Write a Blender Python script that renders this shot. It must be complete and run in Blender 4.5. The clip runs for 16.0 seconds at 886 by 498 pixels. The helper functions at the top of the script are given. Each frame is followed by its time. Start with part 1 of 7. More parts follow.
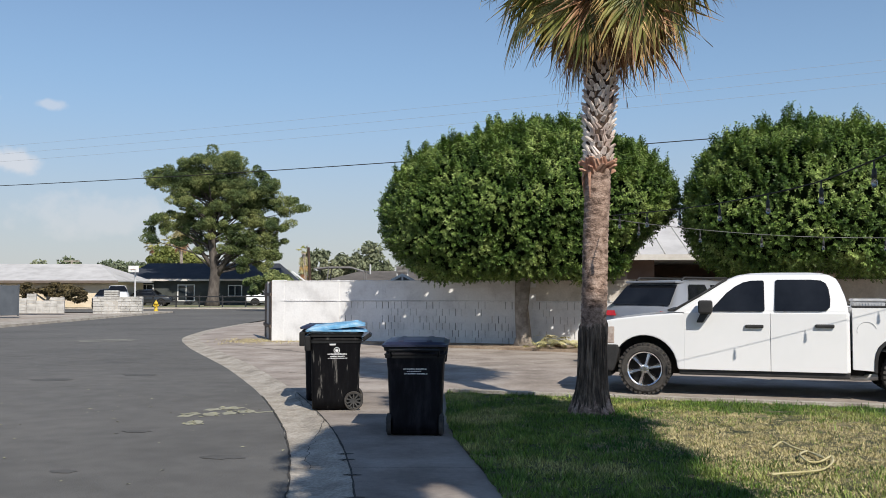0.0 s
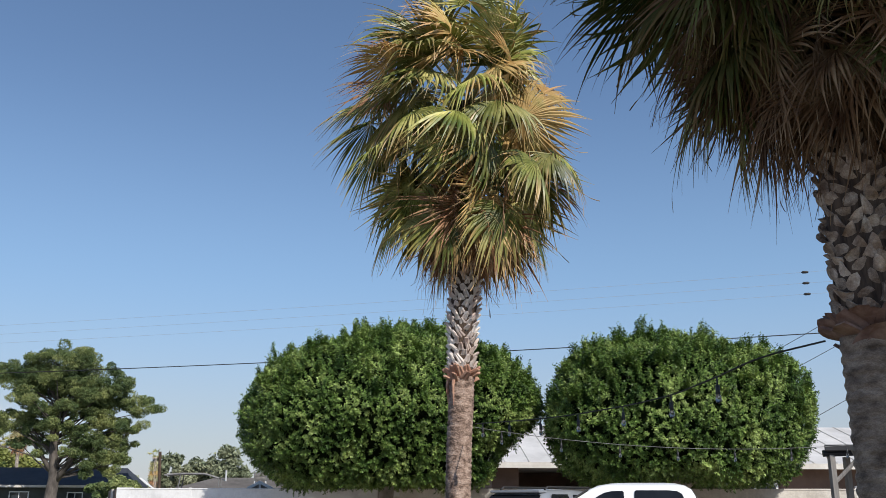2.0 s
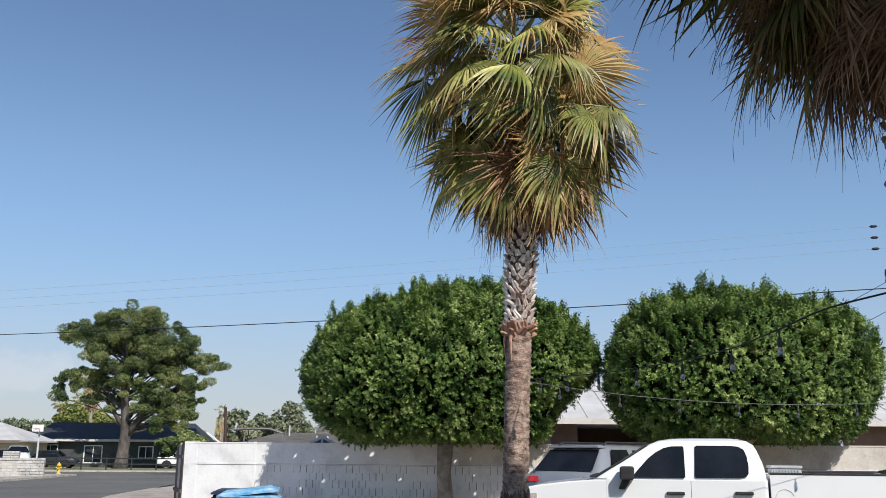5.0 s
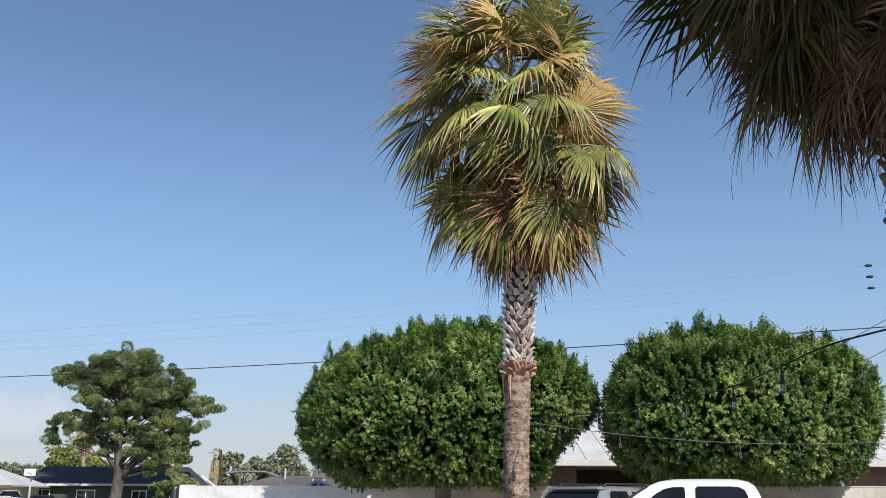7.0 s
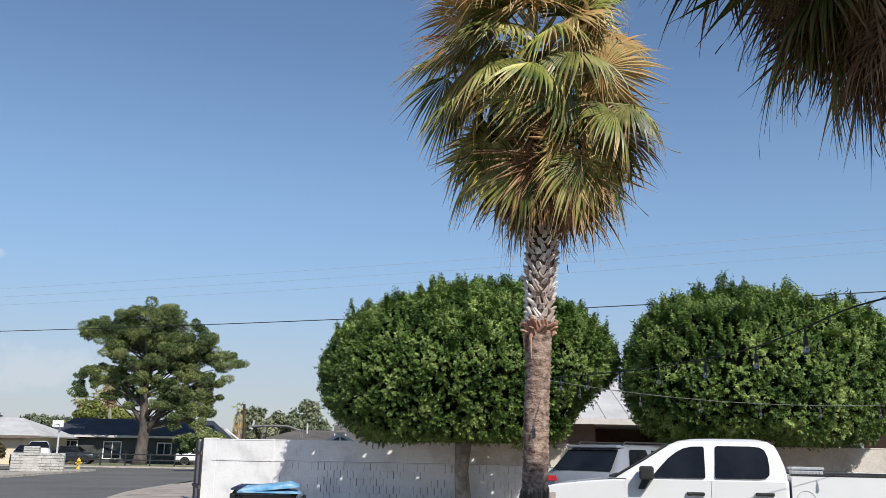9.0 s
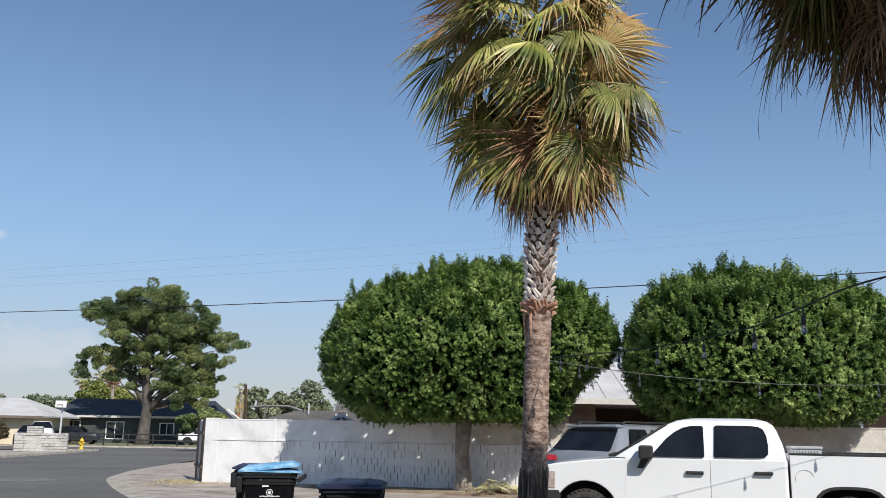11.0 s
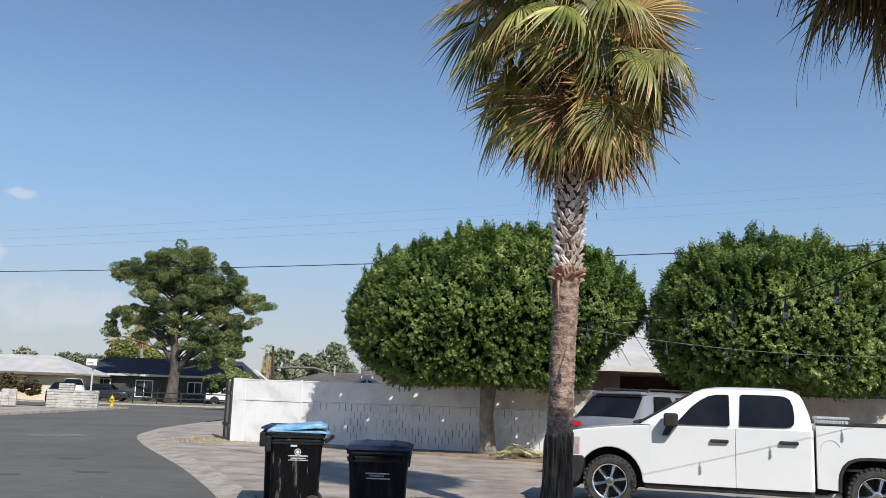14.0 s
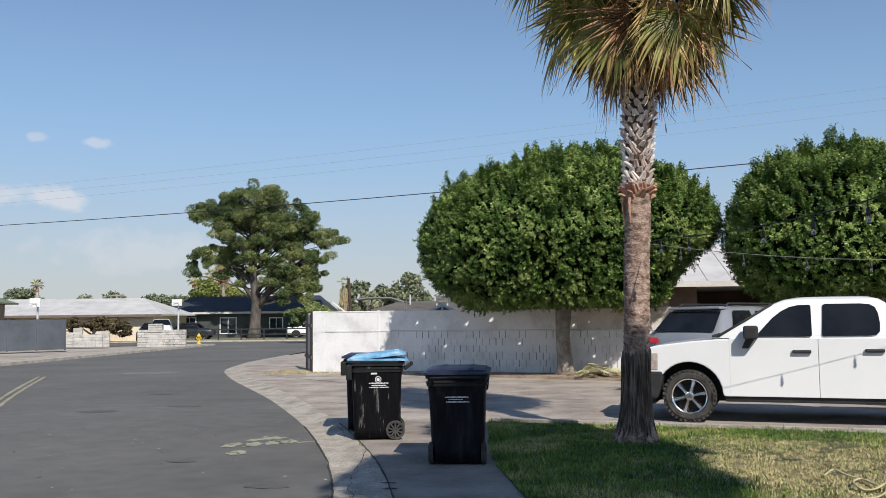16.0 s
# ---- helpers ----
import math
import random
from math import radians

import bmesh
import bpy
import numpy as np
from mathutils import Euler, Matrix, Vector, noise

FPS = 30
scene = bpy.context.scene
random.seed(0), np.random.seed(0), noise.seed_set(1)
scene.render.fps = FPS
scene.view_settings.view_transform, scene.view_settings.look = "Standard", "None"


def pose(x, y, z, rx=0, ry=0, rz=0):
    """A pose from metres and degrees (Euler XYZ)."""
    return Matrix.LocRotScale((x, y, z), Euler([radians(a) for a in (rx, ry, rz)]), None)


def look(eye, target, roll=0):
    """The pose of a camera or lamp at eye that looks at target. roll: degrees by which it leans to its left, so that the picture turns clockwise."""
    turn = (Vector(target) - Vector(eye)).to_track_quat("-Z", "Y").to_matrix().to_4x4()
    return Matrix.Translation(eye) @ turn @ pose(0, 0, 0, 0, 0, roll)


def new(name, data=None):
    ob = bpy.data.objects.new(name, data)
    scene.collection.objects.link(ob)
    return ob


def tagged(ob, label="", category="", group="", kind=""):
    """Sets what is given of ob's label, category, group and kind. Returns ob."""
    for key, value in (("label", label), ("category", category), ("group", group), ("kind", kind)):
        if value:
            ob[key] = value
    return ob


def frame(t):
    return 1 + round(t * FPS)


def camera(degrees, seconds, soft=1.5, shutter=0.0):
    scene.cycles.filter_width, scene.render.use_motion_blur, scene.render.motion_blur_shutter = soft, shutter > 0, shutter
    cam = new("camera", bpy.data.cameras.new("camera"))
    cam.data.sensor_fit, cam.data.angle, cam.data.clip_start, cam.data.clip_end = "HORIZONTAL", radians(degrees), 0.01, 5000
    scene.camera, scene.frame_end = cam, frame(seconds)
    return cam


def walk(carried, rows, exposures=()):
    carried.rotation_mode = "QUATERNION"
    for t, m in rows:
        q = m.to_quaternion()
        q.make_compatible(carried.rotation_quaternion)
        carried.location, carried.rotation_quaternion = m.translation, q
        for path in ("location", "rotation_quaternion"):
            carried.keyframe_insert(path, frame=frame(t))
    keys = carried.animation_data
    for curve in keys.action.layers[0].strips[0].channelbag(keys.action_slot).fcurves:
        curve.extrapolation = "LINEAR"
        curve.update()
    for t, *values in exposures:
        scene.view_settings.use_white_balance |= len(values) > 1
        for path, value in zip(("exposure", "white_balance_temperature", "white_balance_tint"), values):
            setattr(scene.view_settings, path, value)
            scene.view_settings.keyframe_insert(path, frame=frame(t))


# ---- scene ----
cam = camera(52.7, 16.0, soft=0.6)
PATH = [
    (0.0, 0.0, 0.0, 1.63, 0.0, 2.54, 0.0), (0.5, 0.003, -0.022, 1.628, -1.78, -0.17, -1.47),
    (1.0, 0.011, 0.0, 1.631, -3.24, 1.36, -1.08), (1.5, 0.021, -0.022, 1.644, -6.82, 10.11, -0.55),
    (2.0, 0.023, -0.03, 1.666, -8.56, 15.47, -0.12), (2.5, 0.018, -0.024, 1.66, -7.28, 15.81, -0.21),
    (3.0, 0.014, -0.024, 1.66, -5.22, 13.1, -0.06), (5.5, 0.043, -0.006, 1.637, -4.85, 12.8, -0.42),
    (6.0, 0.042, -0.012, 1.646, -5.57, 15.75, 0.08), (6.5, 0.03, -0.011, 1.634, -5.18, 15.7, 0.03),
    (7.0, 0.008, -0.006, 1.621, -5.06, 15.41, -0.17), (7.5, 0.002, 0.004, 1.627, -4.68, 14.86, -0.44),
    (8.0, 0.001, 0.007, 1.62, -4.41, 14.01, -0.62), (8.5, -0.001, -0.004, 1.613, -4.09, 13.29, -0.83),
    (9.0, -0.005, -0.007, 1.615, -3.85, 12.76, -0.96), (11.5, 0.017, -0.005, 1.608, -3.76, 11.3, -0.93),
    (12.0, 0.004, -0.007, 1.612, -3.74, 11.08, -1.02), (12.5, -0.021, -0.001, 1.611, -3.57, 10.93, -1.38),
    (13.0, -0.03, -0.004, 1.607, -3.38, 10.44, -1.88), (13.5, -0.027, -0.024, 1.604, -2.62, 9.49, -1.96),
    (14.0, -0.029, -0.027, 1.608, -2.3, 9.26, -1.95), (14.5, -0.036, -0.029, 1.603, -2.01, 8.94, -1.95),
    (15.0, -0.032, -0.019, 1.601, -1.94, 8.36, -1.66), (15.5, -0.014, -0.032, 1.602, 0.1, 7.07, -0.27),
    (16.0, -0.01, 0.001, 1.595, 2.54, 4.51, 0.62)]
walk(cam, [(t, pose(x, y, z, 90 + p, r, w)) for t, x, y, z, w, p, r in PATH],
     exposures=[(0.0, -0.05, 6720, 10), (0.5, 0.02, 6850, 10), (1.0, -0.03, 6700, 10), (1.6, -0.06, 6500, 10), (2.5, 0.04, 6500, 10), (5.5, 0.0, 6500, 10), (6.2, 0.08, 6500, 10), (7.6, 0.05, 6500, 10), (8.4, -0.1, 6400, 10), (9.0, -0.02, 6500, 10),
                (12.0, -0.04, 6500, 10), (14.0, -0.03, 6540, 10), (15.5, -0.05, 6620, 10), (16.0, -0.05, 6650, 10)])

# ---- sun and sky ----
SUN_EL, SUN_AZ = 42.0, 157.0          # azimuth clockwise from +y
to_sun = Vector((math.sin(radians(SUN_AZ)) * math.cos(radians(SUN_EL)),
                 math.cos(radians(SUN_AZ)) * math.cos(radians(SUN_EL)), math.sin(radians(SUN_EL))))
world = bpy.data.worlds.new("world")
scene.world = world
world.use_nodes = True
wn = world.node_tree
wn.nodes.clear()
sky = wn.nodes.new("ShaderNodeTexSky")
sky.sky_type, sky.sun_disc = "NISHITA", False
sky.sun_elevation, sky.sun_rotation = radians(SUN_EL), radians(SUN_AZ)
sky.altitude, sky.air_density, sky.dust_density, sky.ozone_density = 340, 1.05, 0.3, 3.8
wb = wn.nodes.new("ShaderNodeBackground")
wb.inputs["Strength"].default_value = 0.128
wo = wn.nodes.new("ShaderNodeOutputWorld")
# a few small fair-weather clouds low in the west: direction, half width, half height, strength
CLOUDS = [((-0.445, 0.884, 0.130), 0.050, 0.013, 0.62), ((-0.400, 0.900, 0.187), 0.013, 0.005, 0.42), ((-0.452, 0.880, 0.190), 0.010, 0.005, 0.34), ((-0.36, 0.925, 0.075), 0.10, 0.022, 0.30)]
wtc = wn.nodes.new("ShaderNodeTexCoord")
wsep = wn.nodes.new("ShaderNodeSeparateXYZ")
wn.links.new(wtc.outputs["Generated"], wsep.inputs["Vector"])
wnoise = wn.nodes.new("ShaderNodeTexNoise")
wnoise.inputs["Scale"].default_value, wnoise.inputs["Detail"].default_value = 34.0, 6.0
wn.links.new(wtc.outputs["Generated"], wnoise.inputs["Vector"])
total = None
for cdir, cw, ch, cs in CLOUDS:
    mp_ = wn.nodes.new("ShaderNodeMapping")
    mp_.vector_type = "POINT"
    mp_.inputs["Scale"].default_value = (1 / cw, 1 / cw, 1 / ch)
    cl = Vector(cdir).normalized()
    mp_.inputs["Location"].default_value = (-cl.x / cw, -cl.y / cw, -cl.z / ch)
    ln_ = wn.nodes.new("ShaderNodeVectorMath")
    ln_.operation = "LENGTH"
    ad_ = wn.nodes.new("ShaderNodeMath")
    ad_.operation = "MULTIPLY_ADD"
    ad_.inputs[1].default_value, ad_.inputs[2].default_value = 2.6, -1.3
    sm_ = wn.nodes.new("ShaderNodeMath")
    mr_ = wn.nodes.new("ShaderNodeMapRange")
    mr_.interpolation_type = "SMOOTHSTEP"
    mr_.inputs["From Min"].default_value, mr_.inputs["From Max"].default_value = 1.15, 0.35
    mr_.inputs["To Max"].default_value = cs
    wn.links.new(wtc.outputs["Generated"], mp_.inputs["Vector"])
    wn.links.new(mp_.outputs["Vector"], ln_.inputs[0])
    wn.links.new(wnoise.outputs["Fac"], ad_.inputs[0])
    wn.links.new(ln_.outputs["Value"], sm_.inputs[0])
    wn.links.new(ad_.outputs["Value"], sm_.inputs[1])
    wn.links.new(sm_.outputs["Value"], mr_.inputs["Value"])
    if total is None:
        total = mr_.outputs["Result"]
    else:
        mx_ = wn.nodes.new("ShaderNodeMath")
        mx_.operation = "MAXIMUM"
        wn.links.new(total, mx_.inputs[0])
        wn.links.new(mr_.outputs["Result"], mx_.inputs[1])
        total = mx_.outputs["Value"]
wmix = wn.nodes.new("ShaderNodeMix")
wmix.data_type = "RGBA"
wmix.inputs["B"].default_value = (6.2, 6.2, 6.5, 1)
# pale haze towards the horizon
whz = wn.nodes.new("ShaderNodeMapRange")
whz.interpolation_type = "SMOOTHSTEP"
whz.inputs["From Min"].default_value, whz.inputs["From Max"].default_value = 0.45, -0.02
whz.inputs["To Max"].default_value = 0.8
whm = wn.nodes.new("ShaderNodeMix")
whm.data_type = "RGBA"
whc = wn.nodes.new("ShaderNodeMix")      # grey at the skyline, clear blue above it
whc.data_type = "RGBA"
whc.inputs["A"].default_value, whc.inputs["B"].default_value = (3.5, 3.75, 4.35, 1), (2.3, 3.77, 5.68, 1)
whr = wn.nodes.new("ShaderNodeMapRange")
whr.interpolation_type = "SMOOTHSTEP"
whr.inputs["From Min"].default_value, whr.inputs["From Max"].default_value = 0.03, 0.25
wn.links.new(wsep.outputs["Z"], whr.inputs["Value"])
wn.links.new(whr.outputs["Result"], whc.inputs["Factor"])
wn.links.new(whc.outputs["Result"], whm.inputs["B"])
wn.links.new(wsep.outputs["Z"], whz.inputs["Value"])
wn.links.new(whz.outputs["Result"], whm.inputs["Factor"])
wn.links.new(sky.outputs["Color"], whm.inputs["A"])
wn.links.new(whm.outputs["Result"], wmix.inputs["A"])
wn.links.new(total, wmix.inputs["Factor"])
wn.links.new(wmix.outputs["Result"], wb.inputs["Color"])
wn.links.new(wb.outputs["Background"], wo.inputs["Surface"])
lamp = bpy.data.lights.new("sun", "SUN")
lamp.energy, lamp.angle, lamp.color = 4.9, radians(0.53), (1.0, 0.95, 0.87)
sun_ob = new("sun", lamp)
sun_ob.matrix_world = look(to_sun * 60, (0, 0, 0))

# ---- materials ----


def surf(name, cols, scale=4.0, detail=6.0, rough=0.8, bump=0.0, bump_scale=None, metal=0.0, where="pos", rnd=0.0,
         stretch=(1, 1, 1), lo=0.35, hi=0.65, fine=0.0, spec=0.5, trans=0.0, coat=0.0, island=False, tip=None):
    """A procedural surface: colours blended by noise, fine grain, optional random value per object or island, and bump."""
    m = bpy.data.materials.new(name)
    m.use_nodes = True
    n, l = m.node_tree.nodes, m.node_tree.links
    b = n["Principled BSDF"]
    b.inputs["Roughness"].default_value, b.inputs["Metallic"].default_value = rough, metal
    b.inputs["Specular IOR Level"].default_value = spec
    b.inputs["Coat Weight"].default_value = coat
    b.inputs["Coat Roughness"].default_value = 0.05
    if where == "pos":
        vec = n.new("ShaderNodeNewGeometry").outputs["Position"]
    else:
        vec = n.new("ShaderNodeTexCoord").outputs["Object"]
    mp = n.new("ShaderNodeMapping")
    mp.inputs["Scale"].default_value = stretch
    l.new(vec, mp.inputs["Vector"])
    vec = mp.outputs["Vector"]
    nz = n.new("ShaderNodeTexNoise")
    nz.inputs["Scale"].default_value, nz.inputs["Detail"].default_value = scale, detail
    nz.inputs["Roughness"].default_value = 0.62
    l.new(vec, nz.inputs["Vector"])
    fac = nz.outputs["Fac"]
    ramp = n.new("ShaderNodeValToRGB")
    el = ramp.color_ramp.elements
    el[0].position, el[1].position = lo, hi
    for i, c in enumerate(cols):
        p = lo + (hi - lo) * i / max(1, len(cols) - 1)
        e = el[0] if i == 0 else el[len(el) - 1] if i == len(cols) - 1 else el.new(p)
        e.color = (*c, 1)
    l.new(fac, ramp.inputs["Fac"])
    col = ramp.outputs["Color"]
    if fine or rnd or island:
        hsv = n.new("ShaderNodeHueSaturation")
        val = n.new("ShaderNodeMath")
        val.operation = "ADD"
        val.inputs[0].default_value = 1.0
        val.inputs[1].default_value = 0.0
        if fine:
            nf = n.new("ShaderNodeTexNoise")
            nf.inputs["Scale"].default_value, nf.inputs["Detail"].default_value = scale * 14, 3.0
            l.new(vec, nf.inputs["Vector"])
            mr = n.new("ShaderNodeMapRange")
            mr.inputs["From Min"].default_value, mr.inputs["From Max"].default_value = 0.25, 0.75
            mr.inputs["To Min"].default_value, mr.inputs["To Max"].default_value = 1 - fine, 1 + fine
            l.new(nf.outputs["Fac"], mr.inputs["Value"])
            l.new(mr.outputs["Result"], val.inputs[0])
        if rnd or island:
            mr2 = n.new("ShaderNodeMapRange")
            mr2.inputs["To Min"].default_value, mr2.inputs["To Max"].default_value = -rnd, rnd
            src = n.new("ShaderNodeNewGeometry").outputs["Random Per Island"] if island else n.new("ShaderNodeObjectInfo").outputs["Random"]
            l.new(src, mr2.inputs["Value"])
            l.new(mr2.outputs["Result"], val.inputs[1])
        l.new(val.outputs["Value"], hsv.inputs["Value"])
        l.new(col, hsv.inputs["Color"])
        col = hsv.outputs["Color"]
    if tip:      # dried ends of leaf segments
        at = n.new("ShaderNodeAttribute")
        at.attribute_name = "tip"
        tm = n.new("ShaderNodeMapRange")
        tm.inputs["From Min"].default_value, tm.inputs["From Max"].default_value = 0.5, 1.0
        tm.inputs["To Max"].default_value = 0.7
        tx = n.new("ShaderNodeMix")
        tx.data_type = "RGBA"
        tx.inputs["B"].default_value = (*tip, 1)
        l.new(at.outputs["Fac"], tm.inputs["Value"])
        l.new(tm.outputs["Result"], tx.inputs["Factor"])
        l.new(col, tx.inputs["A"])
        col = tx.outputs["Result"]
    l.new(col, b.inputs["Base Color"])
    if bump:
        nb = n.new("ShaderNodeTexNoise")
        nb.inputs["Scale"].default_value, nb.inputs["Detail"].default_value = bump_scale or scale * 8, 5.0
        l.new(vec, nb.inputs["Vector"])
        bp = n.new("ShaderNodeBump")
        bp.inputs["Strength"].default_value, bp.inputs["Distance"].default_value = bump, 0.02
        l.new(nb.outputs["Fac"], bp.inputs["Height"])
        l.new(bp.outputs["Normal"], b.inputs["Normal"])
    if trans:
        tr = n.new("ShaderNodeBsdfTranslucent")
        ms = n.new("ShaderNodeMixShader")
        ms.inputs["Fac"].default_value = trans
        l.new(col, tr.inputs["Color"])
        l.new(b.outputs["BSDF"], ms.inputs[1])
        l.new(tr.outputs["BSDF"], ms.inputs[2])
        l.new(ms.outputs["Shader"], n["Material Output"].inputs["Surface"])
    return m


M = {}
M["asphalt"] = surf("asphalt", [(0.097, 0.094, 0.087), (0.121, 0.117, 0.109), (0.141, 0.136, 0.126)], 0.22, 7, 0.9, 0.5, 90, fine=0.14)
M["asphalt_worn"] = surf("asphalt_worn", [(0.125, 0.122, 0.11), (0.17, 0.166, 0.145), (0.25, 0.24, 0.2)], 1.6, 8, 0.9, 0.4, 60, fine=0.15)
M["asphalt_patch"] = surf("asphalt_patch", [(0.26, 0.255, 0.19), (0.4, 0.385, 0.3)], 3, 6, 0.9, 0.4, 60, fine=0.15)
M["concrete"] = surf("concrete", [(0.22, 0.185, 0.155), (0.34, 0.29, 0.25), (0.43, 0.38, 0.335)], 0.9, 10, 0.9, 0.35, 40, fine=0.12)
M["gutter"] = surf("gutter", [(0.22, 0.19, 0.155), (0.38, 0.34, 0.285), (0.5, 0.455, 0.395)], 2.2, 12, 0.92, 0.9, 22, fine=0.3, lo=0.28, hi=0.72)
M["walk"] = surf("walk", [(0.185, 0.155, 0.132), (0.255, 0.218, 0.188), (0.325, 0.283, 0.246)], 1.1, 10, 0.9, 0.3, 50, fine=0.10)
M["joint"] = surf("joint", [(0.03, 0.028, 0.025), (0.07, 0.06, 0.05)], 6, rough=1.0)
M["dirt"] = surf("dirt", [(0.25, 0.21, 0.17), (0.36, 0.31, 0.26), (0.43, 0.38, 0.33)], 0.25, 10, 0.95, 0.4, 20, fine=0.15)
M["mulch"] = surf("mulch", [(0.16, 0.11, 0.075), (0.3, 0.225, 0.16), (0.4, 0.32, 0.235)], 2.5, 10, 0.95, 0.8, 25, fine=0.3)
M["soil"] = surf("soil", [(0.022, 0.03, 0.01), (0.07, 0.066, 0.03), (0.22, 0.18, 0.1)], 1.6, 8, 0.95, 0.8, 30, fine=0.3)
M["yard"] = surf("yard", [(0.09, 0.12, 0.05), (0.2, 0.2, 0.11), (0.3, 0.27, 0.19)], 0.3, 8, 0.95, 0.5, 10, fine=0.2)
M["blade"] = surf("blade", [(0.045, 0.125, 0.012), (0.16, 0.25, 0.037), (0.46, 0.43, 0.16)], 0.7, 9, 0.6, rnd=0.65, island=True, trans=0.25, lo=0.38, hi=0.64)
M["straw"] = surf("straw", [(0.36, 0.31, 0.14), (0.55, 0.47, 0.25)], 5, rough=0.8, rnd=0.25, island=True)
M["block"] = surf("block", [(0.62, 0.615, 0.61), (0.75, 0.747, 0.742), (0.79, 0.79, 0.785)], 1.4, 8, 0.85, 0.14, 30, fine=0.05, rnd=0.008)
M["block_warm"] = surf("block_warm", [(0.5, 0.455, 0.4), (0.63, 0.585, 0.525), (0.7, 0.655, 0.6)], 1.4, 8, 0.9, 0.35, 30, fine=0.1)
M["mortar"] = surf("mortar", [(0.16, 0.155, 0.15), (0.25, 0.24, 0.235)], 3, rough=0.95)
M["block_tan"] = surf("block_tan", [(0.42, 0.39, 0.35), (0.55, 0.52, 0.47)], 2, 8, 0.9, 0.4, 20, fine=0.1, rnd=0.05)
M["gate_wood"] = surf("gate_wood", [(0.09, 0.065, 0.05), (0.16, 0.12, 0.095)], 3, 6, 0.85, 0.3, stretch=(8, 8, 0.6))
M["gate_pale"] = surf("gate_pale", [(0.4, 0.37, 0.34), (0.52, 0.49, 0.46)], 3, 6, 0.85, stretch=(8, 8, 0.6))
M["bark_ring"] = surf("bark_ring", [(0.075, 0.045, 0.032), (0.28, 0.19, 0.145), (0.44, 0.325, 0.26)], 2.6, 9, 0.92, 1.0, 9, stretch=(4, 4, 5), fine=0.45)
M["bark_root"] = surf("bark_root", [(0.03, 0.02, 0.014), (0.095, 0.068, 0.048), (0.26, 0.195, 0.145)], 3, 8, 0.95, 1.0, 9, stretch=(9, 9, 0.8), fine=0.2)
M["boot"] = surf("boot", [(0.46, 0.34, 0.29), (0.7, 0.6, 0.54), (0.82, 0.76, 0.7)], 3, 6, 0.85, 0.4, 20, rnd=0.16, where="pos")
M["cut_straw"] = surf("cut_straw", [(0.24, 0.23, 0.1), (0.42, 0.39, 0.2), (0.6, 0.54, 0.33)], 3, 8, 0.8, rnd=0.35, trans=0.1)
M["boot_red"] = surf("boot_red", [(0.3, 0.14, 0.09), (0.55, 0.34, 0.24)], 5, 6, 0.85, 0.4, 20, rnd=0.15)
# leaf bases of the nearer palm, colour darkened for the shade they stand in
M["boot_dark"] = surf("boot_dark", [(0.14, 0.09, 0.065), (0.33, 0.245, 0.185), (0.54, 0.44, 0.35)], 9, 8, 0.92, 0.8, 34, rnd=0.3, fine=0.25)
M["boot_brown"] = surf("boot_brown", [(0.09, 0.045, 0.03), (0.2, 0.11, 0.08), (0.34, 0.22, 0.17)], 5, 6, 0.9, 0.4, 20, rnd=0.15)
M["fibre"] = surf("fibre", [(0.035, 0.022, 0.016), (0.12, 0.08, 0.055)], 4, 6, 0.95, 0.8, 12, stretch=(6, 6, 1))
M["palm_green"] = surf("palm_green", [(0.055, 0.085, 0.016), (0.2, 0.215, 0.048), (0.55, 0.5, 0.18)], 1.5, 7, 0.42, rnd=0.45, trans=0.09, spec=0.45, tip=(0.5, 0.29, 0.13))
M["palm_yellow"] = surf("palm_yellow", [(0.44, 0.25, 0.08), (0.62, 0.43, 0.17), (0.4, 0.35, 0.12)], 1.5, 5, 0.5, rnd=0.25, trans=0.18, tip=(0.62, 0.36, 0.16))
M["palm_dry"] = surf("palm_dry", [(0.2, 0.09, 0.045), (0.38, 0.2, 0.105), (0.55, 0.38, 0.21)], 2, 5, 0.7, rnd=0.3, trans=0.15)
# nearer palm's leaves and bark: shade under its crown put into the colours
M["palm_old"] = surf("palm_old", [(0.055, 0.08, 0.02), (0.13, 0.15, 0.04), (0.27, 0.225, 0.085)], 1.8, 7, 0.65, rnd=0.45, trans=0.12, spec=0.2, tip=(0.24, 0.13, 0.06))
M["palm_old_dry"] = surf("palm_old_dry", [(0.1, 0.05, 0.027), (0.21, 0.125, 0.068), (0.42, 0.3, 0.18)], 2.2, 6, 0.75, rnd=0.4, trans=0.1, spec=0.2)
M["bark_shaded"] = surf("bark_shaded", [(0.1, 0.07, 0.05), (0.24, 0.18, 0.135), (0.36, 0.285, 0.22)], 2.6, 8, 0.92, 0.9, 9, stretch=(3, 3, 6), fine=0.3)
M["stem"] = surf("stem", [(0.3, 0.3, 0.13), (0.4, 0.36, 0.18)], 3, rough=0.5)
M["leaf"] = surf("leaf", [(0.03, 0.068, 0.013), (0.115, 0.19, 0.04), (0.33, 0.42, 0.13)], 1.5, 5, 0.45, rnd=0.5, island=True, trans=0.1, spec=0.25)
M["leaf_gap_shade"] = surf("leaf_gap_shade", [(0.006, 0.011, 0.004), (0.016, 0.026, 0.009)], 3, 6, 1.0, spec=0.0)
M["twig"] = surf("twig", [(0.2, 0.17, 0.14), (0.42, 0.375, 0.325)], 4, 6, 0.9, 0.6, 14)
M["needle"] = surf("needle", [(0.05, 0.09, 0.032), (0.15, 0.2, 0.068), (0.34, 0.37, 0.14)], 0.45, 5, 0.7, rnd=0.3, island=True, trans=0.28)
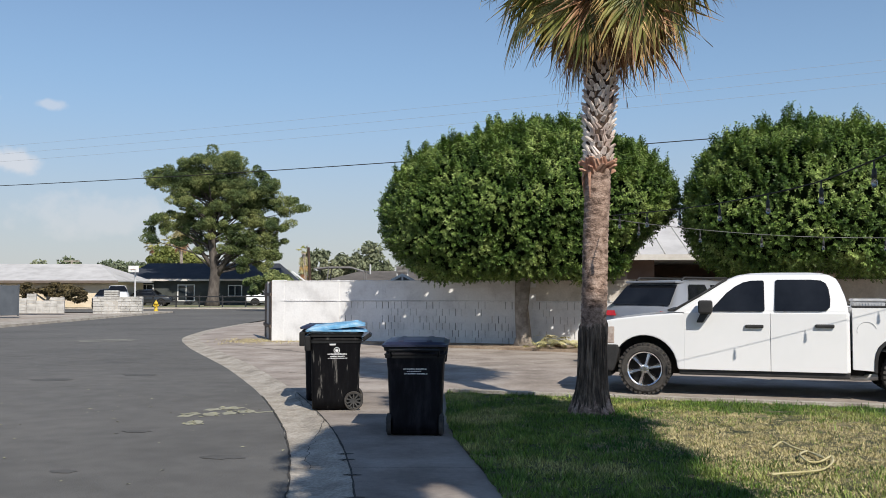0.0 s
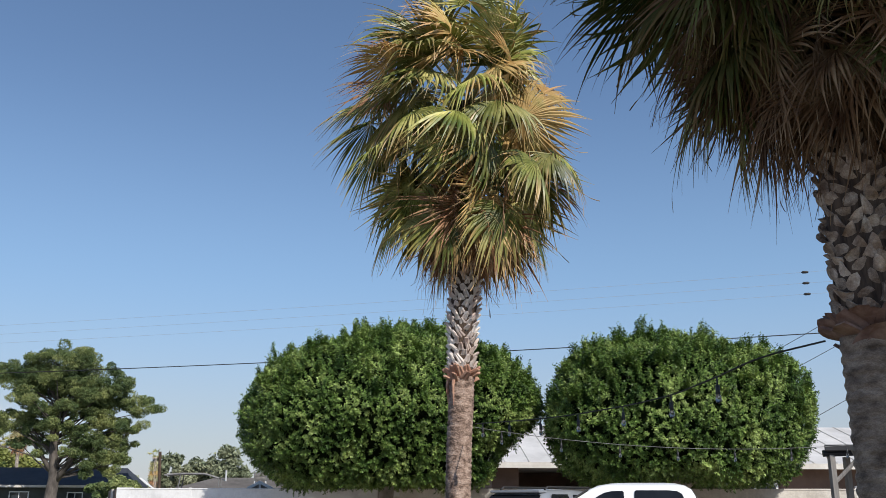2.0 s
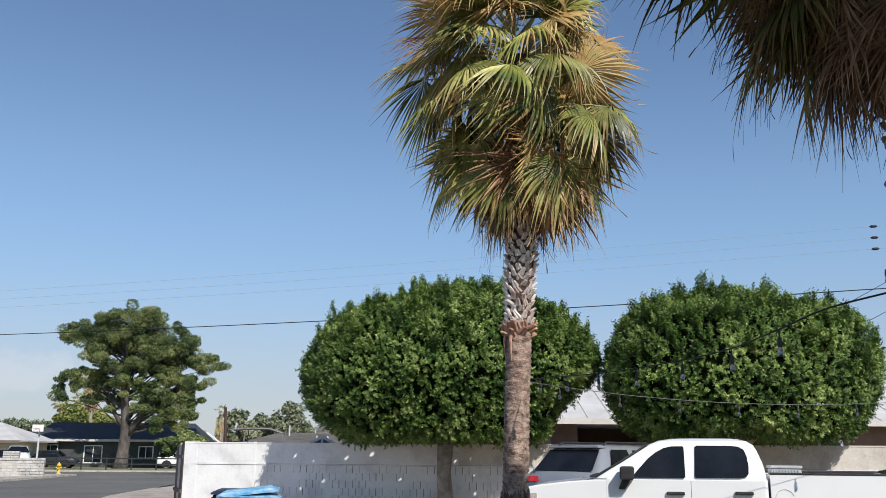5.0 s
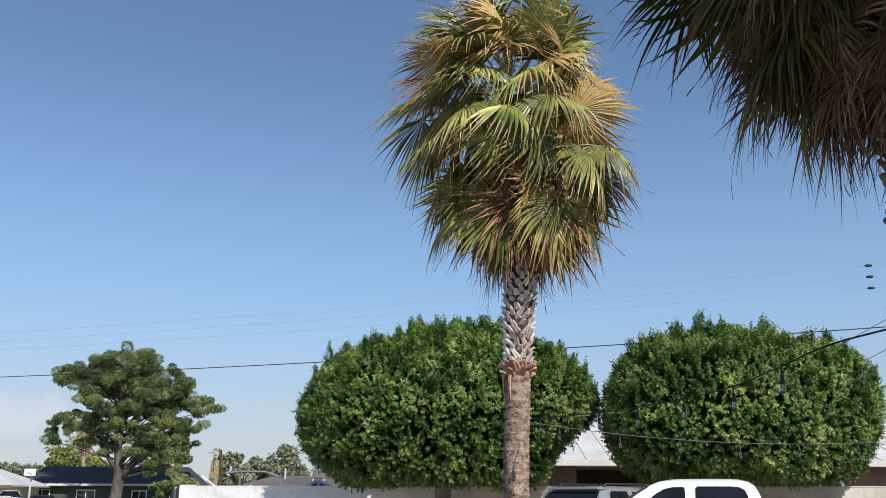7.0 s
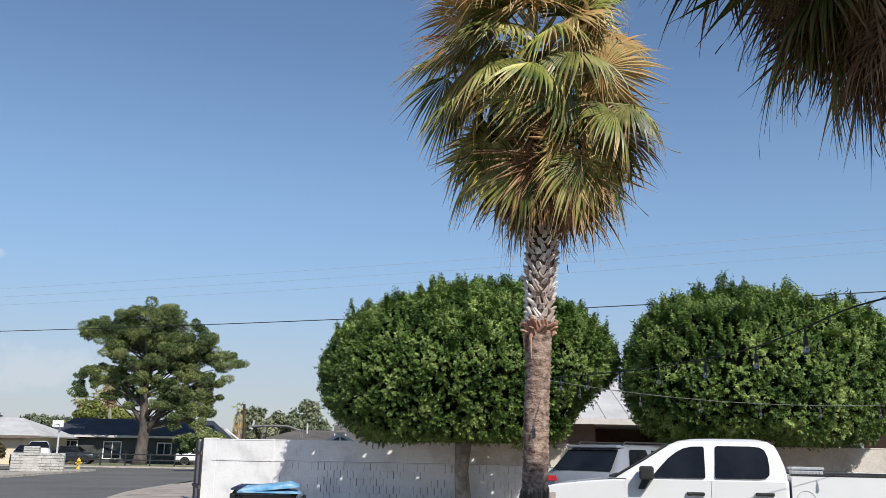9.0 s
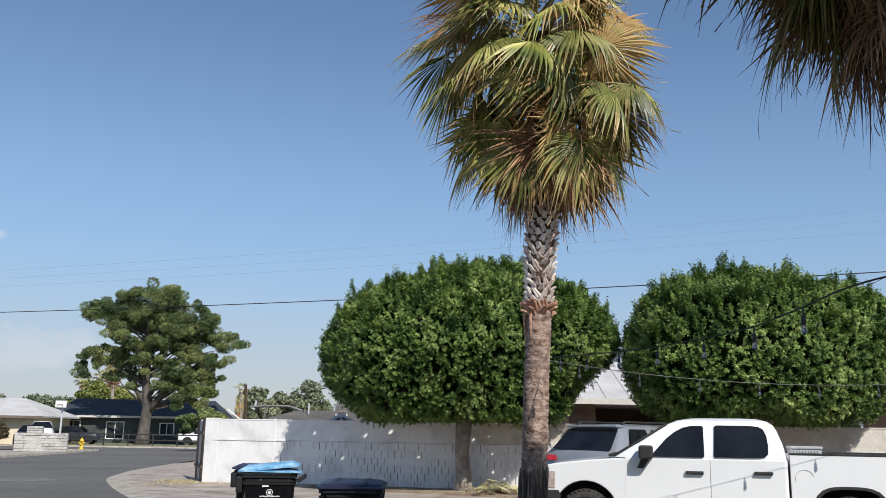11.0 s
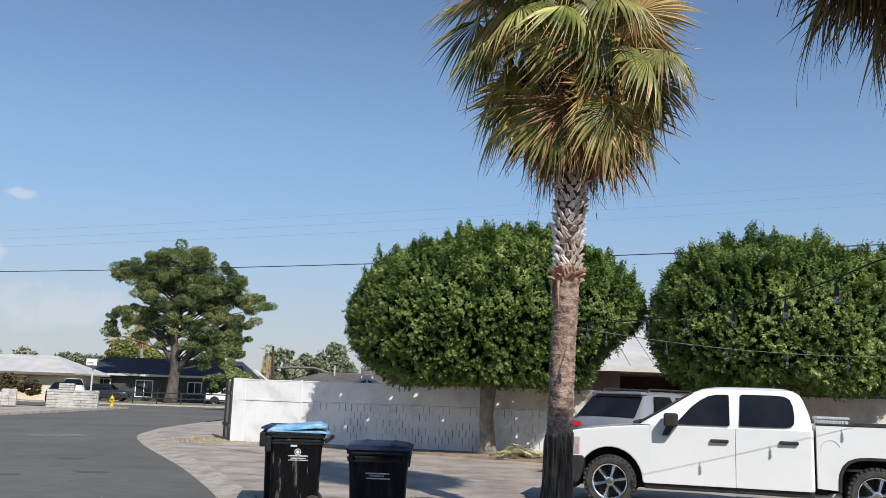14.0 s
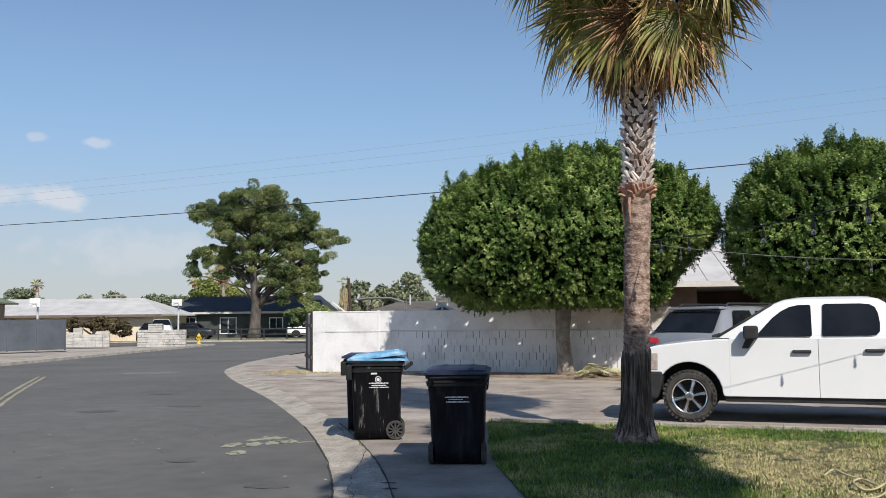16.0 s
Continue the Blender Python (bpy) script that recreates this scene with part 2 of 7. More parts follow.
# distance haze mixed into the greens, paler and greyer than near leaves
M["hazed_leaf"] = surf("hazed_leaf", [(0.13, 0.165, 0.095), (0.21, 0.245, 0.15), (0.3, 0.315, 0.2)], 0.12, 5, 0.8, rnd=0.35, island=True, trans=0.2)
M["lime_leaf"] = surf("lime_leaf", [(0.2, 0.24, 0.06), (0.32, 0.33, 0.1)], 0.3, 5, 0.7, rnd=0.3, island=True, trans=0.3)
M["pine_bark"] = surf("pine_bark", [(0.04, 0.034, 0.03), (0.09, 0.076, 0.066), (0.14, 0.12, 0.105)], 1.5, 8, 0.95, 0.8, 6, stretch=(2, 2, 0.6))
M["white_paint"] = surf("white_paint", [(0.76, 0.765, 0.77), (0.8, 0.8, 0.8)], 0.9, 4, 0.28, coat=0.6, where="obj")
M["silver_paint"] = surf("silver_paint", [(0.27, 0.285, 0.31), (0.32, 0.335, 0.36)], 0.9, 4, 0.35, metal=0.3, coat=0.6, where="obj")
M["black_paint"] = surf("black_paint", [(0.012, 0.014, 0.018), (0.025, 0.028, 0.032)], 1, 4, 0.3, coat=0.5, where="obj")
M["black_trim"] = surf("black_trim", [(0.012, 0.012, 0.013), (0.028, 0.027, 0.027)], 6, 5, 0.6, where="obj")
M["dark_inside"] = surf("dark_inside", [(0.006, 0.006, 0.006), (0.014, 0.013, 0.012)], 5, 4, 0.9, where="obj")
M["tyre"] = surf("tyre", [(0.022, 0.021, 0.02), (0.07, 0.063, 0.056)], 7, 6, 0.85, 0.5, 40, where="obj")
M["chrome"] = surf("chrome", [(0.8, 0.8, 0.81), (0.88, 0.88, 0.89)], 3, rough=0.2, metal=1.0, where="obj")
M["grey_plastic"] = surf("grey_plastic", [(0.36, 0.37, 0.38), (0.5, 0.51, 0.52)], 6, rough=0.6, where="obj")
M["auto_glass"] = surf("auto_glass", [(0.006, 0.007, 0.009), (0.014, 0.016, 0.02)], 2, rough=0.05, spec=0.3, where="obj")
M["red_lens"] = surf("red_lens", [(0.45, 0.012, 0.02), (0.6, 0.03, 0.03)], 8, rough=0.2, coat=0.5, where="obj")
M["lens"] = surf("lens", [(0.3, 0.22, 0.19), (0.5, 0.43, 0.38)], 12, rough=0.25, coat=0.4, where="obj")
M["bin_black"] = surf("bin_black", [(0.004, 0.004, 0.005), (0.007, 0.007, 0.008), (0.2, 0.19, 0.175)], 3.0, 10, 0.5, 0.25, 25, where="obj", stretch=(6, 6, 0.9), lo=0.44, hi=0.74, spec=0.1)
M["bin_clean"] = surf("bin_clean", [(0.004, 0.004, 0.006), (0.008, 0.008, 0.011), (0.02, 0.02, 0.024)], 3.0, 8, 0.5, 0.2, 25, where="obj", stretch=(4, 4, 0.9), spec=0.12)
M["bin_rim"] = surf("bin_rim", [(0.009, 0.009, 0.010), (0.02, 0.02, 0.02)], 5, 6, 0.55, where="obj", spec=0.3)
M["bin_navy"] = surf("bin_navy", [(0.010, 0.012, 0.032), (0.022, 0.026, 0.055)], 4, 6, 0.42, where="obj")
M["bin_blue"] = surf("bin_blue", [(0.07, 0.25, 0.45), (0.16, 0.38, 0.58), (0.42, 0.58, 0.7)], 5, 8, 0.5, where="obj")
M["ink_white"] = surf("ink_white", [(0.62, 0.62, 0.62), (0.75, 0.75, 0.75)], 20, rough=0.6, where="obj")
M["roof_white"] = surf("roof_white", [(0.42, 0.41, 0.40), (0.5, 0.49, 0.48), (0.56, 0.55, 0.54)], 0.8, 8, 0.8, 0.2, 8)
M["roof_navy"] = surf("roof_navy", [(0.026, 0.03, 0.04), (0.045, 0.05, 0.062)], 0.9, 6, 0.75, fine=0.2)
M["roof_brown"] = surf("roof_brown", [(0.075, 0.066, 0.058), (0.14, 0.125, 0.11)], 1.2, 8, 0.9, fine=0.25)
M["roof_grey"] = surf("roof_grey", [(0.16, 0.155, 0.15), (0.26, 0.255, 0.25)], 0.6, 8, 0.85, fine=0.15)
M["roof_green"] = surf("roof_green", [(0.14, 0.17, 0.1), (0.2, 0.23, 0.15)], 0.6, 8, 0.85)
M["stucco_cream"] = surf("stucco_cream", [(0.68, 0.57, 0.42), (0.76, 0.66, 0.5)], 1.2, 6, 0.9, 0.3, 25)
M["stucco_dark"] = surf("stucco_dark", [(0.045, 0.052, 0.05), (0.075, 0.082, 0.078)], 1.2, 6, 0.9, 0.3, 25)
M["stucco_tan"] = surf("stucco_tan", [(0.3, 0.22, 0.16), (0.4, 0.31, 0.23)], 1.2, 6, 0.9, 0.3, 25)
M["brown_wall"] = surf("brown_wall", [(0.11, 0.07, 0.05), (0.17, 0.11, 0.08)], 1.2, 6, 0.9)
M["fascia"] = surf("fascia", [(0.5, 0.47, 0.42), (0.62, 0.59, 0.54)], 2, rough=0.8)
M["brown_fascia"] = surf("brown_fascia", [(0.14, 0.11, 0.09), (0.2, 0.16, 0.13)], 2, rough=0.8)
M["white_trim"] = surf("white_trim", [(0.7, 0.7, 0.69), (0.78, 0.78, 0.77)], 3, rough=0.6)
M["pane"] = surf("pane", [(0.02, 0.025, 0.03), (0.04, 0.05, 0.055)], 2, rough=0.08, spec=0.6)
M["fence_grey"] = surf("fence_grey", [(0.075, 0.088, 0.105), (0.105, 0.12, 0.14)], 1.2, 6, 0.7, rnd=0.06)
M["stone"] = surf("stone", [(0.36, 0.345, 0.32), (0.48, 0.465, 0.435), (0.55, 0.535, 0.51)], 2.5, 8, 0.9, 0.5, 16, rnd=0.14)
M["hydrant"] = surf("hydrant", [(0.55, 0.36, 0.02), (0.68, 0.46, 0.04)], 5, rough=0.5, where="obj")
M["steel_dark"] = surf("steel_dark", [(0.012, 0.012, 0.014), (0.03, 0.03, 0.032)], 5, rough=0.6)
M["steel_pale"] = surf("steel_pale", [(0.45, 0.46, 0.47), (0.6, 0.6, 0.6)], 5, rough=0.5)
M["wire"] = surf("wire", [(0.01, 0.01, 0.011), (0.02, 0.02, 0.02)], 5, rough=0.7)
M["wire_far"] = surf("wire_far", [(0.28, 0.31, 0.35), (0.34, 0.37, 0.4)], 5, rough=0.7)
M["cable_grey"] = surf("cable_grey", [(0.10, 0.10, 0.10), (0.2, 0.2, 0.2)], 5, rough=0.6)
M["hose"] = surf("hose", [(0.42, 0.36, 0.17), (0.58, 0.52, 0.3)], 6, rough=0.5)
M["wood_grey"] = surf("wood_grey", [(0.16, 0.15, 0.14), (0.27, 0.25, 0.23)], 3, 6, 0.85, stretch=(5, 5, 0.6))
M["canopy"] = surf("canopy", [(0.012, 0.013, 0.016), (0.03, 0.03, 0.034)], 2, rough=0.6)
M["line_paint"] = surf("line_paint", [(0.22, 0.2, 0.14), (0.4, 0.36, 0.24)], 4, 8, 0.85, fine=0.2)
M["bougain"] = surf("bougain", [(0.055, 0.04, 0.02), (0.10, 0.08, 0.035), (0.16, 0.12, 0.05)], 1.5, 5, 0.8, rnd=0.4, island=True)


def bulb_glass():
    m = bpy.data.materials.new("bulb_glass")
    m.use_nodes = True
    b = m.node_tree.nodes["Principled BSDF"]
    b.inputs["Base Color"].default_value = (0.3, 0.3, 0.29, 1)
    b.inputs["Roughness"].default_value = 0.03
    b.inputs["Transmission Weight"].default_value = 0.95
    return m


M["bulb"] = bulb_glass()

# ---- helpers of this scene ----
rng = np.random.default_rng(7)


def mesh(name, verts, faces, mat, smooth=False):
    me = bpy.data.meshes.new(name)
    me.from_pydata([tuple(v) for v in verts], [], [tuple(f) for f in faces])
    me.materials.append(mat)
    me.update()
    if smooth:
        me.polygons.foreach_set("use_smooth", [True] * len(me.polygons))
    return me


def quads(name, v, mat, per=4):
    """A mesh of loose polygons with `per` corners each, from an array (n, per, 3)."""
    v = np.asarray(v, dtype=np.float32).reshape(-1, 3)
    n = len(v) // per
    me = bpy.data.meshes.new(name)
    me.vertices.add(len(v))
    me.vertices.foreach_set("co", v.ravel())
    me.loops.add(len(v))
    me.loops.foreach_set("vertex_index", np.arange(len(v), dtype=np.int32))
    me.polygons.add(n)
    me.polygons.foreach_set("loop_start", np.arange(n, dtype=np.int32) * per)
    me.polygons.foreach_set("loop_total", np.full(n, per, dtype=np.int32))
    me.materials.append(mat)
    me.update(calc_edges=True)
    return me


def from_bm(name, bm, mat, smooth=False):
    me = bpy.data.meshes.new(name)
    bmesh.ops.recalc_face_normals(bm, faces=bm.faces[:])
    bm.to_mesh(me)
    bm.free()
    me.materials.append(mat)
    if smooth:
        me.polygons.foreach_set("use_smooth", [True] * len(me.polygons))
    return me


def part(name, data, parent, label="", m=None):
    """Links mesh data (or a bmesh with a material) as one part under a thing or a part."""
    ob = new(name, data)
    ob.parent = parent
    if m is not None:
        ob.matrix_basis = m
    if label:
        tagged(ob, label)
    return ob


def thing(name, label, category, m=None, group="", kind=""):
    ob = new(name)
    ob.empty_display_size = 0.1
    if m is not None:
        ob.matrix_basis = m
    return tagged(ob, label, category, group, kind)


def box(x0, x1, y0, y1, z0, z1, bevel=0.0, seg=2):
    bm = bmesh.new()
    bmesh.ops.create_cube(bm, size=1, matrix=Matrix.LocRotScale(((x0 + x1) / 2, (y0 + y1) / 2, (z0 + z1) / 2), None, (x1 - x0, y1 - y0, z1 - z0)))
    if bevel:
        bmesh.ops.bevel(bm, geom=bm.edges[:], offset=bevel, segments=seg, profile=0.7, affect="EDGES", clamp_overlap=True)
    return bm


def prism(pts, y0, y1, bevel=0.0, seg=2, axis="y"):
    """A polygon in (x, z) drawn out from y0 to y1, with rounded edges."""
    bm = bmesh.new()
    if axis == "y":
        a = [bm.verts.new((x, y0, z)) for x, z in pts]
        b = [bm.verts.new((x, y1, z)) for x, z in pts]
    else:
        a = [bm.verts.new((x, z, y0)) for x, z in pts]
        b = [bm.verts.new((x, z, y1)) for x, z in pts]
    bm.faces.new(a)
    bm.faces.new(b[::-1])
    for i in range(len(pts)):
        j = (i + 1) % len(pts)
        bm.faces.new((a[j], a[i], b[i], b[j]))
    bmesh.ops.recalc_face_normals(bm, faces=bm.faces[:])
    if bevel:
        sharp = [e for e in bm.edges if e.calc_face_angle(0) > 0.5]
        bmesh.ops.bevel(bm, geom=sharp, offset=bevel, segments=seg, profile=0.6, affect="EDGES", clamp_overlap=True)
    return bm


def loft(rings, close=True, cap=True):
    """Faces between rings of equal length (arrays n x 3)."""
    bm = bmesh.new()
    rows = [[bm.verts.new(tuple(p)) for p in r] for r in rings]
    n = len(rows[0])
    for a, b in zip(rows, rows[1:]):
        for i in range(n if close else n - 1):
            j = (i + 1) % n
            bm.faces.new((a[i], a[j], b[j], b[i]))
    if cap and close:
        bm.faces.new(rows[0][::-1])
        bm.faces.new(rows[-1])
    return bm


def circle(r, z, n=16, cx=0.0, cy=0.0, wob=0.0, ph=0.0):
    a = np.arange(n) / n * 2 * np.pi + ph
    rr = r * (1 + wob * np.sin(3 * a + 5 * z) + wob * 0.6 * np.sin(7 * a - 3 * z))
    return np.stack([cx + rr * np.cos(a), cy + rr * np.sin(a), np.full(n, z)], 1)


def tube(points, radii, n=8):
    """A round tube along points with a radius each."""
    p = np.array(points, float)
    t = np.gradient(p, axis=0)
    t /= np.linalg.norm(t, axis=1)[:, None] + 1e-9
    rings = []
    for q, d, r in zip(p, t, np.broadcast_to(radii, len(p))):
        ref = np.array((0, 0, 1.0)) if abs(d[2]) < 0.9 else np.array((1.0, 0, 0))
        a = np.cross(d, ref)
        a /= np.linalg.norm(a)
        b = np.cross(d, a)
        g = np.arange(n) / n * 2 * np.pi
        rings.append(q + r * (np.cos(g)[:, None] * a + np.sin(g)[:, None] * b))
    return loft(rings)


def lathe(profile, n=28, axis="y"):
    """A profile of (radius, along) turned round an axis."""
    g = np.arange(n) / n * 2 * np.pi
    rings = []
    for r, h in profile:
        if axis == "y":
            rings.append(np.stack([r * np.cos(g), np.full(n, h), r * np.sin(g)], 1))
        else:
            rings.append(np.stack([r * np.cos(g), r * np.sin(g), np.full(n, h)], 1))
    return loft(rings, cap=False)


def add_bm(dst, src):
    """Moves the geometry of src into dst."""
    me = bpy.data.meshes.new("tmp")
    src.to_mesh(me)
    src.free()
    dst.from_mesh(me)
    bpy.data.meshes.remove(me)
    return dst


def strip_sheet(ys, left, right, z0, z1, nx=1):
    """A sheet between two edges given over y; z runs from the left edge's to the right edge's."""
    v, f = [], []
    for y, a, b, za, zb in zip(ys, left, right, np.broadcast_to(z0, len(ys)), np.broadcast_to(z1, len(ys))):
        for i in range(nx + 1):
            k = i / nx
            v.append((a + (b - a) * k, y, za + (zb - za) * k))
    w = nx + 1
    for r in range(len(ys) - 1):
        for i in range(nx):
            f.append((r * w + i, r * w + i + 1, (r + 1) * w + i + 1, (r + 1) * w + i))
    return v, f

# ---- ground, road, kerbs, pavement ----
EDGE_Y = [-40, -10, 3, 5.6, 6.8, 8.2, 9.7, 11.5, 14.6, 19.0, 25.2, 28.8, 31.0, 36.0, 44.0, 64.0]
EDGE_X = [0.6, -0.4, -0.92, -1.08, -1.2, -1.38, -1.65, -2.08, -2.98, -4.55, -7.1, -8.4, -9.0, -9.6, -9.6, -9.4]


def soft_interp(y, ys, xs):
    k = np.linspace(-1.2, 1.2, 9)
    return np.mean([np.interp(np.asarray(y, float) + d, ys, xs) for d in k], axis=0)


def edge(y):
    return soft_interp(y, EDGE_Y, EDGE_X)


def left_edge(y):
    return np.where(np.asarray(y) < 29, edge(y) - 10.3, -19.0 + 0 * np.asarray(y, float))


def walk_right(y):
    return soft_interp(y, [-20, 3, 5.9, 7.3, 8.8, 10.1, 14.2, 20], [2.2, 0.85, 0.6, 0.45, 0.28, 0.06, 0.05, 0.05])


def kerb_line(x):
    return 14.18 - 0.317 * x


S = 1500.0
v = [(-S, -S, -0.1), (S, -S, -0.1), (S, S, -0.1), (-S, S, -0.1)]
tagged(new("ground", mesh("ground", v, [(0, 1, 2, 3)], M["dirt"])), "bare dusty desert soil reaching to the horizon", "ground", kind="structure")

ys = np.concatenate([np.arange(-40, 30, 0.5), np.arange(30, 64.1, 1.0)])
v, f = strip_sheet(ys, left_edge(ys), edge(ys), -0.05, -0.05, 4)
k = len(v)
v += [(-120, 64, -0.05), (90, 64, -0.05), (90, 74, -0.05), (-120, 74, -0.05)]
f.append((k, k + 1, k + 2, k + 3))
tagged(new("road", mesh("road", v, f, M["asphalt"])), "worn grey asphalt street curving away to a junction", "road", kind="structure")

# rolled kerb and gutter along the near side: profile of (offset from the road's edge, height)
PROFILE = [(0.0, -0.052), (0.02, -0.044), (0.28, -0.042), (0.36, -0.025), (0.45, -0.006), (0.55, 0.0)]
yk = np.arange(-10, 44, 0.4)
ek = edge(yk)
wob = np.array([0.012 * noise.noise((y * 2.3, 0, 0)) for y in yk])
v, f = [], []
for x, y, w in zip(ek, yk, wob):
    for i, (o, z) in enumerate(PROFILE):
        v.append((x + o + (w if i < 2 else 0), y, z))
n = len(PROFILE)
for r in range(len(yk) - 1):
    for i in range(n - 1):
        f.append((r * n + i, r * n + i + 1, (r + 1) * n + i + 1, (r + 1) * n + i))
tagged(new("kerb", mesh("kerb", v, f, M["gutter"])), "low rolled concrete kerb and gutter, cracked and stained", "kerb", kind="structure")

yk2 = np.arange(-10, 64, 1.0)
v, f = strip_sheet(yk2, left_edge(yk2) - 0.35, left_edge(yk2), 0.06, 0.06)
k = len(v)
v2, f2 = strip_sheet(yk2, left_edge(yk2), left_edge(yk2) + 0.02, 0.06, -0.05)
v += v2
f += [tuple(i + k for i in q) for q in f2]
k = len(v)
v3, f3 = strip_sheet(yk2, left_edge(yk2) - 1.9, left_edge(yk2) - 0.36, 0.055, 0.055)
v += v3
f += [tuple(i + k for i in q) for q in f3]
tagged(new("pavement_far", mesh("pavement_far", v, f, M["gutter"])), "pale concrete kerb and pavement across the street", "pavement", kind="structure")

# far side of the junction
v = [(-120, 74, 0.05), (90, 74, 0.05), (90, 75.6, 0.05), (-120, 75.6, 0.05), (-120, 73.98, -0.05), (90, 73.98, -0.05)]
tagged(new("pavement_junction", mesh("pavement_junction", v, [(0, 1, 2, 3), (4, 5, 1, 0)], M["gutter"])), "pale concrete kerb and pavement beyond the junction", "pavement", kind="structure")
v = [(-34, 75.6, 0.04), (40, 75.6, 0.04), (40, 100, 0.04), (-34, 100, 0.04)]
tagged(new("yard_far", mesh("yard_far", v, [(0, 1, 2, 3)], M["yard"])), "patchy green and brown front lawn of the dark house", "lawn", kind="structure")

# sidewalk: separate slabs with joints
walk_ob = thing("pavement", "grey concrete sidewalk slabs beside the lawn", "pavement", kind="structure")
part("joint_bed", mesh("joint_bed", *strip_sheet(np.arange(-6, 14.4, 0.4), edge(np.arange(-6, 14.4, 0.4)) + 0.54, walk_right(np.arange(-6, 14.4, 0.4)) + 0.02, -0.02, -0.02), M["joint"]), walk_ob)
y0 = -5.4
while y0 < 13.6:
    y1 = min(y0 + 1.24, 14.15)
    yy = np.linspace(y0 + 0.002, y1 - 0.002, 5)
    a, b = edge(yy) + 0.558, walk_right(yy)
    v, f = strip_sheet(yy, a, b, 0.0, 0.0, 2)
    k = len(v)
    v2, f2 = strip_sheet(yy, a, a + 0.001, -0.03, 0.0)
    me = mesh("slab", v + v2, f + [tuple(i + k for i in q) for q in f2], M["walk"])
    part("slab", me, walk_ob)
    y0 = y1

# driveway
yd = np.arange(14.2, 44.0, 0.6)
left = edge(yd) + 0.55
v = [(x, y, 0.0) for x, y in zip(left, yd)] + [(-4.6, 43.9, 0.0), (-4.9, 30.0, 0.0), (-5.3, 28.2, 0.0), (27, 18.2, 0.0), (27, kerb_line(27), 0.0), (0.05, kerb_line(0.05), 0.0)]
me = mesh("driveway", v, [tuple(range(len(v)))], M["concrete"])
tagged(new("driveway", me), "pale sun-bleached concrete driveway with cracks", "driveway", kind="structure")


def blob(name, cx, cy, rx, ry, mat, z, n=26, seed=1, label="", cat="stain"):
    r = np.random.default_rng(seed)
    g = np.arange(n) / n * 2 * np.pi
    w = 1 + 0.28 * np.sin(2 * g + r.random() * 6) * r.random() + 0.22 * np.sin(5 * g + r.random() * 6) * r.random() + 0.08 * r.standard_normal(n)
    v = [(cx + rx * w[i] * np.cos(g[i]), cy + ry * w[i] * np.sin(g[i]), z) for i in range(n)]
    return tagged(new(name, mesh(name, v, [tuple(range(n))], mat)), label, cat, kind="structure")


def ground_line(name, pts, w, mat, z=0.004):
    p = np.array(pts, float)
    t = np.gradient(p, axis=0)
    nrm = np.stack([-t[:, 1], t[:, 0]], 1) / np.linalg.norm(t, axis=1)[:, None]
    ww = w * (1 + 0.5 * rng.standard_normal(len(p)) * 0.5)
    a, b = p + nrm * ww[:, None] / 2, p - nrm * ww[:, None] / 2
    v = [(*q, z) for q in a] + [(*q, z) for q in b]
    n = len(p)
    return new(name, mesh(name, v, [(i, i + 1, n + i + 1, n + i) for i in range(n - 1)], mat))


def wander(a, b, n=24, amp=0.06):
    k = np.linspace(0, 1, n)[:, None]
    p = np.array(a) * (1 - k) + np.array(b) * k
    return p + np.cumsum(rng.standard_normal((n, 2)), 0) * amp / np.sqrt(n)


for a, b, w in [((0.4, 17.6), (3.4, 21.2), 0.05), ((-4.6, 22.5), (1.2, 20.6), 0.02), ((-3.0, 17.5), (0.0, 15.6), 0.02),
                ((-6.0, 26.0), (-2.6, 22.0), 0.03), ((3.0, 17.6), (9.5, 19.0), 0.02)]:
    tagged(ground_line("trim_crack", wander(a, b), w, M["gutter"] if w > 0.04 else M["joint"]), "crack in the driveway slab", "crack", kind="structure")
for a, b in [((-1.38, 9.6), (-1.2, 8.2)), ((-1.75, 12.2), (-1.45, 9.8)), ((-0.95, 6.9), (-0.88, 5.4)), ((-2.3, 14), (-1.9, 12.6))]:
    tagged(ground_line("trim_crack", wander(a, b, 16, 0.09), 0.007, M["joint"], 0.0045), "dark crack in the kerb", "crack", kind="structure")

# dark silted joint between kerb and sidewalk, and the broken edge of the asphalt
yj = np.arange(4.0, 14.1, 0.14)
tagged(ground_line("trim_joint", np.stack([edge(yj) + 0.553 + rng.normal(0, 0.003, len(yj)), yj], 1), 0.017, M["joint"], 0.005), "dark silted joint along the sidewalk", "joint", kind="structure")
tagged(ground_line("trim_joint", np.stack([edge(yj) + 0.004 + rng.normal(0, 0.005, len(yj)), yj], 1), 0.02, M["joint"], -0.0405), "crumbling asphalt edge along the gutter", "joint", kind="structure")
for i, y in enumerate((5.9, 6.6, 7.05, 7.9, 8.6, 8.9)):
    blob("trim_weed", float(edge(y)) + 0.553, y, 0.085, 0.022, M["joint"], 0.0065, 18, 70 + i, "tuft of dark debris in the joint", "debris")

# road marks
for off in (0.0, 0.2):
    k = np.linspace(0, 1, 50)
    pp = np.stack([-7.9 + off - 5.95 * k - 0.12 * np.sin(k * 3.14), 13.0 + 14.5 * k], 1)
    tagged(ground_line("trim_line", pp, 0.085, M["line_paint"], -0.045), "faded yellow double centre line", "road marking", kind="structure")


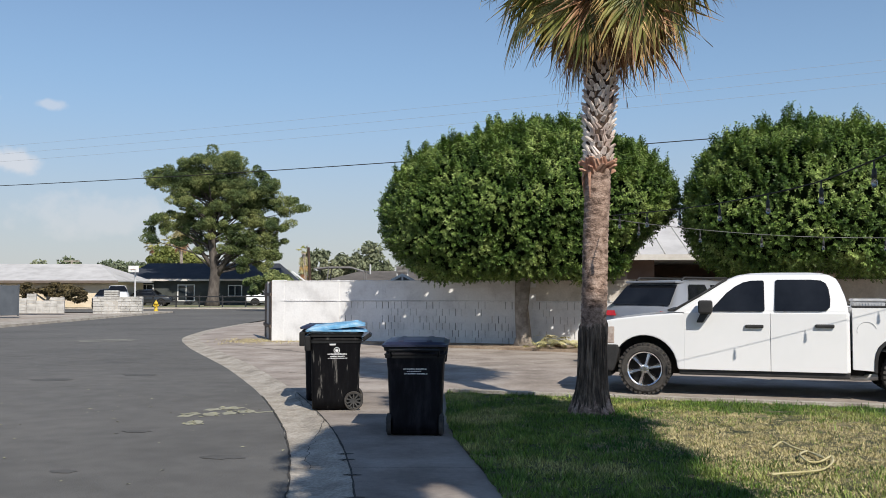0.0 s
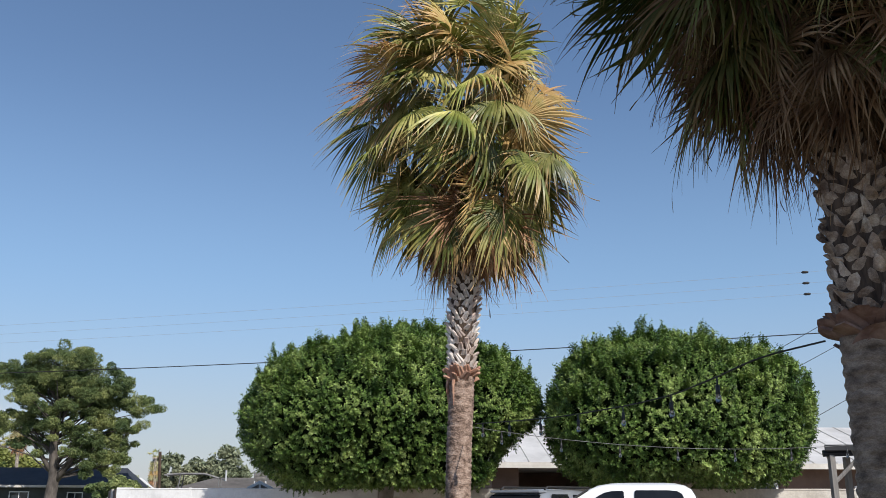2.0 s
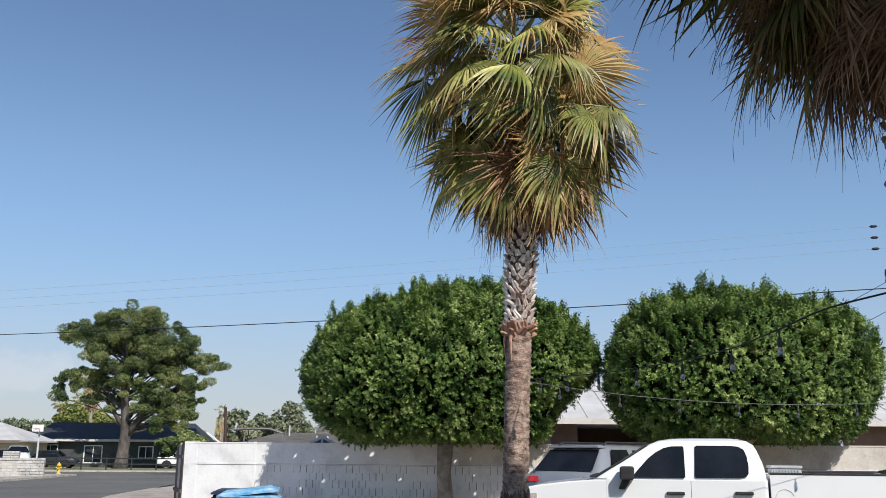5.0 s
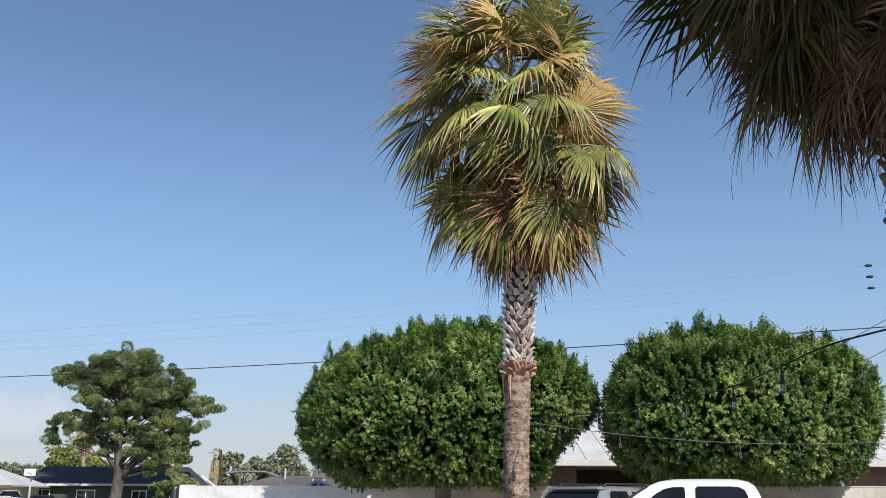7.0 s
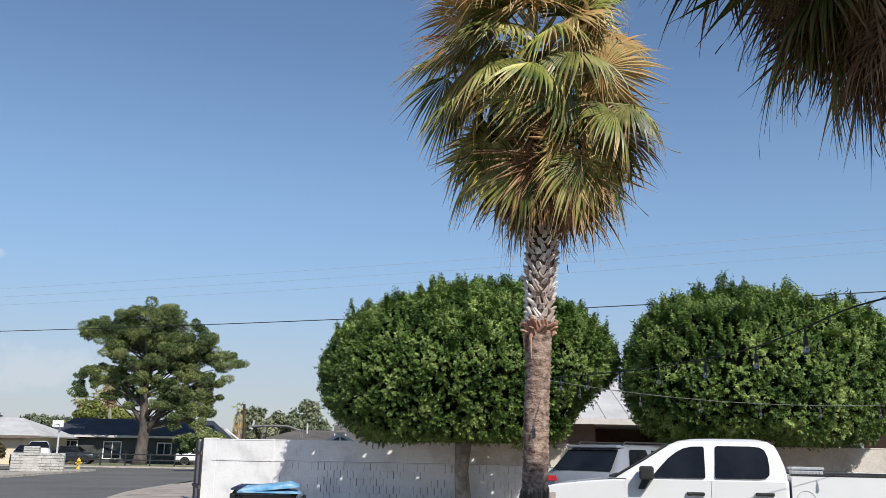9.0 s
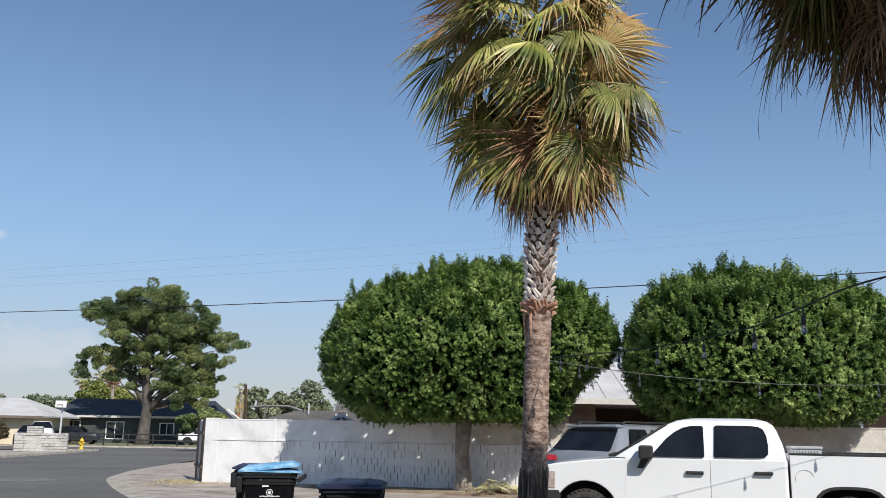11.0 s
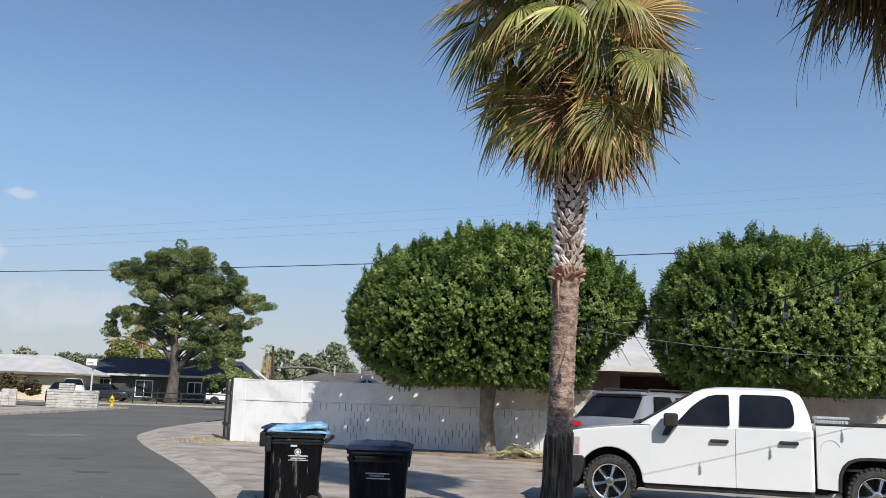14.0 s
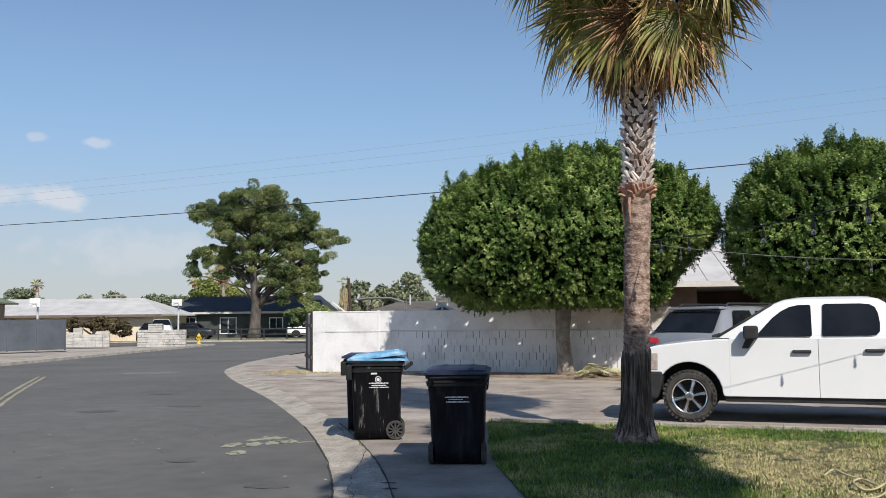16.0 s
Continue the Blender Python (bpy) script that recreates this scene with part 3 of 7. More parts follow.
blob("trim_patch", -10.9, 29.1, 0.95, 0.7, M["asphalt_worn"], -0.045, 26, 3, "pale worn patch in the asphalt", "road patch")
M["stain_dark"] = surf("stain_dark", [(0.078, 0.076, 0.072), (0.102, 0.099, 0.093)], 6, 8, 0.9, fine=0.15)
for i, (x, y, r1, r2) in enumerate([(-7.4, 20.5, 0.28, 0.2), (-7.2, 16.6, 0.45, 0.2), (-3.6, 10.6, 0.16, 0.08), (-5.9, 17.5, 0.4, 0.16), (-2.2, 9.0, 0.2, 0.12), (-9.2, 14.8, 0.9, 0.3), (-3.5, 8.3, 0.12, 0.08)]):
    blob("trim_stain", x, y, r1, r2, M["stain_dark"], -0.0455, 22, 20 + i, "dark oil stain on the asphalt", "stain")
# pale dried splashes and a pale seam on the asphalt
for i, (x, y, r1, r2) in enumerate([(-3.12, 11.3, 0.13, 0.17), (-3.38, 12.0, 0.12, 0.2), (-3.1, 12.05, 0.12, 0.16), (-2.98, 12.65, 0.17, 0.15), (-3.2, 12.5, 0.1, 0.12), (-2.88, 12.15, 0.1, 0.16), (-2.68, 12.3, 0.13, 0.14)]):
    blob("trim_splash", x, y, r1, r2, M["asphalt_patch"], -0.0452, 22, 40 + i, "pale dried splash on the asphalt", "stain")
tagged(ground_line("trim_seam", wander((-2.55, 12.2), (-1.95, 12.5), 16, 0.03), 0.09, M["asphalt_patch"], -0.0448), "pale seam across the asphalt", "seam", kind="structure")
# strip of flattened leaf litter on the road
pts = []
for i in range(45):
    c = [(-3.12, 11.3), (-3.38, 12.0), (-3.1, 12.05), (-2.98, 12.65), (-2.75, 12.25)][rng.integers(5)]
    x, y = c[0] + rng.normal(0, 0.09), c[1] + rng.normal(0, 0.13)
    a, s = rng.random() * 6.28, rng.uniform(0.02, 0.05)
    d, e = np.array([np.cos(a), np.sin(a)]) * s, np.array([-np.sin(a), np.cos(a)]) * s * 0.5
    z = -0.042 + rng.random() * 0.01
    pts.append([(x - d[0], y - d[1], z), (x + e[0], y + e[1], z + 0.008), (x + d[0], y + d[1], z), (x - e[0], y - e[1], z + 0.004)])
for i in range(70):
    x, y = rng.uniform(-6.5, -1.6), rng.uniform(6.0, 16)
    a, s = rng.random() * 6.28, rng.uniform(0.015, 0.04)
    d, e = np.array([np.cos(a), np.sin(a)]) * s, np.array([-np.sin(a), np.cos(a)]) * s * 0.4
    pts.append([(x - d[0], y - d[1], -0.042), (x + e[0], y + e[1], -0.036), (x + d[0], y + d[1], -0.042), (x - e[0], y - e[1], -0.04)])
M["litter"] = surf("litter", [(0.28, 0.27, 0.16), (0.46, 0.44, 0.3)], 3, rough=0.85, rnd=0.25, island=True)
tagged(new("leaf_litter", quads("leaf_litter", pts, M["litter"])), "dry leaf litter scattered on the asphalt", "leaf litter", kind="stuff")

# lawn: soil sheet, edging kerb, blades
lawn_left = [(float(walk_right(y)) + 0.004, y, 0.015) for y in np.arange(-12, 13.9, 0.5)] + [(0.09, kerb_line(0.09) - 0.16, 0.02)]
lawn = lawn_left + [(22, kerb_line(22) - 0.16, 0.02), (22, -12, 0.015)]
tagged(new("lawn", mesh("lawn", lawn, [tuple(range(len(lawn)))], M["soil"])), "patchy front lawn, green and dry straw-brown", "lawn", kind="structure")
x0, x1 = 0.09, 22.0
bm = bmesh.new()
for i in range(18):
    xa, xb = x0 + (x1 - x0) * i / 18 + 0.006, x0 + (x1 - x0) * (i + 1) / 18 - 0.006
    a = [bm.verts.new(c) for c in [(xa, kerb_line(xa) - 0.15, -0.02), (xb, kerb_line(xb) - 0.15, -0.02), (xb, kerb_line(xb), -0.02), (xa, kerb_line(xa), -0.02)]]
    b = [bm.verts.new((q.co.x, q.co.y, 0.065)) for q in a]
    bm.faces.new(b)
    for p in range(4):
        bm.faces.new((a[p], a[(p + 1) % 4], b[(p + 1) % 4], b[p]))
tagged(new("kerb_lawn", from_bm("kerb_lawn", bm, M["gutter"])), "narrow concrete edging between lawn and driveway", "kerb", kind="structure")


def blades(name, n, mat, dry, label, lo, hi):
    x = rng.uniform(0.0, 11.0, n * 3)
    y = rng.uniform(4.2, 14.2, n * 3)
    # denser towards the camera; dry patch in the middle of the lawn
    nz = np.array([noise.noise((a * 0.9, b * 0.9, 3.3)) for a, b in zip(x, y)])
    nz2 = np.array([noise.noise((a * 4.1, b * 4.1, 9.3)) for a, b in zip(x, y)])
    # light put into the mix: straw added where sunlit, cut where shaded (x < 2.4)
    d = np.exp(-(((x - 3.5) / 1.8) ** 2 + ((y - 9.6) / 1.6) ** 2)) * 1.3 + np.where(x > 2.6, 0.1, -0.08) + 0.45 * nz + 0.5 * nz2 + np.where(y > kerb_line(x) - 1.3, -0.45, 0) + np.where(x < 2.4, -0.6, 0)
    keep = (x > walk_right(y) - 0.015 + 0.03 * nz2) & (y < kerb_line(x) - 0.17) & (x < 0.72 * y + 1.0)
    keep &= rng.random(n * 3) < (np.clip(d + 0.25, 0.05, 1) if dry else np.clip(0.85 - d, 0.05, 1))
    x, y = x[keep][:n], y[keep][:n]
    m = len(x)
    tuft = np.array([noise.noise((a * 5, b * 5, 1.7)) + 0.8 * noise.noise((a * 13, b * 13, 5.1)) for a, b in zip(x, y)])
    h = rng.uniform(lo, hi, m) * np.clip(1 + 1.1 * tuft, 0.25, 2.2)
    coarse = rng.random(m) < 0.025
    h = np.where(coarse, h * (1.3 if dry else 1.9), h)
    a = rng.random(m) * 6.283
    lean = rng.uniform(0.2, 1.3, m) * h
    w = rng.uniform(0.003, 0.0075, m) * (1.35 if dry else 1.0) * np.where(coarse, 1.7, 1.0)
    px, py = np.cos(a), np.sin(a)
    v = np.zeros((m, 3, 3))
    v[:, 0] = np.stack([x - py * w, y + px * w, np.full(m, 0.012)], 1)
    v[:, 1] = np.stack([x + py * w, y - px * w, np.full(m, 0.012)], 1)
    v[:, 2] = np.stack([x + px * lean, y + py * lean, 0.015 + h], 1)
    return tagged(new(name, quads(name, v, mat, 3)), label, "grass", kind="stuff")


blades("grass", 150000, M["blade"], False, "short mown green lawn grass", 0.015, 0.045)
blades("dry_grass", 140000, M["straw"], True, "dormant straw-coloured lawn grass", 0.008, 0.026)

# planting bed before the wall
bed = [(-2.6, 27.0), (-2.2, 26.55), (-0.4, 25.35), (0.3, 24.75), (1.8, 23.9), (3.4, 22.9), (8, 21.2), (14, 19.4), (22, 17.2), (22, 19.6), (14, 22.0), (8, 23.9), (2, 25.75), (-2.4, 27.15)]
bm = prism(bed, -0.05, 0.05, 0.0, axis="z")
tagged(new("garden_bed", from_bm("garden_bed", bm, M["mulch"])), "bare brown planting bed at the foot of the wall", "garden bed", kind="structure")
weeds = []
for i in range(1100):
    if i < 750:
        x, y = rng.normal(-5.7, 0.75), rng.normal(28.0, 0.8)
        if x < -7.3 or y > 27.95 - 0.312 * (x + 5.36) and x > -5.4:
            continue
    else:
        k = rng.random()
        x = -5.2 + k * 3.4
        y = 28.02 - 0.312 * (x + 5.36) - abs(rng.normal(0, 0.16))
    h, a, w = rng.uniform(0.015, 0.07), rng.random() * 6.28, 0.010
    weeds.append([(x - w * np.sin(a), y + w * np.cos(a), 0.0), (x + w * np.sin(a), y - w * np.cos(a), 0.0), (x + h * 0.8 * np.cos(a), y + h * 0.8 * np.sin(a), h)])
tagged(new("dry_weeds", quads("dry_weeds", weeds, M["straw"], 3)), "dry yellow weeds at the foot of the wall", "weeds", kind="stuff")
M["mulch_pale"] = surf("mulch_pale", [(0.3, 0.24, 0.16), (0.42, 0.35, 0.24)], 2.5, 10, 0.95, 0.6, 25, fine=0.25)
blob("trim_weedpatch", -5.8, 28.2, 0.9, 0.9, M["mulch_pale"], 0.004, 26, 9, "dusty weed patch at the wall's corner", "soil")

# ---- block wall ----
W0, WU = Vector((-5.36, 28.1, 0)), Vector((1, -0.312, 0)).normalized()
WALL_M = Matrix.Translation(W0) @ Matrix.Rotation(math.atan2(WU.y, WU.x), 4, "Z")
WALL_L, WALL_H = 27.0, 1.88


def palm_base(x, y):
    return Matrix.Translation((x, y, 0))


# ---- palms ----


def frond_mesh(name, elev, length, blade, bend, droop, mat, seed, nseg=30, spread=118, ragged=0.1, width=1.0, pull=(0, 0, -1), limp=0.36, threads=0.12, taper=1.3):
    """A fan leaf: a stalk that leaves the trunk at an elevation (degrees), a blade bent down from it by bend (degrees), pleated and
    whole to its middle, then split into narrow ends that give way to pull by droop."""
    r = np.random.default_rng(seed)
    pull = np.array(pull, float)
    stalk, p = [np.zeros(3)], np.zeros(3)
    for k in range(5):
        e = radians(elev - 0.5 * bend * k / 5)
        p = p + np.array([math.cos(e), 0, math.sin(e)]) * length / 5
        stalk.append(p)
    hub = stalk[-1]
    e2 = radians(elev - bend)
    a = np.array([math.cos(e2), 0, math.sin(e2)])
    lat = np.array([0, 1.0, 0])
    nrm = np.array([-math.sin(e2), 0, math.cos(e2)])
    verts, faces, tips = [], [], []
    half = radians(spread / nseg)
    st = [0.04, 0.3, 0.5, 0.62, 0.75, 0.88, 1.0]
    for i in range(nseg):
        ph = radians(-spread + 2 * spread * (i + 0.5 + r.uniform(-0.2, 0.2)) / nseg)
        ln = blade * (0.74 + 0.26 * math.cos(ph * 0.7)) * r.uniform(1 - ragged * 2, 1 + ragged * 0.5)
        d = math.cos(ph) * a + math.sin(ph) * lat - nrm * 0.3 * abs(math.sin(ph))
        d /= np.linalg.norm(d)
        wd = np.cross(nrm, d)
        wd /= np.linalg.norm(wd)
        g = droop * r.uniform(0.6, 1.4)
        tw = r.uniform(-1.6, 1.6)
        side_pull = wd * r.normal(0, 0.3)
        dryness = r.uniform(0.6, 1.1) if r.random() < 0.86 else 1.5
        p, prev, k0 = hub.copy(), 0, len(verts)
        broad = 2 * 0.5 * ln * math.tan(half) * 1.12 * width
        for s in st:
            dd = d + (pull * g + side_pull) * max(0.0, s - limp) ** 1.25 * 2.6
            dd /= np.linalg.norm(dd)
            p = p + dd * ln * (s - prev)
            prev = s
            w = broad * s / 0.5 if s <= 0.5 else broad * max(0.08, ((1 - s) / 0.5) ** taper)
            side = wd * math.cos(tw * max(0, s - 0.4)) + nrm * math.sin(tw * max(0, s - 0.4))
            verts += [p - side * w * 0.5, p + nrm * w * 0.34, p + side * w * 0.5]
            tips += [s * dryness] * 3
        rows = len(st)
        if r.random() < threads:      # a curled thread at the end
            curl = r.normal(0, 0.5, 3)
            for j in range(3):
                dd = dd * 0.5 + pull * 0.6 + curl * (0.4 if j else 0.2)
                dd /= np.linalg.norm(dd)
                p = p + dd * blade * 0.05
                w = blade * 0.005
                verts += [p - side * w, p + nrm * w * 0.5, p + side * w]
                tips += [1.0] * 3
            rows += 3
        for j in range(rows - 1):
            q = k0 + j * 3
            faces += [(q, q + 1, q + 4, q + 3), (q + 1, q + 2, q + 5, q + 4)]
    bm = tube(stalk, [0.03, 0.024, 0.019, 0.016, 0.013, 0.009], 5)
    me_s = bpy.data.meshes.new("tmp")
    bm.to_mesh(me_s)
    bm.free()
    k0 = len(verts)
    nf = len(faces)
    verts += [np.array(q.co) for q in me_s.vertices]
    faces += [tuple(k0 + i for i in p.vertices) for p in me_s.polygons]
    bpy.data.meshes.remove(me_s)
    me = mesh(name, verts, faces, mat)
    tips += [0.0] * (len(verts) - len(tips))
    me.attributes.new("tip", "FLOAT", "POINT").data.foreach_set("value", np.array(tips, dtype=np.float32))
    me.materials.append(M["stem"])
    idx = np.zeros(len(faces), dtype=np.int32)
    idx[nf:] = 1
    me.polygons.foreach_set("material_index", idx)
    return me


# a few leaves of each posture, for far palms and cut fronds
FRONDS = {}
for cls, (elev, ln, bl, bend, dr, mats) in {
        "top": (76, 1.0, 0.9, 10, 0.4, ["palm_green", "palm_green"]),
        "high": (48, 1.1, 0.9, 30, 0.8, ["palm_green", "palm_green", "palm_yellow"]),
        "mid": (22, 1.1, 0.88, 40, 1.0, ["palm_green", "palm_green", "palm_green", "palm_yellow"]),
        "low": (-4, 1.0, 0.88, 35, 1.0, ["palm_green", "palm_green", "palm_yellow"]),
        "skirt": (-40, 0.66, 0.76, 25, 0.9, ["palm_dry", "palm_dry", "palm_green"]),
        "shag": (-74, 0.35, 0.75, 4, 0.5, ["cut_straw", "palm_yellow", "palm_dry"]),
        "under": (-66, 0.5, 0.68, 10, 0.8, ["palm_dry", "palm_dry"])}.items():
    for k, (mt, sd) in enumerate(zip(mats, range(100 + 10 * int(elev + 90), 999999))):
        FRONDS.setdefault(cls, []).append(frond_mesh("frond", elev + 7 * (k - 1), ln, bl, bend, dr, M[mt], sd, ragged=0.2 if mt == "palm_dry" else 0.1))


def boot_mesh():
    """A cut leaf base: clasping the trunk below, hollowed down the middle, its blunt end standing off."""
    v, f = [], []
    rows = [(-0.10, 0.072, 0.014, 0.012), (-0.06, 0.070, -0.012, 0.02), (-0.01, 0.060, -0.036, 0.024), (0.04, 0.050, -0.058, 0.024), (0.075, 0.042, -0.074, 0.02), (0.084, 0.03, -0.07, 0.012)]
    for z, w, y, th in rows:
        v += [(-w, y + 0.012, z), (-w * 0.45, y - 0.006, z), (0, y + 0.004, z), (w * 0.45, y - 0.006, z), (w, y + 0.012, z), (w * 0.8, y + 0.012 + th, z), (-w * 0.8, y + 0.012 + th, z)]
    for i in range(len(rows) - 1):
        q = i * 7
        f += [(q + j, q + (j + 1) % 7, q + 7 + (j + 1) % 7, q + 7 + j) for j in range(7)]
    f.append(tuple((len(rows) - 1) * 7 + j for j in range(7)))
    return v, f


def scale_mesh(skew, w0, w1, h, off):
    """A short cut leaf base: a bowed plate with a slanting, ragged upper edge that stands off the trunk."""
    v, f = [], []
    n = 5
    for z, w, y in [(-0.5, w0, 0.012), (-0.1, w0 * 0.97, -0.008), (0.3, (w0 + w1) / 2, -off * 0.7), (0.5, w1, -off)]:
        for j in range(n):
            q = 2 * j / (n - 1) - 1
            top = (skew * q - 0.22 * abs(q)) * h * 0.42 * max(0.0, (z + 0.1) / 0.6)
            v.append((w * q, y + 0.018 * q * q, z * h + top))
    k = len(v)
    v += [(p[0] * 0.92, p[1] + 0.022, p[2] - 0.003) for p in v]
    for i in range(3):
        for j in range(n - 1):
            q = i * n + j
            f += [(q, q + 1, q + n + 1, q + n), (k + q, k + q + n, k + q + n + 1, k + q + 1)]
        f += [(i * n, (i + 1) * n, k + (i + 1) * n, k + i * n), (i * n + n - 1, k + i * n + n - 1, k + (i + 1) * n + n - 1, (i + 1) * n + n - 1)]
    f += [(3 * n + j, 3 * n + j + 1, k + 3 * n + j + 1, k + 3 * n + j) for j in range(n - 1)]
    return v, f


def palm(name, x, y, ring_z, boots_to, top_z, lean, label, seed, rad=0.155, base_rad=0.29, boot="boot", ring="bark_ring", nseg=36,
         leaves=84, z0=5.15, z1=7.35, size=1.0, dry_to=0.16, mats=("palm_green", "palm_yellow", "palm_dry"), wind=(0, 0), width=1.0, extra=(), threads=0.25, shift=0.0,
         posture=((-78, -54, -30, -6, 26, 56, 86), (0.32, 0.6, 0.8, 0.82, 0.72, 0.66), (0.7, 1.1, 1.3, 0.6), (4, 16, 36, 44, 12))):
    """A fan palm: ringed trunk with a fissured foot, leaf bases above ring_z, and a crown from hanging dry leaves (low) to upright ones (top)."""
    r = np.random.default_rng(seed)
    t = thing(name, label, "palm tree", palm_base(x, y))

    def axis(z):
        return lean[0] * min(z, 4.5) / 4.2, lean[1] * min(z, 4.5) / 4.2
    foot, nk = [], 156
    for i in range(44):      # fissured foot of the trunk, its plates dying out upwards at uneven heights
        z = -0.05 + 1.5 * i / 43
        cx, cy = axis(z)
        flare = (base_rad - rad) * math.exp(-max(z, 0) / 0.2)
        row = []
        for k in range(nk):
            g = k / nk * 2 * math.pi
            c, s_ = math.cos(g), math.sin(g)
            wander_ = noise.noise((c * 3, s_ * 3, z * 1.6 + seed))
            plate = abs(math.sin(11 * g + 2.2 * wander_ + 0.5 * math.sin(z * 5))) ** 0.5
            end = 1.12 + 0.08 * noise.noise((c * 3, s_ * 3, seed + 0.5)) + 0.06 * noise.noise((c * 14, s_ * 14, seed + 2.5))
            q = rad + 0.006 + flare + 0.03 * plate + 0.012 * wander_ - 0.07 * min(1.0, max(0.0, (z - end) / 0.12))
            row.append((cx + q * c, cy + q * s_, z))
        foot.append(row)
    part("trunk_foot", from_bm("trunk_foot", loft(foot), M["bark_root"], True), t, "dark fissured foot of the trunk")
    flare_rows = []
    for i in range(14):      # pale roots at the very base
        z = -0.05 + 0.42 * i / 13
        cx, cy = axis(z)
        row = []
        for k in range(nk):
            g = k / nk * 2 * math.pi
            c, s_ = math.cos(g), math.sin(g)
            end = 0.13 + 0.16 * noise.noise((c * 6, s_ * 6, seed + 7.5)) + 0.1 * noise.noise((c * 17, s_ * 17, seed + 1.5))
            plate = abs(math.sin(11 * g + 2.2 * noise.noise((c * 3, s_ * 3, z * 1.6 + seed)) + 0.5 * math.sin(z * 5))) ** 0.5
            q = rad + 0.014 + (base_rad - rad) * math.exp(-max(z, 0) / 0.2) + 0.03 * plate - 0.09 * min(1.0, max(0.0, (z - end) / 0.14))
            row.append((cx + q * c, cy + q * s_, z))
        flare_rows.append(row)
    part("root_flare", from_bm("root_flare", loft(flare_rows), M[ring], True), t, "pale roots at the trunk's base")
    rings = []
    for i in range(110):
        z = 0.5 + (ring_z - 0.5) * i / 109
        rr = rad + 0.012 + 0.006 * math.sin(z * 2 * math.pi / 0.07) + 0.005 * noise.noise((0, z * 6, seed))
        cx, cy = axis(z)
        rings.append(circle(rr, z, 26, cx, cy, 0.02))
    part("trunk", from_bm("trunk", loft(rings), M[ring], True), t, "ringed grey-brown lower trunk")
    rings = []
    for i in range(30):
        z = ring_z - 0.05 + (top_z - ring_z - 0.3) * i / 29
        cx, cy = axis(z)
        rings.append(circle(rad * (1.0 + 0.18 * min(1, (z - ring_z) / 1.0)), z, 18, cx, cy, 0.04))
    part("upper_trunk", from_bm("upper_trunk", loft(rings), M["fibre"], True), t, "brown fibrous upper trunk")
    scaly = boot == "boot_dark"
    v, f = boot_mesh()
    bms = [mesh("leaf_base", [(q[0] * sx, q[1] * sy, q[2] * sz) for q in v], f, M[mt]) for sx, sy, sz, mt in [(0.62, 0.75, 0.62, boot), (0.56, 0.9, 0.7, boot), (0.68, 0.68, 0.56, boot), (0.95, 1.0, 0.9, "boot_red")]]
    if scaly:
        bms = [mesh("leaf_base", *scale_mesh(*q), M[mt]) for q, mt in [((0.5, 0.047, 0.036, 0.098, 0.036), boot), ((-0.6, 0.05, 0.032, 0.092, 0.042), boot), ((0.1, 0.052, 0.036, 0.085, 0.032), boot), ((0.3, 0.085, 0.05, 0.19, 0.075), "boot_brown"),
                                                                        ((-0.9, 0.045, 0.024, 0.105, 0.05), boot), ((0.9, 0.044, 0.026, 0.108, 0.045), boot)]]
    zz, i = ring_z + 0.06, 0
    while zz < boots_to:
        rr = rad * (1.0 + 0.18 * min(1, (zz - ring_z) / 1.0)) - 0.004
        nb = 11 if scaly else 10
        for k in range(nb):
            a = (k + 0.5 * (i % 2) + r.uniform(-0.17, 0.17)) / nb * 2 * math.pi
            z = zz + r.uniform(-0.018, 0.018)
            cx, cy = axis(z)
            me = bms[3] if zz < ring_z + 0.1 else bms[r.choice([0, 1, 2, 4, 5] if scaly else [0, 1, 2])]
            mm = Matrix.Translation((cx + rr * math.cos(a), cy + rr * math.sin(a), z)) @ Matrix.Rotation(a + math.pi / 2, 4, "Z") @ Matrix.Rotation(r.uniform(-0.15, 0.4), 4, "X") @ Matrix.Rotation(r.uniform(-0.6, 0.6), 4, "Y")
            part("leaf_base", me, t, "", mm)
        zz += 0.07 if scaly else 0.082
        i += 1
    # leaf bases splayed outwards at the collar
    rb = np.random.default_rng(seed + 1)
    for k in range(13):
        a = k / 13 * 6.283 + rb.uniform(-0.2, 0.2)
        cx, cy = axis(ring_z)
        mm = Matrix.Translation((cx + (rad + 0.006) * math.cos(a), cy + (rad + 0.006) * math.sin(a), ring_z + rb.uniform(-0.05, 0.1))) @ Matrix.Rotation(a + math.pi / 2, 4, "Z") @ Matrix.Rotation(rb.uniform(0.2, 0.75), 4, "X") @ Matrix.Rotation(rb.uniform(-0.8, 0.8), 4, "Y")
        part("leaf_base", bms[3], t, "", mm)
    for k in range(0 if scaly else 5):      # peeling sheaths
        a = r.random() * 6.28
        cx, cy = axis(ring_z)
        pts = [(0, 0, 0.1), (0.02, 0, 0.0), (0.05, 0, -0.12), (0.035, 0, -0.3 - 0.2 * r.random())]
        bm = tube([(cx + (rad + p[0]) * math.cos(a), cy + (rad + p[0]) * math.sin(a), ring_z + p[2]) for p in pts], [0.03, 0.03, 0.018, 0.004], 5)
        part("sheath", from_bm("sheath", bm, M["boot_red"]), t)
    # leaves, oldest first
    green, yellow, dry = mats
    todo = []
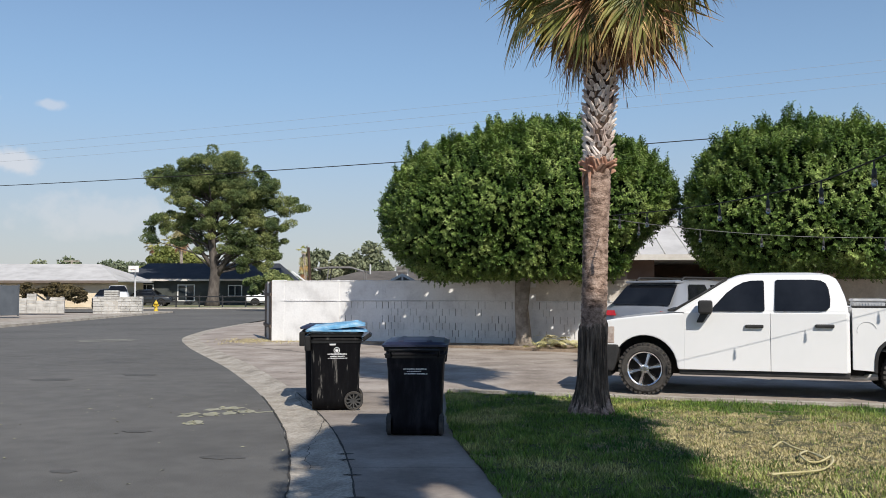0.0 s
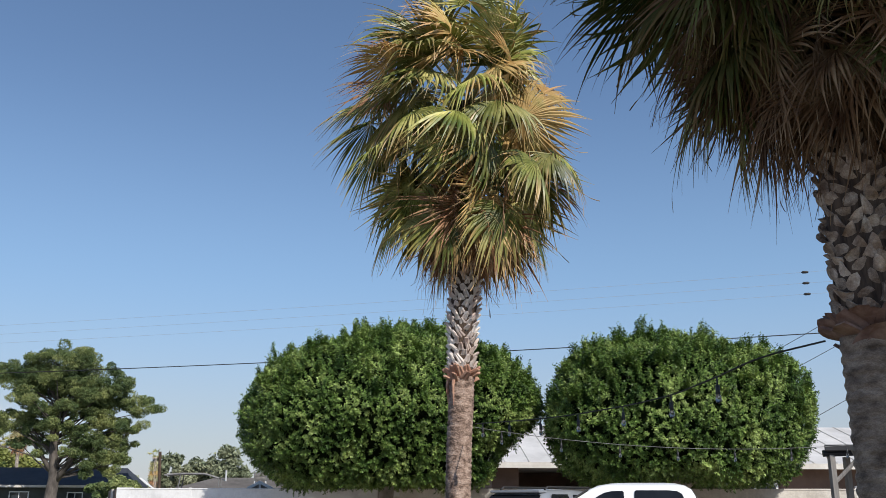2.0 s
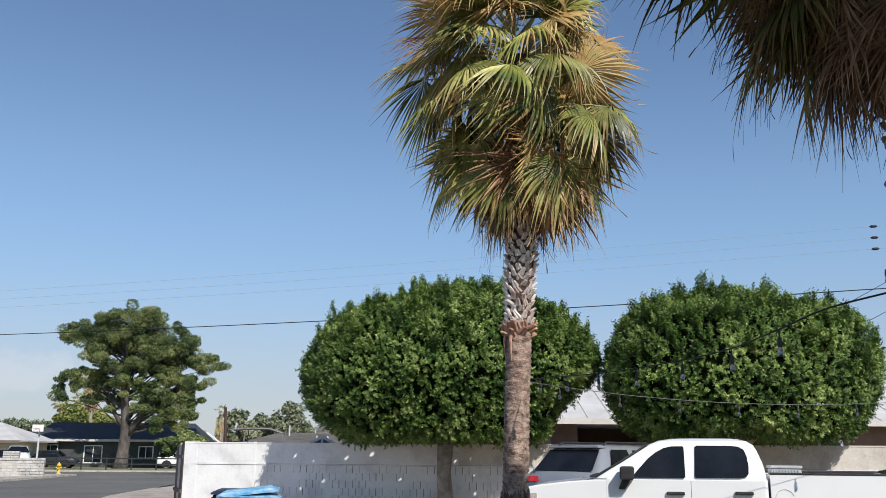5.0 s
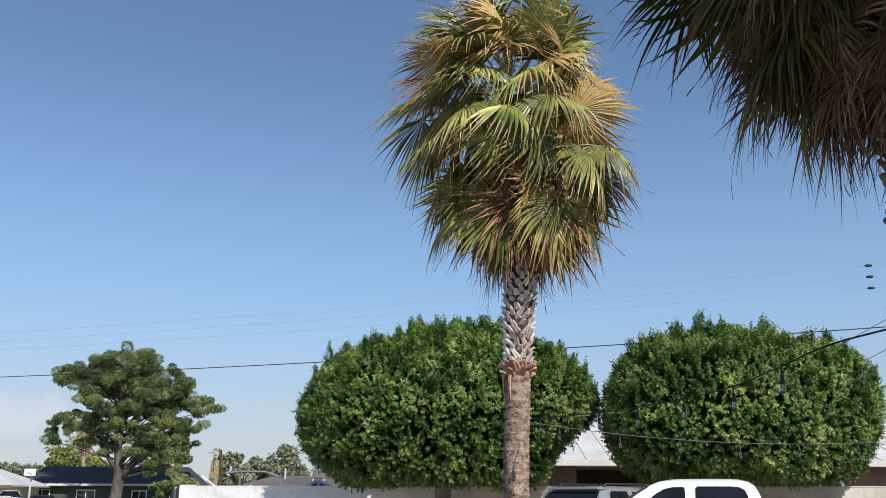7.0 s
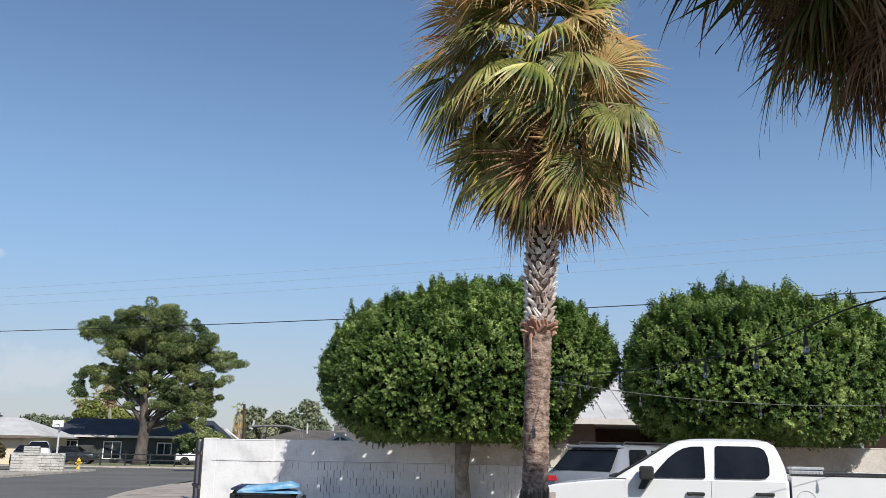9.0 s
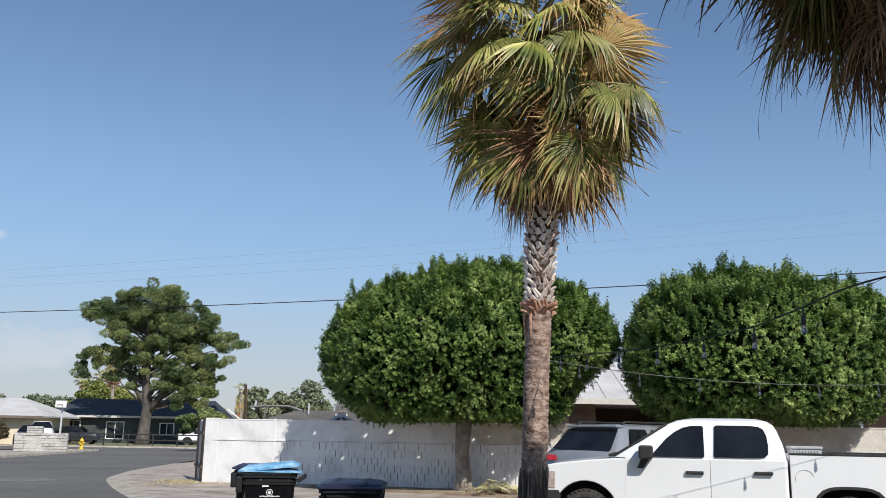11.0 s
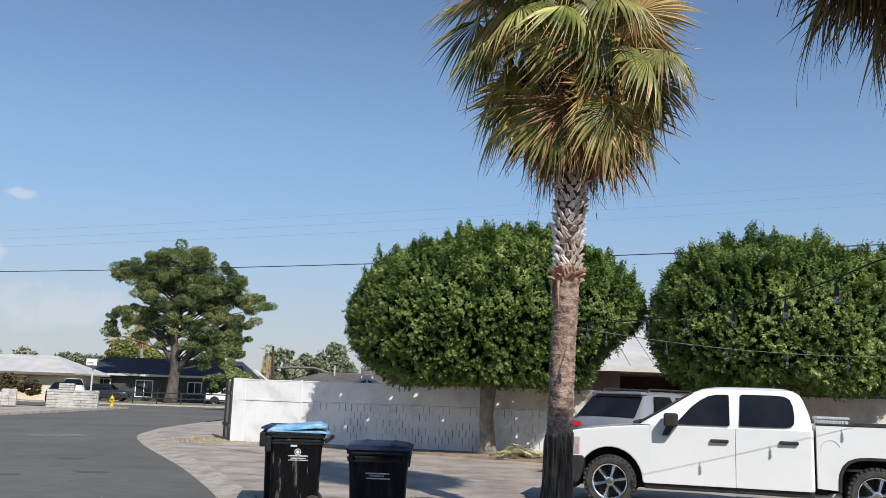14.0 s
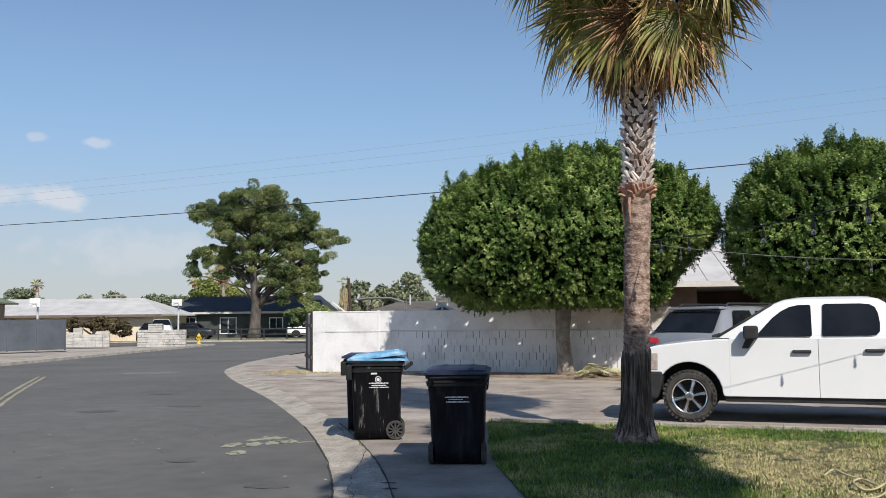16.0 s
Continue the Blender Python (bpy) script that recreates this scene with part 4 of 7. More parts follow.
    for i in range(leaves):
        u = ((i + 0.5) / leaves) ** 1.15
        a = i * 2.39996 + seed + r.uniform(-0.25, 0.25)
        pick = r.random()
        mt = dry if u < dry_to or (u < dry_to + 0.14 and pick < 0.3) else yellow if pick > 0.87 else green
        todo.append((a, z0 + (z1 - z0) * u, np.interp(u, [0, 0.15, 0.3, 0.5, 0.7, 0.85, 1], posture[0]) + r.normal(0, 15),
                     np.interp(u, [0, 0.15, 0.3, 0.5, 0.7, 1], posture[1]) * r.uniform(0.75, 1.15), np.interp(u, [0, 0.2, 0.4, 1], [0.66, 0.84, 0.95, 0.95]) * r.uniform(0.85, 1.08),
                     np.interp(u, [0, 0.2, 0.4, 0.7, 1], posture[3]) + r.normal(0, 16), np.interp(u, [0, 0.3, 0.6, 1], posture[2]) * r.uniform(0.7, 1.4), mt))
    if shift:      # the wind has bent and shortened the upper leaves on the lee side
        todo = [q if math.cos(q[0]) < 0.3 or q[1] < 6.9 else (*q[:3], q[3] * 0.75, q[4] * 0.85, *q[5:]) for q in todo]
    todo += [(radians(deg), z, el, ln, bl, bd, dr, mt) for deg, z, el, ln, bl, bd, dr, mt in extra]
    for i, (a, z, el, ln, bl, bd, dr, mt) in enumerate(todo):
        cx, cy = axis(z)
        cx += shift * math.exp(-((z - 6.0) / 0.6) ** 2)
        up = min(1.0, max(0.0, (z - z0) / (z1 - z0)))
        wx, wy = wind[0] * up * up, wind[1] * up * up
        pull = Vector((wx * math.cos(a) + wy * math.sin(a), -wx * math.sin(a) + wy * math.cos(a), -1)).normalized()
        me = frond_mesh("frond", el, ln * size, bl * size, bd, dr, M[mt], seed * 1000 + i, nseg, ragged=0.2 if mt == dry else 0.1, width=width * (0.7 if mt == dry else 1.0), pull=tuple(pull), threads=threads if mt == dry else 0.1)
        part("frond", me, t, "", Matrix.Translation((cx + 0.1 * math.cos(a), cy + 0.1 * math.sin(a), z)) @ Matrix.Rotation(a, 4, "Z") @ Matrix.Rotation(r.normal(0, 0.6), 4, "X"))
    return t


palm("palm_tree", 1.93, 11.75, 3.2, 4.8, 7.5, (0.15, 0.0), "sunlit fan palm with pale leaf bases and drooping crown", 11, wind=(-0.8, 0.1), leaves=118, size=1.2, z0=5.42, z1=7.6, nseg=40, dry_to=0.19, threads=0.14, width=0.85, shift=0.07,
     posture=((-80, -66, -44, -14, 14, 52, 88), (0.3, 0.56, 0.84, 0.9, 0.74, 0.66), (0.8, 1.5, 1.8, 0.5), (4, 22, 62, 60, 12)),
     extra=[(-112, 7.3, 58, 0.55, 0.85, 80, 0.5, "palm_yellow"), (-62, 7.05, 30, 0.75, 0.7, 40, 0.8, "palm_yellow"), (-20, 6.95, 30, 0.95, 0.6, 60, 0.9, "palm_yellow"), (-80, 7.35, 40, 0.7, 0.7, 60, 0.8, "palm_yellow"),
            (192, 7.3, 36, 0.85, 0.85, 30, 0.6, "palm_dry"), (205, 7.2, 28, 0.9, 0.85, 24, 0.7, "palm_yellow"), (185, 7.1, 16, 0.95, 0.8, 22, 0.7, "palm_dry"), (215, 7.0, 12, 0.9, 0.85, 30, 0.8, "palm_green"),
            (175, 6.75, 10, 1.05, 0.9, 36, 0.9, "palm_green"), (192, 6.4, 2, 1.05, 0.9, 44, 1.1, "palm_green"), (163, 6.95, 22, 1.05, 0.9, 34, 0.8, "palm_green"), (-5, 6.5, 10, 0.95, 0.8, 50, 1.4, "palm_green"), (10, 6.2, 0, 0.95, 0.8, 50, 1.4, "palm_dry"), (-35, 6.3, 4, 0.95, 0.8, 50, 1.4, "palm_green"), (-70, 7.7, 80, 0.8, 0.95, 4, 0.2, "palm_green"), (170, 7.7, 80, 0.85, 0.95, 4, 0.3, "palm_green")])
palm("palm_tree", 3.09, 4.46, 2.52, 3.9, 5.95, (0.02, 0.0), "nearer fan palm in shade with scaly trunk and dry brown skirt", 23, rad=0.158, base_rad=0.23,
     boot="boot_dark", ring="bark_shaded", leaves=185, z0=4.2, z1=6.0, size=0.93, threads=0.06, dry_to=0.25, mats=("palm_old", "palm_old", "palm_old_dry"), width=0.8, nseg=44,
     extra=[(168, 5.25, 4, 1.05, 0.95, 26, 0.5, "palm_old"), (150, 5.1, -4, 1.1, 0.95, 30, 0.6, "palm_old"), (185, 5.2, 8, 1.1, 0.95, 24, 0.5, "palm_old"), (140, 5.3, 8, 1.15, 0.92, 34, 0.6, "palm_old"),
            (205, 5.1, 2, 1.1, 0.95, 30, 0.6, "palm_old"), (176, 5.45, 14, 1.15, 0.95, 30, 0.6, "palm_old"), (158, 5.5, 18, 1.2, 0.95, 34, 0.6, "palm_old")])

# ---- leafy trees ----


def leaf_cards(centres, normals, per, spread, size, r, flat=0.55, thin=0.45):
    """Rhombic leaves in clumps: (n, 4, 3)."""
    n = len(centres)
    c = np.repeat(centres, per, 0) + r.normal(0, spread, (n * per, 3))
    nr = np.repeat(normals, per, 0) * flat + r.normal(0, 0.6, (n * per, 3))
    nr /= np.linalg.norm(nr, axis=1)[:, None]
    ref = r.normal(0, 1, (n * per, 3))
    a = np.cross(nr, ref)
    a /= np.linalg.norm(a, axis=1)[:, None]
    b = np.cross(nr, a)
    s = (size * r.uniform(0.7, 1.3, n * per))[:, None]
    return np.stack([c - a * s, c + b * s * thin + nr * s * 0.12, c + a * s, c - b * s * thin + nr * s * 0.12], 1)


def clipped_tree(name, x, y, prof, depth, label, seed, shoots, tufts, trunk_h=2.2, flecks=0):
    """A broad clipped crown on a short forked trunk. prof: rows of (height, left reach, right reach) from the flat underside to the top;
    depth: the crown's depth over its width; flecks: how many narrow gaps let the sun through to the wall behind."""
    r = np.random.default_rng(seed)
    t = thing(name, label, "tree", palm_base(x, y), "clipped trees before the wall")
    pz, pl, pr = np.array(prof, float).T
    c0, a0 = (pl + pr) / 2, (pr - pl) / 2
    # along the outline: from the middle of the underside, round the side, to the top
    rows = np.concatenate([[(pz[0] + 0.12, c0[0], 0.02)], np.stack([pz, c0, a0], 1), [(pz[-1] + 0.06, c0[-1], 0.02)]])
    arc_ = np.concatenate([[0], np.cumsum(np.hypot(np.diff(rows[:, 0]), np.diff(rows[:, 2])))])
    fine_ = np.linspace(0, arc_[-1], 240)
    tab = np.stack([np.convolve(np.pad(np.interp(fine_, arc_, rows[:, i]), 9, "edge"), np.ones(19) / 19, "valid") for i in range(3)], 1)

    def lump(q):
        o = seed * 3.1
        return np.array([0.16 * noise.noise((b[0] * 0.55 + o, b[1] * 0.55, b[2] * 0.55)) + 0.10 * noise.noise((b[0] * 1.6 + o, b[1] * 1.6, b[2] * 1.6)) for b in q])

    def surface(s, th):
        z, c, a = [np.interp(s, fine_, tab[:, i]) for i in range(3)]
        cs, sn = np.cos(th), np.sin(th)
        k = (np.abs(cs) ** 2.4 + np.abs(sn) ** 2.4) ** (-1 / 2.4)
        return np.stack([c + a * k * cs, a * depth * k * sn, z], 1)

    def frame_at(s, th):
        q = surface(s, th)
        n = np.cross(surface(s, th + 0.02) - q, surface(np.minimum(s + 0.03, arc_[-1]), th) - surface(np.maximum(s - 0.03, 0), th))
        n /= np.linalg.norm(n, axis=1)[:, None] + 1e-9
        return q, n
    # even spread over the surface
    s = r.uniform(0, arc_[-1], shoots * 4)
    keep = r.random(len(s)) < np.interp(s, fine_, tab[:, 2]) / tab[:, 2].max()
    s = s[keep][:shoots]
    th = r.uniform(0, 2 * np.pi, len(s))
    c, nrm = frame_at(s, th)
    m = len(c)
    upper = np.clip(nrm[:, 2] * 1.6 + 0.35, 0, 1)
    c = c + nrm * (lump(c) + r.normal(-0.06, 0.06, m))[:, None]
    d = nrm * 0.8 + np.array([0, 0, 1.0]) * (0.35 + 0.45 * upper)[:, None] + r.normal(0, 0.32, (m, 3))
    ln = r.uniform(0.12, 0.24, m)
    # pointed tufts of unclipped growth on the upper side
    tops = r.permutation(np.flatnonzero(nrm[:, 2] > 0.05))[:tufts]
    cone = np.repeat(c[tops], 20, 0)
    height = np.repeat(r.uniform(0.22, 0.62, len(tops)), 20)
    off = r.normal(0, 1, (len(cone), 3)) * np.array([0.095, 0.095, 0.04])
    c = np.concatenate([c, cone + off])
    d = np.concatenate([d, np.repeat(nrm[tops], 20, 0) * 0.35 + np.array([0, 0, 1.0]) - off * 2.5 + r.normal(0, 0.12, (len(cone), 3))])
    ln = np.concatenate([ln, height * r.uniform(0.55, 1.0, len(cone))])
    m = len(c)
    d /= np.linalg.norm(d, axis=1)[:, None]
    # leaves in a spiral up each shoot
    K = 18
    f_ = (np.arange(K) + 0.5) / K
    ref = np.cross(d, r.normal(0, 1, (m, 3)))
    ref /= np.linalg.norm(ref, axis=1)[:, None]
    oth = np.cross(d, ref)
    ang = np.arange(K) * 2.4 + r.uniform(0, 6.28, (m, 1))
    rad_ = np.cos(ang)[:, :, None] * ref[:, None] + np.sin(ang)[:, :, None] * oth[:, None]
    base = c[:, None] + d[:, None] * (ln[:, None] * f_)[:, :, None]
    ld = d[:, None] * (0.15 + 0.75 * f_[None, :, None] ** 2) + rad_ * 0.9 + r.normal(0, 0.25, (m, K, 3)) + np.array([0, 0, -0.12])
    ld /= np.linalg.norm(ld, axis=2)[:, :, None]
    wd = np.cross(ld, d[:, None] + r.normal(0, 0.3, (m, K, 3)))
    wd /= np.linalg.norm(wd, axis=2)[:, :, None] + 1e-9
    L = r.uniform(0.055, 0.1, (m, K, 1)) * (1.1 - 0.35 * f_[None, :, None])
    fold = np.cross(wd, ld) * L * 0.06
    quad = np.stack([base, base + ld * L * 0.45 + wd * L * 0.26 + fold, base + ld * L, base + ld * L * 0.45 - wd * L * 0.26 + fold], 2).reshape(-1, 4, 3)
    # gaps along the sun's rays, ending on the wall
    gx, gz, gr = np.where(r.random(flecks) < 0.6, r.normal(6.4, 1.3, flecks), r.uniform(2.6, 9.8, flecks)), r.uniform(0.15, 1.75, flecks), r.uniform(-0.014, 0.012, flecks)
    ts = np.array(to_sun)

    def drilled(q, extra_r):
        bad = np.zeros(len(q), bool)
        for i in range(flecks):
            o = np.array(W0 + WU * gx[i]) + np.array([-x, -y, gz[i]])
            w = q - o
            bad |= np.linalg.norm(w - (w @ ts)[:, None] * ts, axis=1) < gr[i] + extra_r
        return bad
    quad = quad[~drilled(quad.mean(1), 0.04)]
    part("crown", quads("crown", quad, M["leaf"]), t, "dense clipped dark green foliage")
    # near-black shell: shade in the gaps between leaves, put into its colour
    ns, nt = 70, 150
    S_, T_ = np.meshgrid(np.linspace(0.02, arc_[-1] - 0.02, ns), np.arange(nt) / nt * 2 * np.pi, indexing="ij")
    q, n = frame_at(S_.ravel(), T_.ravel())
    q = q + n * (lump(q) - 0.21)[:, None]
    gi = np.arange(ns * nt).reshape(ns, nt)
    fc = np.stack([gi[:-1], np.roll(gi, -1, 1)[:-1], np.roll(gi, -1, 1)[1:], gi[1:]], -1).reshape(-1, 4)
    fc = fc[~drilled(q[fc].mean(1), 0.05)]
    part("shade_core", mesh("shade_core", q, fc.tolist(), M["leaf_gap_shade"]), t)
    part("trunk", from_bm("trunk", tube([(0, 0, -0.05), (0.02, 0, 0.3), (-0.04, 0.02, 1.1), (0.02, 0, trunk_h)], [0.30, 0.22, 0.19, 0.24], 12), M["twig"], True), t, "short grey trunk")
    for k in range(6):
        a = k * 1.05 + r.random() * 0.4
        ln_ = r.uniform(1.2, 1.9)
        pts = [(0, 0, trunk_h - 0.35), (ln_ * 0.4 * math.cos(a), ln_ * 0.4 * math.sin(a), trunk_h + 0.2), (ln_ * math.cos(a), ln_ * math.sin(a), trunk_h + 0.9)]
        part("limb", from_bm("limb", tube(pts, [0.13, 0.09, 0.04], 8), M["twig"], True), t)
    return t


clipped_tree("ficus_tree", 2.23, 25.0, [(1.98, -2.3, 2.2), (2.15, -2.95, 2.75), (2.6, -3.55, 3.0), (3.1, -3.8, 3.4), (3.8, -3.95, 4.25), (4.4, -3.7, 4.1), (5.0, -3.2, 3.7), (5.4, -2.4, 3.2), (5.82, -1.35, 2.3), (6.12, -0.3, 1.3)],
             0.72, "round clipped evergreen tree with dense dark green leaves", 5, 13500, 190, flecks=44)
clipped_tree("ficus_tree", 9.55, 22.45, [(2.05, -1.9, 2.2), (2.25, -2.7, 2.8), (2.75, -3.1, 3.1), (3.4, -3.35, 3.3), (4.2, -3.3, 3.25), (4.8, -3.0, 3.1), (5.08, -2.7, 2.7), (5.4, -2.1, 1.5), (5.6, -1.3, 0.5)],
             0.78, "smaller round clipped evergreen tree behind the white pickup", 8, 10500, 130)


def clump_tree(name, x, y, clumps, trunk_pts, trunk_rad, limbs, mat, label, seed, per=240, size=0.26, cat="tree", bark="pine_bark", flat=0.3, kind="", thin=0.45):
    r = np.random.default_rng(seed)
    t = thing(name, label, cat, palm_base(x, y), kind=kind)
    cs, ns = [], []
    for (cx, cy, cz, rx, rz) in clumps:
        d = r.normal(0, 1, (per, 3))
        d /= np.linalg.norm(d, axis=1)[:, None]
        k = r.uniform(0.45, 1.0, per) ** 0.5
        cs.append(np.array([cx, cy, cz]) + d * k[:, None] * np.array([rx, rx, rz]))
        ns.append(d + np.array([0, 0, 0.4]))
    v = leaf_cards(np.concatenate(cs), np.concatenate(ns), 2, size * 0.35, size, r, flat, thin)
    part("crown", quads("crown", v, mat), t)
    part("trunk", from_bm("trunk", tube(trunk_pts, trunk_rad, 12), M[bark], True), t)
    for pts, rad in limbs:
        part("limb", from_bm("limb", tube(pts, rad, 7), M[bark], True), t)
    return t


def pine():
    r = np.random.default_rng(31)
    lobes = [(0.1, 12.3, 3.7, 2.4, 72), (-2.6, 11.5, 2.8, 1.6, 40), (-4.7, 12.0, 1.5, 0.8, 12), (3.5, 11.1, 2.8, 2.2, 44), (-5.2, 7.0, 1.2, 1.1, 9), (-3.7, 8.0, 1.9, 0.7, 9), (7.3, 9.1, 1.3, 0.8, 8),
             (6.1, 7.5, 1.5, 0.7, 8), (3.9, 6.1, 2.3, 1.7, 24), (1.2, 8.1, 3.0, 1.4, 22), (-1.3, 5.8, 1.5, 1.2, 7), (3.7, 3.9, 1.9, 0.8, 9), (0.2, 9.7, 4.3, 1.2, 30), (5.2, 4.3, 1.2, 0.7, 5), (-2.8, 6.3, 1.4, 0.7, 6), (4.7, 8.7, 1.7, 1.5, 20), (2.6, 9.3, 2.2, 1.0, 14), (-1.6, 8.6, 1.8, 0.8, 10), (2.2, 5.0, 2.2, 0.9, 11), (0.3, 6.9, 2.4, 0.9, 11), (5.6, 6.2, 1.3, 0.8, 6), (-1.2, 7.3, 1.9, 1.1, 12), (2.6, 6.6, 2.2, 1.2, 15), (4.6, 5.2, 1.8, 0.9, 11), (-4.3, 8.0, 1.6, 0.8, 8)]
    clumps = []
    for cx, cz, rx, rz, n in lobes:
        for _ in range(int(n * (1.3 if cz > 9 else 1.0))):
            d = r.normal(0, 1, 3)
            d /= np.linalg.norm(d)
            k = r.uniform(0.35, 1) ** 0.6
            clumps.append((cx + d[0] * rx * k, d[1] * rx * k * 0.8, cz + d[2] * rz * k, r.uniform(0.42, 0.9) * (1 if cz > 9 else 0.8), r.uniform(0.28, 0.6) * (1 if cz > 9 else 0.8)))
    limbs = []
    for c in clumps[::6]:
        z0 = max(3.0, c[2] - r.uniform(1.5, 3.5))
        limbs.append(([(0.1 * z0 * 0.12, 0, z0), (c[0] * 0.45, c[1] * 0.45, z0 + (c[2] - z0) * 0.4), (c[0], c[1], c[2])], [0.10, 0.06, 0.02]))
    limbs += [([(0.22, 0, 2.6), (1.5, -0.2, 4.6), (2.6, 0, 7.2), (3.4, 0.2, 10.2)], [0.34, 0.26, 0.17, 0.05]), ([(0.2, 0, 3.4), (-1.3, 0.1, 5.4), (-2.9, 0, 7.6)], [0.26, 0.16, 0.04]),
              ([(0.9, -0.1, 3.7), (2.6, 0, 4.9), (4.6, 0.1, 6.3)], [0.14, 0.09, 0.03])]
    clump_tree("pine_tree", -21.4, 83.0, clumps, [(0, 0, -0.1), (0.1, 0, 0.8), (0.25, 0, 3.2), (-0.2, 0, 7), (-0.1, 0, 11), (0.2, 0, 14)], [0.78, 0.55, 0.45, 0.3, 0.18, 0.05],
               limbs, M["needle"], "tall spreading pine with clumped needles and a dark trunk", 41, per=220, size=0.12, thin=0.22)


pine()


def shade_tree():
    """The tall tree behind the camera that shades the sidewalk and the nearer palm."""
    r = np.random.default_rng(77)
    clumps = []
    for cx, cy, cz, rx, rz, n in [(-0.85, 2.29, 9.4, 0.65, 0.8, 30), (-0.4, -0.51, 9.4, 0.6, 0.5, 24), (-1.02, 0.69, 9.4, 0.35, 0.4, 7), (1.95, 1.05, 12.8, 1.05, 0.8, 74), (1.7, -0.1, 12.3, 1.0, 1.3, 32), (0.55, 1.05, 8.5, 0.5, 1.2, 17), (1.24, 2.41, 13.0, 0.5, 0.5, 16)]:
        for _ in range(n):
            d = r.normal(0, 1, 3)
            d /= np.linalg.norm(d)
            k = r.uniform(0.1, 1) ** 0.5
            clumps.append((cx + d[0] * rx * k, cy + d[1] * (rx + 0.3) * k, cz + d[2] * rz * k, r.uniform(0.35, 0.7), r.uniform(0.3, 0.6)))
    def in_gap(c):      # openings in the crown that let spots of sun through to the lawn and sidewalk
        for gx, gy, gr in [(-0.05, 7.3, 0.5), (0.96, 7.5, 0.26), (1.32, 6.92, 0.2), (0.74, 6.3, 0.18), (-0.2, 6.75, 0.3), (0.55, 7.05, 0.16), (0.95, 8.1, 0.14)]:
            q = Vector((c[0] + 4.6 - gx, c[1] - 2.9 - gy, c[2]))
            if (q - to_sun * q.dot(to_sun)).length < gr + 0.25 * c[3]:
                return True
        return False
    clumps = [c for c in clumps if not in_gap(c)]
    limbs = [([(0, 0, 5.0 + 0.25 * i), (c[0] * 0.5, c[1] * 0.5, c[2] - 1.0), (c[0], c[1], c[2])], [0.12, 0.08, 0.03]) for i, c in enumerate(clumps[::6])]
    clump_tree("shade_tree", 4.6, -2.9, clumps, [(0, 0, -0.1), (0, 0, 1), (0.05, 0, 5), (0, 0, 12)], [0.42, 0.34, 0.3, 0.1], limbs, M["leaf"],
               "tall leafy tree casting broken shade over the sidewalk", 78, per=110, size=0.15, bark="twig")


shade_tree()

# ---- vehicles ----


def arc(cx, cz, r, a0, a1, n=12):
    return [(cx + r * math.cos(radians(a0 + (a1 - a0) * i / n)), cz + r * math.sin(radians(a0 + (a1 - a0) * i / n))) for i in range(n + 1)]


def square_arc(cx, cz, r, a0, a1, n=16):
    """A squarish arch."""
    out = []
    for i in range(n + 1):
        a = radians(a0 + (a1 - a0) * i / n)
        c, s = math.cos(a), math.sin(a)
        k = (abs(c) ** 3.4 + abs(s) ** 3.4) ** (-1 / 3.4)
        out.append((cx + r * k * c, cz + r * k * s))
    return out


